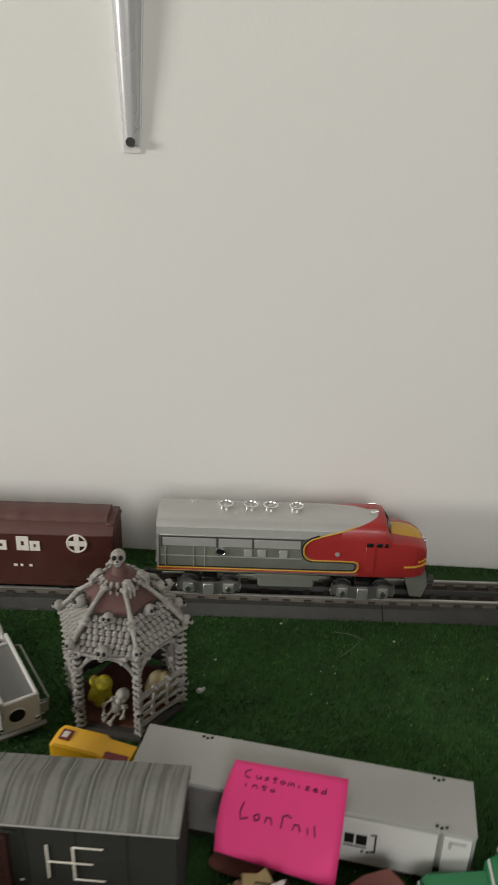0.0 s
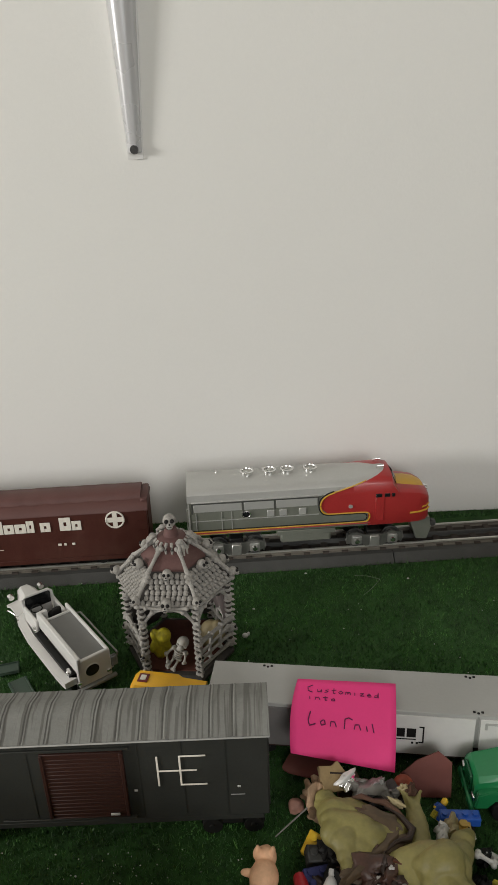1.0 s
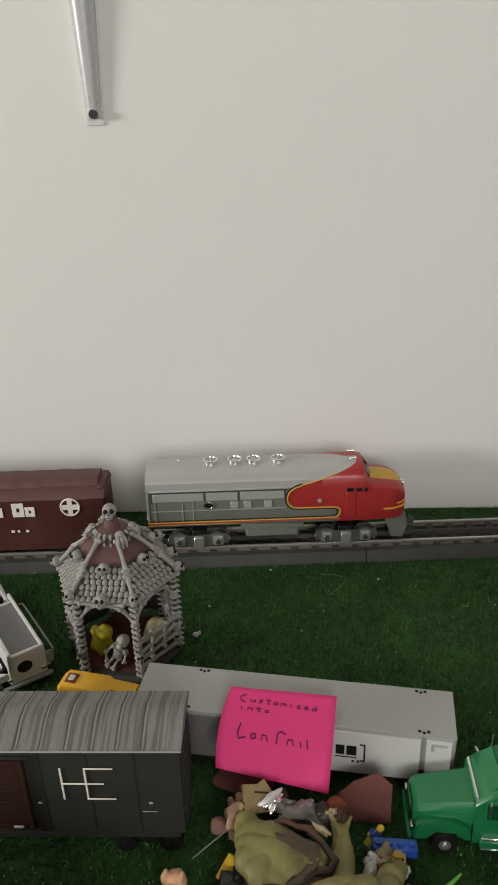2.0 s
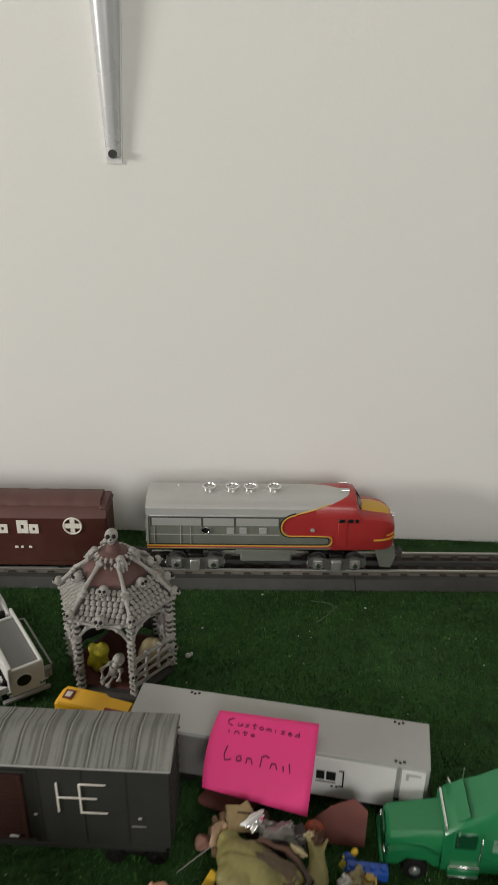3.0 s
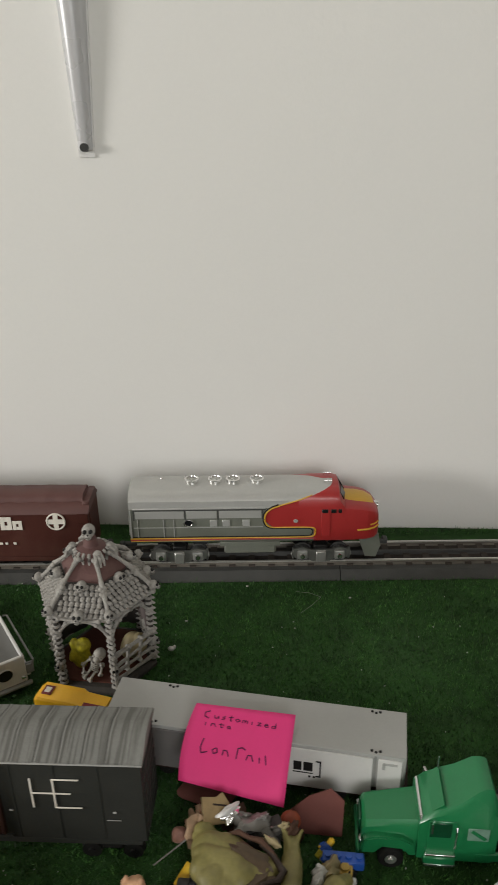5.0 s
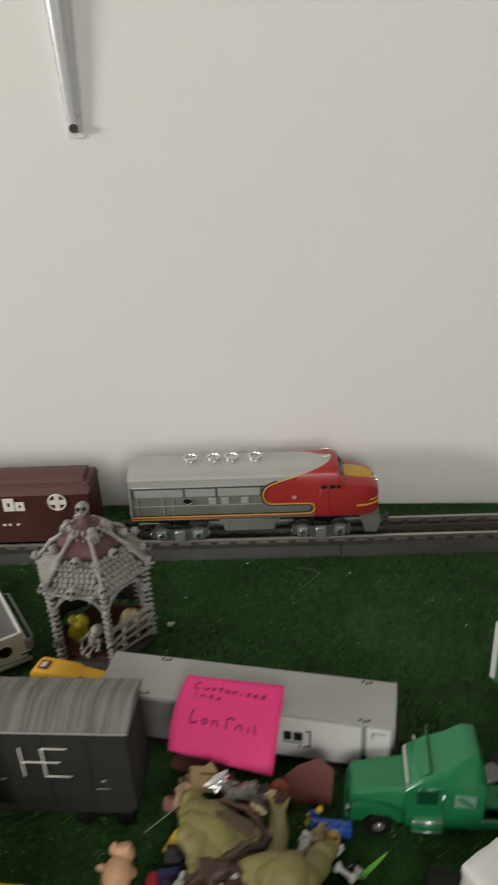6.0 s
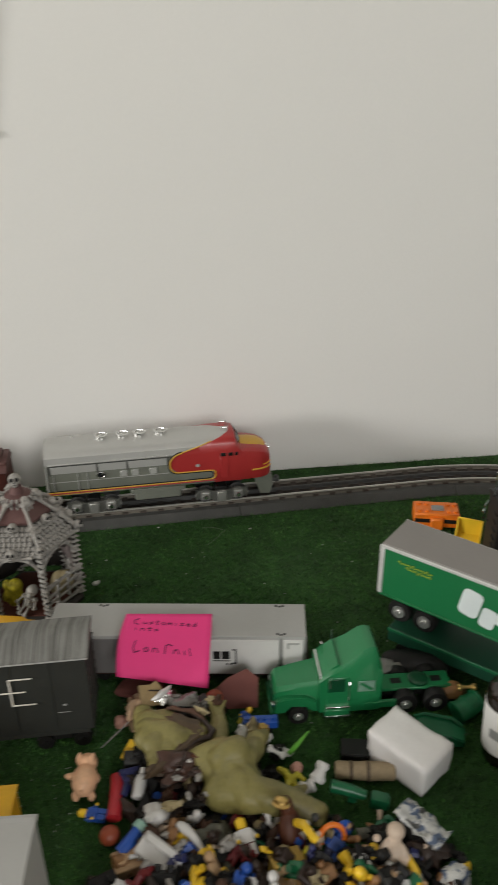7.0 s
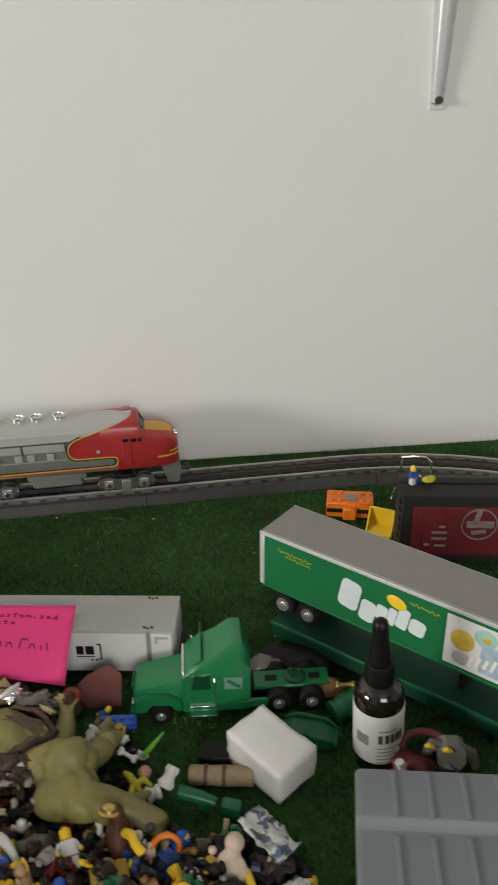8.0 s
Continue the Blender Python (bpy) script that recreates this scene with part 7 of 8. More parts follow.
chunk("toy_mouth", "brown wrinkled rubber mouth piece beside the creature", "toy part", T(0.1610, 0.3510, 0.0320, 12, 0, 38), M_BRNOLV, (0.046, 0.012, 0.008), 0.8, seed=2.2)
chunk("toy_mouth", "olive brown wrinkled rubber patch on the creature's head", "toy part", T(0.1640, 0.3710, 0.0365, 8, 6, -28), M_BRNOLV, (0.026, 0.010, 0.005), 0.6, seed=4.6)
chunk("rubber_lump", "reddish brown wrinkled rubber toy in the heap", "toy part", T(0.1590, 0.3440, 0.0260, 15, 10, 30), M_BRNRED, (0.030, 0.022, 0.017), 0.95, seed=3.1)
chunk("rubber_lump", "brown rubber toy lump with pale flecks", "toy part", T(0.1690, 0.3400, 0.0290, 0, 25, 40), M_BRNRED, (0.020, 0.010, 0.009), 0.85, seed=7.7)
for i, (x, y, z) in enumerate(((0.157, 0.329, 0.0325), (0.171, 0.329, 0.031), (0.164, 0.318, 0.028), (0.176, 0.3165, 0.029))):
    chunk("bone_chip", "small pale chip lying on the heap", "debris", T(x, y, z, 20 * i, 0, 50 * i), M_BONE, (0.006, 0.004, 0.003), 0.5, seed=i + 0.4)

# pig in the grass
pig = [((0, 0, 0.0125), (0.0150, 0.0105, 0.0108)), ((0.0150, 0, 0.0155), (0.0082, 0.0080, 0.0080)), ((0.0228, 0, 0.0140), (0.0034, 0.0038, 0.0034)), ((0.0140, 0.0055, 0.0235), (0.0030, 0.0018, 0.0036)), ((0.0140, -0.0055, 0.0235), (0.0030, 0.0018, 0.0036))]
for sx in (-0.009, 0.010):
    for sy in (-0.0065, 0.0065):
        pig.append(((sx, sy, 0.0040), (0.0034, 0.0032, 0.0052)))
pig += [((0.003, 0.0115, 0.0130), (0.0030, 0.0058, 0.0030)), ((0.0130, 0.0070, 0.0200), (0.0026, 0.0020, 0.0050))]
pig.append(((-0.0155, 0, 0.0150), (0.0022, 0.0016, 0.0022)))
blob("toy_pig", pig, M_PIG, "pink toy pig standing on the grass", "toy pig", T(0.0925, 0.3525, 0.001, 0, 0, 82) @ Matrix.Diagonal((0.80, 0.86, 0.92, 1)), 0.0009, 1)

# single toys round and on the heap
solid("maroon_card", add_prism(B(), [(-0.026, 0.0), (0.013, 0.0), (0.014, 0.0240), (0.005, 0.0315), (-0.010, 0.0250), (-0.024, 0.0130)], -0.0006, 0.0006), M_MAROON, "folded maroon card leaning against the container", "card", T(0.2090, 0.4140, 0.0015, -24, 0, -4), HEAP)
M_TERRA = mat("dull_orange", (0.30, 0.060, 0.024), 0.5, var=0.25, scale=120)
solid("toy_ball", add_ball(B(), (0, 0, 0.0066), (0.0068, 0.0066, 0.0066), None, 20, 12), M_TERRA, "dull orange toy ball on the grass", "toy ball", T(0.1880, 0.4105, 0.0120), HEAP)
chunk("toy_scrap", "dark brown broken toy piece under the orange ball", "toy scrap", T(0.1885, 0.4100, 0.0060), M_BRNDK, (0.016, 0.013, 0.013), 0.4, seed=44.0)
brick("blue toy brick bar lying flat", T(0.2210, 0.3905, 0.006, 0, 0, -4), 0.0260, 0.0080, 0.0070, M_BLUE, (4, 1))
brick("tan toy brick under the blue bar", T(0.2170, 0.3850, 0.004, 0, 0, -8), 0.0190, 0.0090, 0.0070, M_CRATE, (2, 1))
minifig("blue and yellow brick figure sitting in the heap", T(0.2060, 0.3950, 0.004, -48, 25, -30), M_BLUE, M_YTOY2, M_YTOY, 0.42)
minifig("blue brick figure lying beside the heap", T(0.1080, 0.3280, 0.004, -88, 0, 75), M_BLUE, M_BLUE, M_YTOY, 0.55)
brick("yellow toy brick at the foot of the heap", T(0.1240, 0.3790, 0.004, 10, -25, 55), 0.0150, 0.0090, 0.0070, M_YTOY, (2, 1))
redfig = add_tube(B(), [(0.1140, 0.3540, 0.0100), (0.1150, 0.3450, 0.0120), (0.1145, 0.3340, 0.0120), (0.1135, 0.3210, 0.0100)], [0.0040, 0.0046, 0.0044, 0.0050], 12)
solid("toy_figure", redfig, M_DKRED2, "long red plastic toy figure lying beside the heap", "toy figure", None, HEAP)
solid("toy_piece", add_tube(B(), [(0.1205, 0.3520, 0.0080), (0.1210, 0.3430, 0.0110), (0.1185, 0.3350, 0.0125)], [0.0030, 0.0036, 0.0028], 10), M_NAVY, "dark blue plastic toy arm beside the red figure", "toy part", None, HEAP)
brick("dark blue toy plate in the heap", T(0.1270, 0.3550, 0.006, 20, 8, 15), 0.0230, 0.0120, 0.0060, M_NAVY, (3, 2))
brick("dark grey toy engine brick in the heap", T(0.1290, 0.3680, 0.005, 5, 12, 5), 0.0220, 0.0110, 0.0080, M_DARKGREY, (3, 1))
solid("toy_bottle", add_lathe(B(), [(0.0030, 0), (0.0042, 0.001), (0.0042, 0.012), (0.0030, 0.0155), (0.0018, 0.017), (0.0018, 0.021)], 16), M_WHITE, "small white toy bottle lying in the heap", "toy bottle", T(0.1290, 0.3320, 0.0130, -75, 0, -12), HEAP)
bm = add_tube(B(), [(0.1310, 0.3080, 0.0140), (0.1260, 0.3030, 0.0120), (0.1190, 0.2970, 0.0080)], [0.0042, 0.0046, 0.0050], 12)
solid("toy_piece", bm, M_BLUE, "blue plastic toy leg at the edge of the heap", "toy part", None, HEAP)
solid("toy_cuff", add_tube(B(), [(0.1300, 0.3070, 0.0145), (0.1335, 0.3105, 0.0155)], [0.0052, 0.0050], 12), M_MINT, "mint plastic toy cuff in the heap", "toy part", None, HEAP)
chunk("wood_piece", "brown wooden toy log at the edge of the heap", "toy log", T(0.1200, 0.2900, 0.0070, 0, 20, -30), M_WOODTOY, (0.016, 0.011, 0.011), 0.3, seed=4.4)
chunk("foam_piece", "crumpled white plastic toy head in the heap", "plastic scrap", T(0.1420, 0.3150, 0.0160, 10, 20, 35), M_WHITE, (0.017, 0.015, 0.015), 0.55, seed=5.5)
block = thing("white_block", "white ridged plastic toy block in the heap", "toy block", T(0.1450, 0.2870, 0.0130, 14, 10, -38), HEAP)
part("base", add_box(B(), (0, 0, 0.0030), (0.0330, 0.0150, 0.0060), 0.0010), M_WHITE, block)
part("ridge", add_box(B(), (0.001, 0.0035, 0.0078), (0.0300, 0.0050, 0.0040), 0.0009), M_WHITE, block)
horn = [Vector((0.1560 + 0.018 * k / 7, 0.2990 - 0.023 * k / 7 + 0.003 * math.sin(k * 0.45), 0.0270 - 0.007 * (k / 7) ** 2)) for k in range(8)]
solid("toy_horn", add_tube(B(), horn, [0.0018, 0.0030, 0.0032, 0.0029, 0.0025, 0.0021, 0.0016, 0.0008], 10), M_WHITE, "curved white plastic horn in the heap", "toy horn", None, HEAP)
brick("beige toy brick at the edge of the heap", T(0.1270, 0.2920, 0.003, 0, -6, 12), 0.0250, 0.0160, 0.0080, M_TAN, (2, 1))
minifig("white and pink toy figure lying in the heap", T(0.2000, 0.2780, 0.016, -62, 10, 20), M_WHITE, M_DKRED, M_YTOY, 0.66)
blob("toy_figure", [((0, 0, 0.010), (0.0085, 0.0065, 0.0120)), ((0, 0, 0.0245), (0.0060, 0.0058, 0.0064)), ((0.0085, 0, 0.014), (0.0030, 0.0030, 0.0090), (0, -25, 0))], M_ROBE, "brown robed toy figure in the heap", "toy figure", T(0.2260, 0.2830, 0.014, -35, 5, 10) @ Matrix.Diagonal((0.78, 0.9, 1.02, 1)), 0.0009, 2, HEAP)
solid("toy_hat", add_lathe(B(), [(0.0072, 0), (0.0076, 0.0012), (0.0058, 0.0022), (0.0054, 0.0050), (0.0030, 0.0066), (0.0004, 0.0068)], 22), M_GOLD, "small brass-coloured toy hat on the heap", "toy hat", T(0.2215, 0.2950, 0.0390, -20, 10, 0) @ Matrix.Scale(0.78, 4), HEAP)
solid("yellow_hook", add_tube(B(), [(0, 0, 0), (0.004, -0.004, 0.003), (0.007, -0.011, 0.003), (0.010, -0.014, 0.0)], [0.0028, 0.0030, 0.0026, 0.0030], 8), M_YTOY, "yellow plastic toy hook in the heap", "toy part", T(0.2300, 0.2880, 0.0300), HEAP)
solid("orange_hook", add_tube(B(), [(0.0080 * math.cos(math.radians(a)), 0, 0.0080 * math.sin(math.radians(a))) for a in range(-20, 201, 20)], 0.0018, 10), M_ORANGE, "orange plastic toy hook in the heap", "toy hook", T(0.2525, 0.2830, 0.0190, -25, 0, 5), HEAP)
minifig("blue toy figure under the orange hook", T(0.2480, 0.2760, 0.006, -55, 20, -35), M_BLUE, M_NAVY, M_BLUE, 0.62)
chunk("silver_scrap", "crumpled silver foil scrap on the heap", "foil scrap", T(0.1500, 0.4050, 0.0290, 20, 10, 40), M_CHROME, (0.013, 0.008, 0.009), 0.55, seed=6.1)
chunk("grey_scrap", "grey crumpled rubber toy on the heap", "toy part", T(0.1640, 0.3990, 0.0270, 0, 0, 30), M_CLEAR, (0.024, 0.015, 0.011), 0.55, seed=6.9)
chunk("grey_scrap", "grey torn plastic scrap on the heap", "plastic scrap", T(0.1730, 0.3950, 0.0270, 0, 25, -30), M_CLEAR, (0.018, 0.008, 0.006), 0.5, seed=8.3)
card = thing("card_scrap", "tan corrugated card scrap with a dark slit on the heap", "card scrap", T(0.1400, 0.4055, 0.0330, 36, 10, 22) @ Matrix.Scale(1.2, 4), HEAP)
part("sheet", add_prism(B(), [(-0.0075, -0.0065), (0.0060, -0.0075), (0.0082, 0.0010), (0.0050, 0.0078), (0.0010, 0.0060), (-0.0068, 0.0072)], -0.0014, 0.0014, "z"), M_CARD, card)
part("slit", add_box(B(), (0, 0, 0), (0.0080, 0.0009, 0.0004), 0.0001, pose(0.0025, 0.0018, 0.0015, 0, 0, -14)), M_BRNDK, card, "dark slit")
animal("toy_bear", "tan furry toy animal at the edge of the heap", T(0.1240, 0.4090, 0.006, 0, -55, 120), M_TANFUR, 0.85)
chunk("pink_head", "pinkish rubber toy head beside the heap", "toy part", T(0.1160, 0.4060, 0.0080), M_PIGDULL, (0.011, 0.010, 0.011), 0.25, seed=9.2)
solid("toy_spear", add_tube(B(), [(0.1360, 0.4040, 0.0260), (0.1200, 0.3960, 0.0150), (0.1010, 0.3880, 0.0025)], [0.0010, 0.0006, 0.0005], 6), M_CLEAR, "thin grey toy spear leaning on the heap", "toy spear", None, HEAP)
solid("lime_blade", add_tube(B(), [(0.2380, 0.3600, 0.0080), (0.2450, 0.3620, 0.0150), (0.2530, 0.3650, 0.0230)], [0.0018, 0.0016, 0.0006], 8), M_LIME, "lime green plastic toy blade", "toy sword", None, HEAP)
solid("toy_bone", bone_bm(B(), (0.2330, 0.3570, 0.0100), (0.2240, 0.3620, 0.0130), 0.0018), M_WHITE, "small white plastic toy piece", "toy part", None, HEAP)
for a, b, lab in (((0.2400, 0.3270, 0.0095), (0.2500, 0.3290, 0.0110), "white plastic toy boot in the heap"), ((0.2520, 0.3310, 0.0110), (0.2590, 0.3400, 0.0190), "white plastic toy leg in the heap")):
    bm = add_tube(B(), [Vector(a) + (Vector(b) - Vector(a)) * k / 5 for k in range(6)], [0.0046, 0.0060, 0.0044, 0.0036, 0.0050, 0.0042], 8)
    solid("white_limb", bm, M_WHITE, lab, "toy part", None, HEAP)
crate = thing("black_crate", "black plastic toy crate between foam block and roll", "toy crate", T(0.2860, 0.3570, 0.0, 0, 0, -12))
part("box", add_box(B(), (0, 0, 0.0050), (0.0200, 0.0140, 0.0100), 0.0010), M_BLACK, crate)
part("lid", add_box(B(), (0, 0, 0.0108), (0.0208, 0.0148, 0.0016), 0.0005), M_BLACK, crate)
roll = thing("canvas_roll", "brown toy canvas roll lying on the grass", "toy roll", T(0.2890, 0.3390, 0.0070, 0, 0, -9), HEAP)
part("roll", add_lathe(B(), [(0.0058, -0.021), (0.0066, -0.019), (0.0063, -0.008), (0.0068, 0.004), (0.0064, 0.015), (0.0066, 0.020), (0.0056, 0.021)], 18), M_CANVAS, roll)
for o in roll.children:
    o.matrix_basis = pose(0, 0, 0, 0, 90, 0)
for dx in (-0.010, 0.002):
    part("strap", add_lathe(B(), [(0.0066, -0.0012), (0.0071, -0.001), (0.0071, 0.001), (0.0066, 0.0012)], 18), M_BRNOLV, roll).matrix_basis = pose(dx, 0, 0, 0, 90, 0)
gun = thing("toy_blaster", "deep green plastic toy blaster lying on the grass", "toy blaster", T(0.2740, 0.3210, 0.0080, 0, 6, -18), HEAP)
part("barrel", add_tube(B(), [(-0.014, 0, 0.004), (0.000, 0, 0.0035), (0.010, 0, 0.002)], [0.0046, 0.0042, 0.0034], 10), M_GREENTOY, gun)
part("stock", add_box(B(), (0.0200, 0, 0.000), (0.0130, 0.0090, 0.0100), 0.0020, None, 2), M_GREENTOY, gun)
part("grip", add_box(B(), (0.002, 0, -0.003), (0.0060, 0.0050, 0.0070), 0.0010), M_GREENTOY, gun)
bm = add_tube(B(), [(0.2275, 0.3420, 0.0150), (0.2310, 0.3370, 0.0170), (0.2345, 0.3320, 0.0150), (0.2385, 0.3260, 0.0110)], [0.0018, 0.0026, 0.0028, 0.0018], 8)
add_tube(bm, [(0.2345, 0.3320, 0.0150), (0.2395, 0.3350, 0.0160), (0.2440, 0.3330, 0.0120)], [0.0024, 0.0024, 0.0016], 8)
add_tube(bm, [(0.2330, 0.3330, 0.0150), (0.2320, 0.3270, 0.0150), (0.2290, 0.3220, 0.0170)], [0.0022, 0.0019, 0.0014], 8)
solid("toy_figure", bm, M_YTOY2, "thin yellow toy figure lying in the heap", "toy figure", None, HEAP)
chunk("toy_piece", "small pink toy head in the heap", "toy part", T(0.2400, 0.3410, 0.0150), M_PIGDULL, (0.0080, 0.0080, 0.0085), 0.3, seed=53.0)
chunk("white_scrap", "white chalky toy scrap in the heap", "plastic scrap", T(0.2040, 0.3700, 0.0150, 0, 20, 60), M_WHITE, (0.012, 0.007, 0.014), 0.5, seed=3.7)
# crumpled printed wrapper
bm = B()
g = [[bm.verts.new(((i - 6) * 0.0028, (j - 4) * 0.0026, 0.0045 * noise.noise((i * 0.45, j * 0.5, 3.3)) + 0.0022 * noise.noise((i * 1.1, j * 1.2, 1.0)))) for j in range(9)] for i in range(13)]
for i in range(12):
    for j in range(8):
        bm.faces.new((g[i][j], g[i + 1][j], g[i + 1][j + 1], g[i][j + 1]))
wrapper = solid("wrapper", bm, M_WRAP, "crumpled white and blue printed wrapper on the heap", "wrapper", T(0.3130, 0.2870, 0.0170, -12, 12, -50), HEAP)
so = wrapper.modifiers.new("thickness", "SOLIDIFY")
so.thickness = 0.0004
blob("toy_figure", [((0, 0, 0.009), (0.0072, 0.0060, 0.0110)), ((0.001, 0, 0.0235), (0.0068, 0.0064, 0.0068)), ((-0.009, -0.002, 0.013), (0.0024, 0.0024, 0.0085), (0, 35, 0)), ((-0.0135, -0.003, 0.0195), (0.0030, 0.0030, 0.0030)), ((0.007, -0.002, 0.008), (0.0030, 0.0030, 0.0090), (0, -20, 0)), ((-0.004, -0.002, -0.002), (0.0034, 0.0034, 0.0080)), ((0.004, -0.002, -0.002), (0.0034, 0.0034, 0.0080))], M_PALEFIG, "pale flesh-coloured toy figure lying on the heap", "toy figure", T(0.2890, 0.2650, 0.0100, -40, 0, -8) @ Matrix.Scale(0.85, 4), 0.0009, 2, HEAP)
solid("yellow_strip", add_tube(B(), [(0.2970, 0.2680, 0.0130), (0.2990, 0.2580, 0.0140), (0.2980, 0.2480, 0.0120)], 0.0026, 8), M_YTOY, "yellow plastic toy strip in the heap", "toy part", None, HEAP)
chunk("rock_piece", "dark grey plastic toy rock in the heap", "toy rock", T(0.2640, 0.2680, 0.0110), M_BLACK, (0.021, 0.019, 0.020), 0.7, seed=1.9)
chunk("rock_piece", "dark plastic toy rock at the front of the heap", "toy rock", T(0.1760, 0.2810, 0.0120), M_BLACK, (0.024, 0.022, 0.020), 0.7, seed=2.7)
chunk("rubber_lump", "grey-green camouflage toy lump in the heap", "toy part", T(0.1790, 0.2960, 0.0130), M_CAMO, (0.026, 0.018, 0.018), 0.45, seed=11.0)
minifig("tan and yellow toy figure at the front of the heap", T(0.2260, 0.2540, 0.014, -70, 0, 15), M_TAN, M_YELLOW, M_TANPALE, 0.75)
chunk("printed_scrap", "white and blue printed card scrap at the heap's edge", "card scrap", T(0.3240, 0.2560, 0.0080, 0, 0, 20), M_WRAP, (0.020, 0.014, 0.008), 0.35, seed=12.4)
chunk("yellow_scrap", "small yellow plastic scrap at the heap's edge", "plastic scrap", T(0.3330, 0.2620, 0.0060), M_YTOY, (0.007, 0.006, 0.008), 0.3, seed=13.0)
# toys between lorry, trailer and bottle
chunk("gold_piece", "brown and brass toy piece behind the bottle", "toy part", T(0.3740, 0.4020, 0.0100, 0, 0, -10), M_WOODTOY, (0.028, 0.014, 0.016), 0.25, seed=14.2)
solid("brass_bolt", bone_bm(B(), (0.3790, 0.3960, 0.0190), (0.3900, 0.3940, 0.0200), 0.0018), M_GOLD, "small brass toy handle on the brown piece", "toy part")
barrel = thing("toy_barrel", "deep green toy barrel lying on the grass", "toy barrel", T(0.3820, 0.3850, 0.0090, 0, 78, 20))
part("body", add_lathe(B(), [(0.0068, -0.011), (0.0080, -0.010), (0.0088, 0.0), (0.0080, 0.010), (0.0068, 0.011)], 20), M_GREENTOY, barrel)
for dz in (-0.0095, 0.0, 0.0095):
    part("hoop", add_lathe(B(), [(0.0078, dz - 0.0012), (0.0093, dz - 0.0010), (0.0093, dz + 0.0010), (0.0078, dz + 0.0012)], 20), M_GREENTOY, barrel)
ramp = thing("toy_ramp", "flat deep green toy ramp beside the foam block", "toy part", T(0.3530, 0.3690, 0.0010, 0, 0, -22))
part("plate", add_loft(B(), [[(x, -w, 0.0), (x, -w, z), (x, w, z), (x, w, 0.0)] for x, w, z in ((-0.020, 0.006, 0.003), (-0.012, 0.010, 0.008), (0.010, 0.010, 0.008), (0.020, 0.007, 0.004))]), M_GREENTOY, ramp)
for sy in (-1, 1):
    part("rail", add_tube(B(), [(-0.018, sy * 0.008, 0.006), (-0.010, sy * 0.009, 0.010), (0.010, sy * 0.009, 0.010), (0.018, sy * 0.007, 0.006)], 0.0012, 6), M_GREENTOY, ramp)
chunk("grey_piece", "grey and white toy piece behind the lorry cab", "toy part", T(0.3300, 0.4280, 0.0130, 0, 0, 10), M_CLEAR, (0.030, 0.014, 0.018), 0.4, seed=17.0)
chunk("black_piece", "black plastic toy part between lorry and trailer", "toy part", T(0.3560, 0.4330, 0.0100, 0, 0, -20), M_BLACK, (0.058, 0.030, 0.022), 0.3, seed=17.9)
chunk("red_piece", "dull red plastic toy hull beside the bottle", "toy part", T(0.4170, 0.3260, 0.0090, 0, 15, -14), M_REDDULL, (0.034, 0.022, 0.020), 0.6, seed=19.0)
solid("red_loop", add_tube(B(), [(0.0150 * math.cos(math.radians(a)), 0.0100 * math.sin(math.radians(a)), 0.0) for a in range(20, 200, 18)], 0.0026, 10), M_REDDULL, "dull red plastic toy loop beside the bottle", "toy loop", T(0.4210, 0.3300, 0.0235, 25, 0, -10))
solid("white_tusk", add_tube(B(), [(0.4050, 0.3180, 0.0060), (0.4030, 0.3170, 0.0180), (0.4000, 0.3180, 0.0270)], [0.0006, 0.0022, 0.0030], 8), M_WHITE, "white pointed plastic toy tusk beside the bottle", "toy part")
robot = thing("clear_robot", "smoky clear plastic toy robot with yellow tips", "toy robot", T(0.4370, 0.3260, 0.0, 0, 0, -10))
for pts, r in ((((-0.014, 0, 0.028), (-0.004, 0, 0.026), (0.006, 0.001, 0.029)), 0.0036), (((-0.004, 0, 0.025), (-0.002, -0.002, 0.014), (0.004, -0.004, 0.005)), 0.0042), (((0.004, 0, 0.026), (0.013, 0.002, 0.018), (0.018, 0.004, 0.006)), 0.0044), (((-0.012, 0.004, 0.024), (-0.014, 0.006, 0.012), (-0.012, 0.006, 0.002)), 0.0034)):
    part("limb", add_tube(B(), pts, [r, r * 1.2, r * 0.8], 8), M_CLEAR, robot)
part("torso", add_loft(B(), [[(-w, -d, z), (w, -d, z), (w, d, z), (-w, d, z)] for w, d, z in ((0.006, 0.005, 0.010), (0.009, 0.006, 0.018), (0.008, 0.006, 0.028), (0.004, 0.004, 0.032))]), M_CLEAR, robot)
for x, y, z in ((-0.0150, -0.004, 0.030), (-0.0040, -0.006, 0.029), (0.0035, -0.007, 0.0045)):
    part("yellow_tip", add_tube(B(), [(x - 0.0030, y, z), (x, y, z + 0.0008), (x + 0.0032, y, z - 0.0006)], [0.0012, 0.0019, 0.0011], 7), M_YTOY, robot, "yellow tip")
chunk("dark_piece", "dark toy engine lump beside the bottle", "toy part", T(0.4330, 0.3330, 0.0080), M_BLACK, (0.030, 0.026, 0.016), 0.4, seed=21.3)

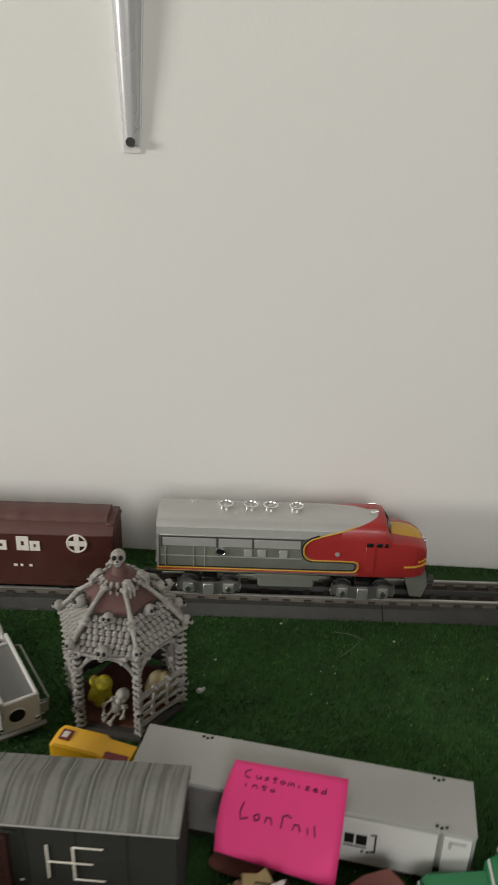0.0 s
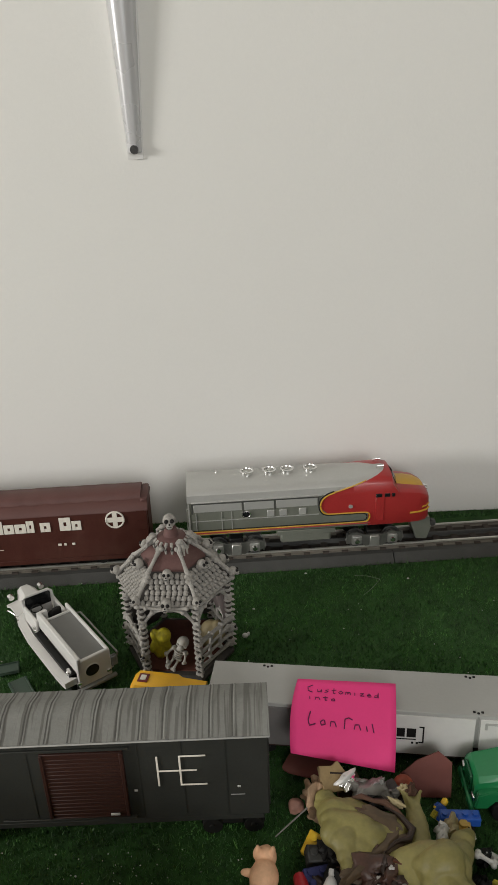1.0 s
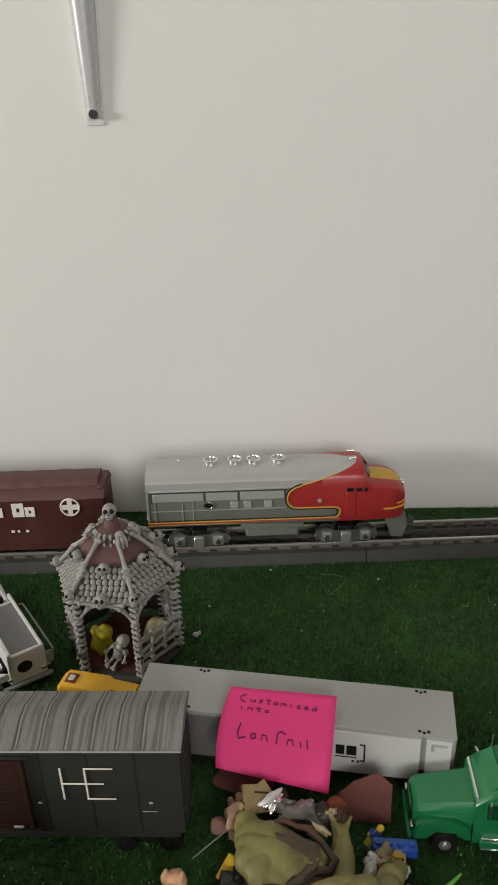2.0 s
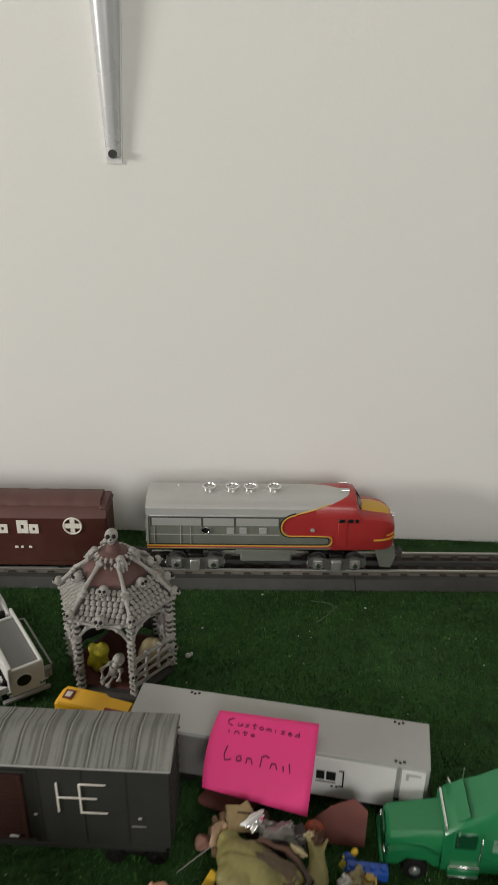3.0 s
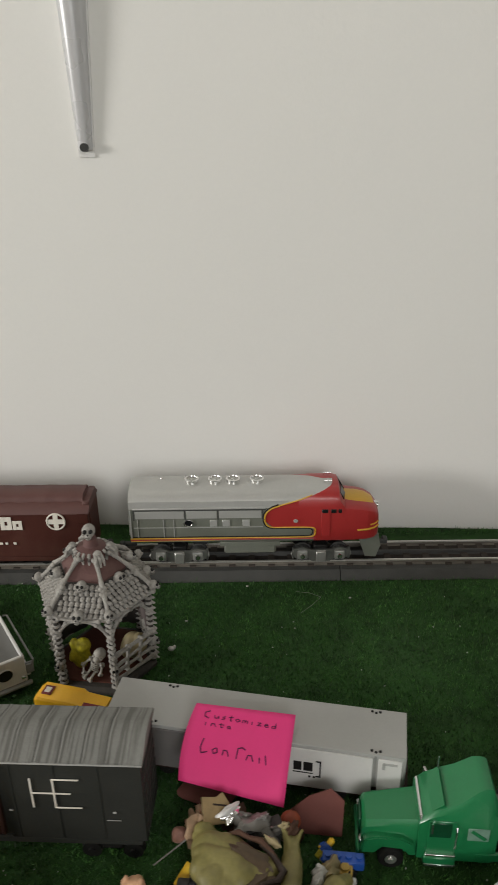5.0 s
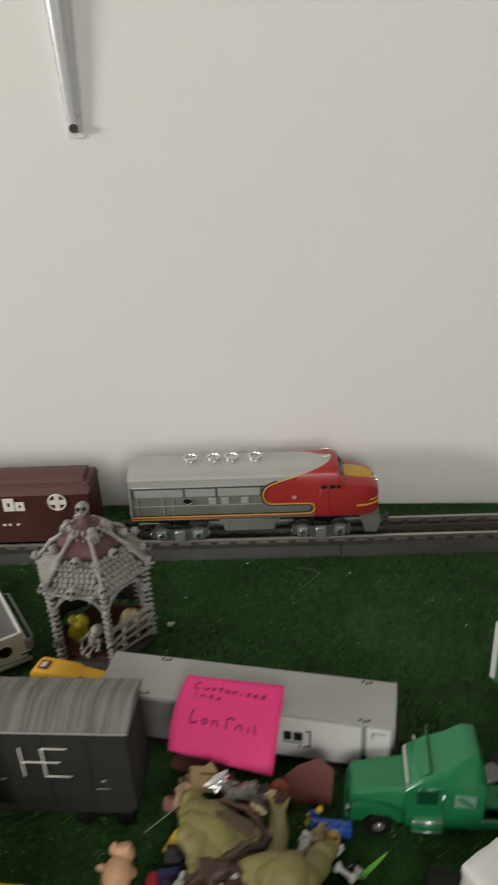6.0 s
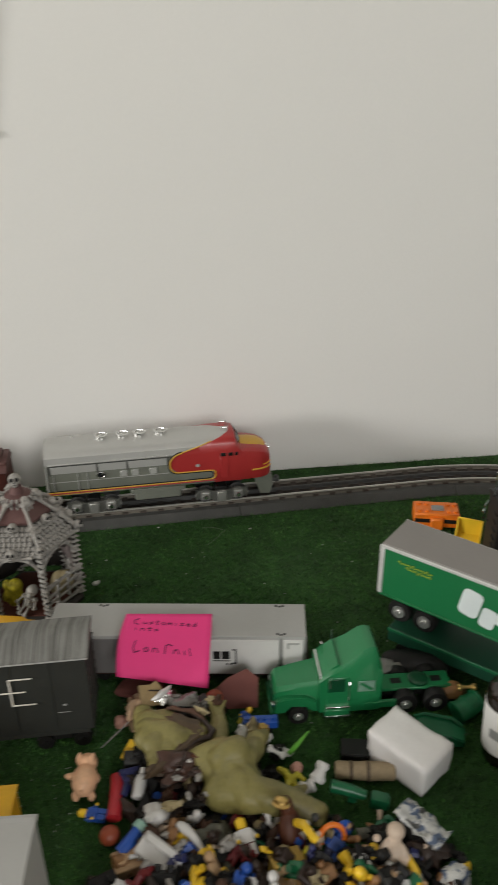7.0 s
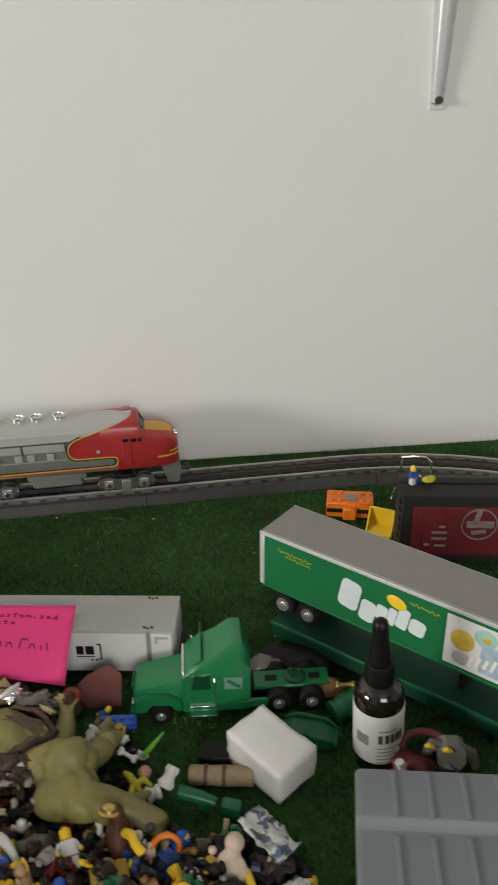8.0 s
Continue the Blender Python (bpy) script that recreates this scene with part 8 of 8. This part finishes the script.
minifig("small blue and white toy figure sitting on the red boxcar", T(0.4840, 0.5640, 0.0835, -8, 0, 25), M_BLUE, M_WHITE, M_YTOY, 0.50, None, "")
chunk("blue_piece", "blue plastic toy piece behind the orange hook", "toy part", T(0.2600, 0.2900, 0.0140, 0, 20, 10), M_BLUE, (0.012, 0.008, 0.016), 0.4, seed=51.0)
crate = thing("toy_crate", "ochre yellow toy crate at the front of the heap", "toy crate", T(0.2200, 0.2680, 0.0080, -12, 8, 12), HEAP)
part("box", add_box(B(), (0, 0, 0.0070), (0.0200, 0.0130, 0.0140), 0.0008), M_CRATE, crate)
for k in range(3):
    part("board", add_box(B(), (-0.0068 + 0.0068 * k, -0.0068, 0.0070), (0.0052, 0.0012, 0.0132), 0.0003), M_CRATE, crate)
part("lid", add_box(B(), (0, 0, 0.0146), (0.0212, 0.0142, 0.0014), 0.0004), M_CRATE, crate)
chunk("yellow_piece", "yellow plastic toy arm beside the robed figure", "toy part", T(0.2370, 0.2740, 0.0160, 0, 70, 20), M_YTOY2, (0.024, 0.006, 0.007), 0.4, seed=52.0)
# torn and crumpled pieces between creature, card and lorry
chunk("torn_scrap", "crumpled cream paper scrap beside the creature", "paper scrap", T(0.2120, 0.3800, 0.0110, 0, 30, 50), M_TANPALE, (0.020, 0.009, 0.016), 0.75, seed=31.2)
chunk("torn_scrap", "crumpled white plastic scrap beside the creature", "plastic scrap", T(0.2200, 0.3770, 0.0070, 20, 0, 10), M_WHITE, (0.013, 0.008, 0.008), 0.75, seed=32.8)
chunk("torn_scrap", "small white plastic scrap beside the lime blade", "plastic scrap", T(0.2340, 0.3660, 0.0040, 0, 0, -25), M_WHITE, (0.014, 0.006, 0.005), 0.5, seed=33.5)
chunk("yellow_scrap", "small yellow plastic toy scrap beside the creature", "plastic scrap", T(0.2090, 0.3680, 0.0130, 0, 0, 40), M_YTOY, (0.007, 0.005, 0.005), 0.5, seed=34.1)
chunk("torn_scrap", "dark brown torn rubber tip on the creature's arm", "toy part", T(0.1890, 0.3945, 0.0310, 0, 20, 70), M_BRNRUB, (0.013, 0.006, 0.007), 0.7, seed=35.9)
chunk("fur_scrap", "tan fur scrap at the edge of the heap", "fur scrap", T(0.1300, 0.4030, 0.0240, 0, 20, 60), M_TANFUR, (0.021, 0.013, 0.019), 0.9, seed=36.4)
chunk("silver_scrap", "bent silver foil piece on the heap", "foil scrap", T(0.1480, 0.4050, 0.0330, 35, -30, 20), M_WHITE, (0.015, 0.005, 0.011), 0.5, seed=37.3)
for i, (x, y, z, sx, sy, sz) in enumerate(((0.158, 0.404, 0.026, 0.016, 0.007, 0.010), (0.168, 0.402, 0.028, 0.012, 0.006, 0.012), (0.176, 0.404, 0.020, 0.014, 0.009, 0.010), (0.152, 0.410, 0.018, 0.018, 0.010, 0.016), (0.166, 0.392, 0.024, 0.018, 0.010, 0.012), (0.179, 0.398, 0.026, 0.010, 0.005, 0.010))):
    chunk("grey_scrap", "crumpled smoky plastic scrap on the heap", "plastic scrap", T(x, y, z, 25 * i, 40 - 20 * i, 50 * i), (M_CLEAR, M_GREY, M_DARKGREY, M_BRNRUB, M_BLACK, M_CLEAR)[i], (sx, sy, sz), 0.8, seed=40.0 + i * 1.3)
# added dark lumps low in the heap, standing in for shade between the toys
random.seed(8)
for k in range(46):
    x, y = random.uniform(0.118, 0.318), random.uniform(0.215, 0.352)
    if x > 0.228 and y > 0.285 or x > 0.215 and y > 0.340:
        continue
    mt, colour = ((M_BLACK, "black"), (M_BRNDK, "dark brown"), (M_BLACK, "black"), (M_DARKGREY, "dark grey"))[k % 4]
    chunk("dark_filler_lump", colour + " added lump darkening the gaps of the heap", "toy scrap", T(x, y, random.uniform(0.004, 0.010), random.uniform(-20, 20), random.uniform(-20, 20), random.uniform(0, 360)), mt, (random.uniform(0.022, 0.034), random.uniform(0.014, 0.022), random.uniform(0.010, 0.020)), 0.7, seed=60 + k * 1.1)
for k in range(22):
    x, y = random.uniform(0.148, 0.178), random.uniform(0.312, 0.352)
    mt, colour = ((M_BRNDK, "dark brown"), (M_BRNRUB, "brown"), (M_BRNDK, "dark brown"), (M_TANPALE, "pale tan"), (M_BLACK, "black"))[k % 5]
    chunk("rubber_shred", colour + " torn rubber shred beside the creature", "rubber scrap", T(x, y, random.uniform(0.018, 0.029), random.uniform(-50, 50), random.uniform(-50, 50), random.uniform(0, 360)), mt, (random.uniform(0.006, 0.014), random.uniform(0.003, 0.006), random.uniform(0.003, 0.007)), 0.9, seed=150 + k * 1.1)
for k in range(20):
    x, y = random.uniform(0.149, 0.174), random.uniform(0.333, 0.352)
    mt, colour = ((M_BRNRED, "reddish brown"), (M_BRNDK, "dark brown"), (M_WHITE, "white"), (M_BRNRED, "reddish brown"), (M_ROBE, "red-brown"))[k % 5]
    chunk("rubber_shred", colour + " torn shred lying on the rubber lump", "rubber scrap", T(x, y, random.uniform(0.030, 0.035), random.uniform(-40, 40), random.uniform(-40, 40), random.uniform(0, 360)), mt, (random.uniform(0.004, 0.010), random.uniform(0.002, 0.005), random.uniform(0.002, 0.005)) if colour != "white" else (0.004, 0.003, 0.002), 0.9, seed=190 + k * 1.1)
solid("toy_ball", add_ball(B(), (0, 0, 0.0065), (0.0068, 0.0066, 0.0065), None, 20, 12), M_TERRA, "dull orange-red toy ball at the edge of the heap", "toy ball", T(0.1110, 0.3110, 0.0010), HEAP)
# more dark lumps added to blacken the gaps around the creature
for k in range(26):
    x, y = random.uniform(0.124, 0.180), random.uniform(0.300, 0.372)
    mt, colour = ((M_BLACK, "black"), (M_BRNDK, "dark brown"), (M_BRNRUB, "brown"))[k % 3]
    chunk("dark_filler_lump", colour + " added filler lump in the shaded gaps of the heap", "toy scrap", T(x, y, random.uniform(0.004, 0.016) * (0.4 if x < 0.125 else 1), random.uniform(-40, 40), random.uniform(-40, 40), random.uniform(0, 360)), mt, (random.uniform(0.010, 0.020), random.uniform(0.006, 0.012), random.uniform(0.006, 0.012)), 0.85, seed=120 + k * 1.1)
for k in range(14):
    x, y = random.uniform(0.206, 0.232), random.uniform(0.340, 0.384)
    chunk("dark_filler_lump", "black filler lump beside the creature", "toy scrap", T(x, y, random.uniform(0.002, 0.006), random.uniform(-30, 30), random.uniform(-30, 30), random.uniform(0, 360)), (M_BLACK, M_BLACK, M_DARKGREY)[k % 3], (random.uniform(0.008, 0.016), random.uniform(0.005, 0.010), random.uniform(0.005, 0.010)), 0.8, seed=90 + k * 1.1)

# the many small pieces of the heap, each its own thing
SCRAPS = [(M_BRNDK, "dark brown"), (M_BLACK, "black"), (M_DARKGREY, "dark grey"), (M_BRNRUB, "brown"), (M_WHITE, "white"), (M_BLACK, "black"), (M_YTOY, "yellow"), (M_TAN, "tan"), (M_CAMO, "grey-green"), (M_BRNDK, "dark brown"),
          (M_YTOY, "yellow"), (M_DKRED, "dark red"), (M_BLUE, "blue"), (M_PALEFIG, "flesh-coloured"), (M_BONE, "bone grey"), (M_WOODTOY, "brown"), (M_GREENTOY, "green"), (M_BLACK, "black"), (M_NAVY, "navy blue"), (M_BRNDK, "dark brown"), (M_WHITE, "white"), (M_BRNDK, "dark brown"), (M_TANPALE, "cream"), (M_BLACK, "black")]
random.seed(21)
count = 0
while count < 430:
    x, y = random.uniform(0.104, 0.335), random.uniform(0.185, 0.345)
    edge = 0.30 + 0.045 * math.exp(-((x - 0.16) / 0.05) ** 2)
    if y > edge or x < 0.130 and y > 0.284 or x > 0.30 and y > 0.272 or x > 0.262 and y > 0.295:
        continue
    count += 1
    mt, colour = SCRAPS[random.randrange(len(SCRAPS))]
    h = 0.006 + 0.020 * max(0.0, 1 - ((x - 0.195) / 0.11) ** 2) * max(0.0, min(1.0, (0.33 - y) / 0.05)) * random.uniform(0.3, 1.0)
    m = T(x, y, h, random.uniform(-50, 50), random.uniform(-50, 50), random.uniform(0, 360)) @ Matrix.Scale(1.3 if y < 0.275 else 1.0, 4)
    kind = random.random()
    if kind < 0.26:
        chunk("toy_scrap", colour + " broken toy piece in the heap", "toy scrap", m, mt, (random.uniform(0.006, 0.015), random.uniform(0.004, 0.009), random.uniform(0.003, 0.009)), 0.85, seed=count * 1.7)
    elif kind < 0.60:
        r0 = random.uniform(0.0012, 0.0028)
        ln = random.uniform(0.005, 0.010)
        pts = [(-ln, 0, 0), (-ln * 0.3, random.uniform(-0.003, 0.003), 0.001), (ln * 0.4, random.uniform(-0.004, 0.004), 0), (ln, random.uniform(-0.005, 0.005), 0.001)]
        solid("toy_limb", add_tube(B(), pts, [r0 * 1.3, r0, r0 * 0.9, r0 * 1.2], 8), mt, colour + " plastic toy limb in the heap", "toy limb", m, HEAP)
    elif kind < 0.78:
        k = random.uniform(0.42, 0.72)
        bm = B()
        for c, r in (((0, 0, 0.006), (0.006, 0.0042, 0.007)), ((0, 0, 0.0155), (0.0042, 0.004, 0.0044)), ((0.0065, 0, 0.008), (0.0022, 0.0022, 0.006)), ((-0.0065, 0, 0.008), (0.0022, 0.0022, 0.006)), ((0.003, 0, -0.003), (0.0026, 0.0026, 0.006)), ((-0.003, 0, -0.003), (0.0026, 0.0026, 0.006))):
            add_ball(bm, c, r, None, 10, 7)
        solid("toy_figure", bm, mt, "small " + colour + " toy figure lying in the heap", "toy figure", m @ Matrix.Scale(k, 4), HEAP)
    else:
        bm = add_box(B(), (0, 0, 0), (random.uniform(0.007, 0.016), random.uniform(0.005, 0.010), random.uniform(0.003, 0.008)), 0.0007)
        for k in range(2):
            add_cyl(bm, (0.003 * (2 * k - 1), 0, 0.001), (0.003 * (2 * k - 1), 0, 0.0055), 0.0019, None, 10)
        solid("toy_brick", bm, mt, colour + " toy brick lying in the heap", "toy brick", m, HEAP)
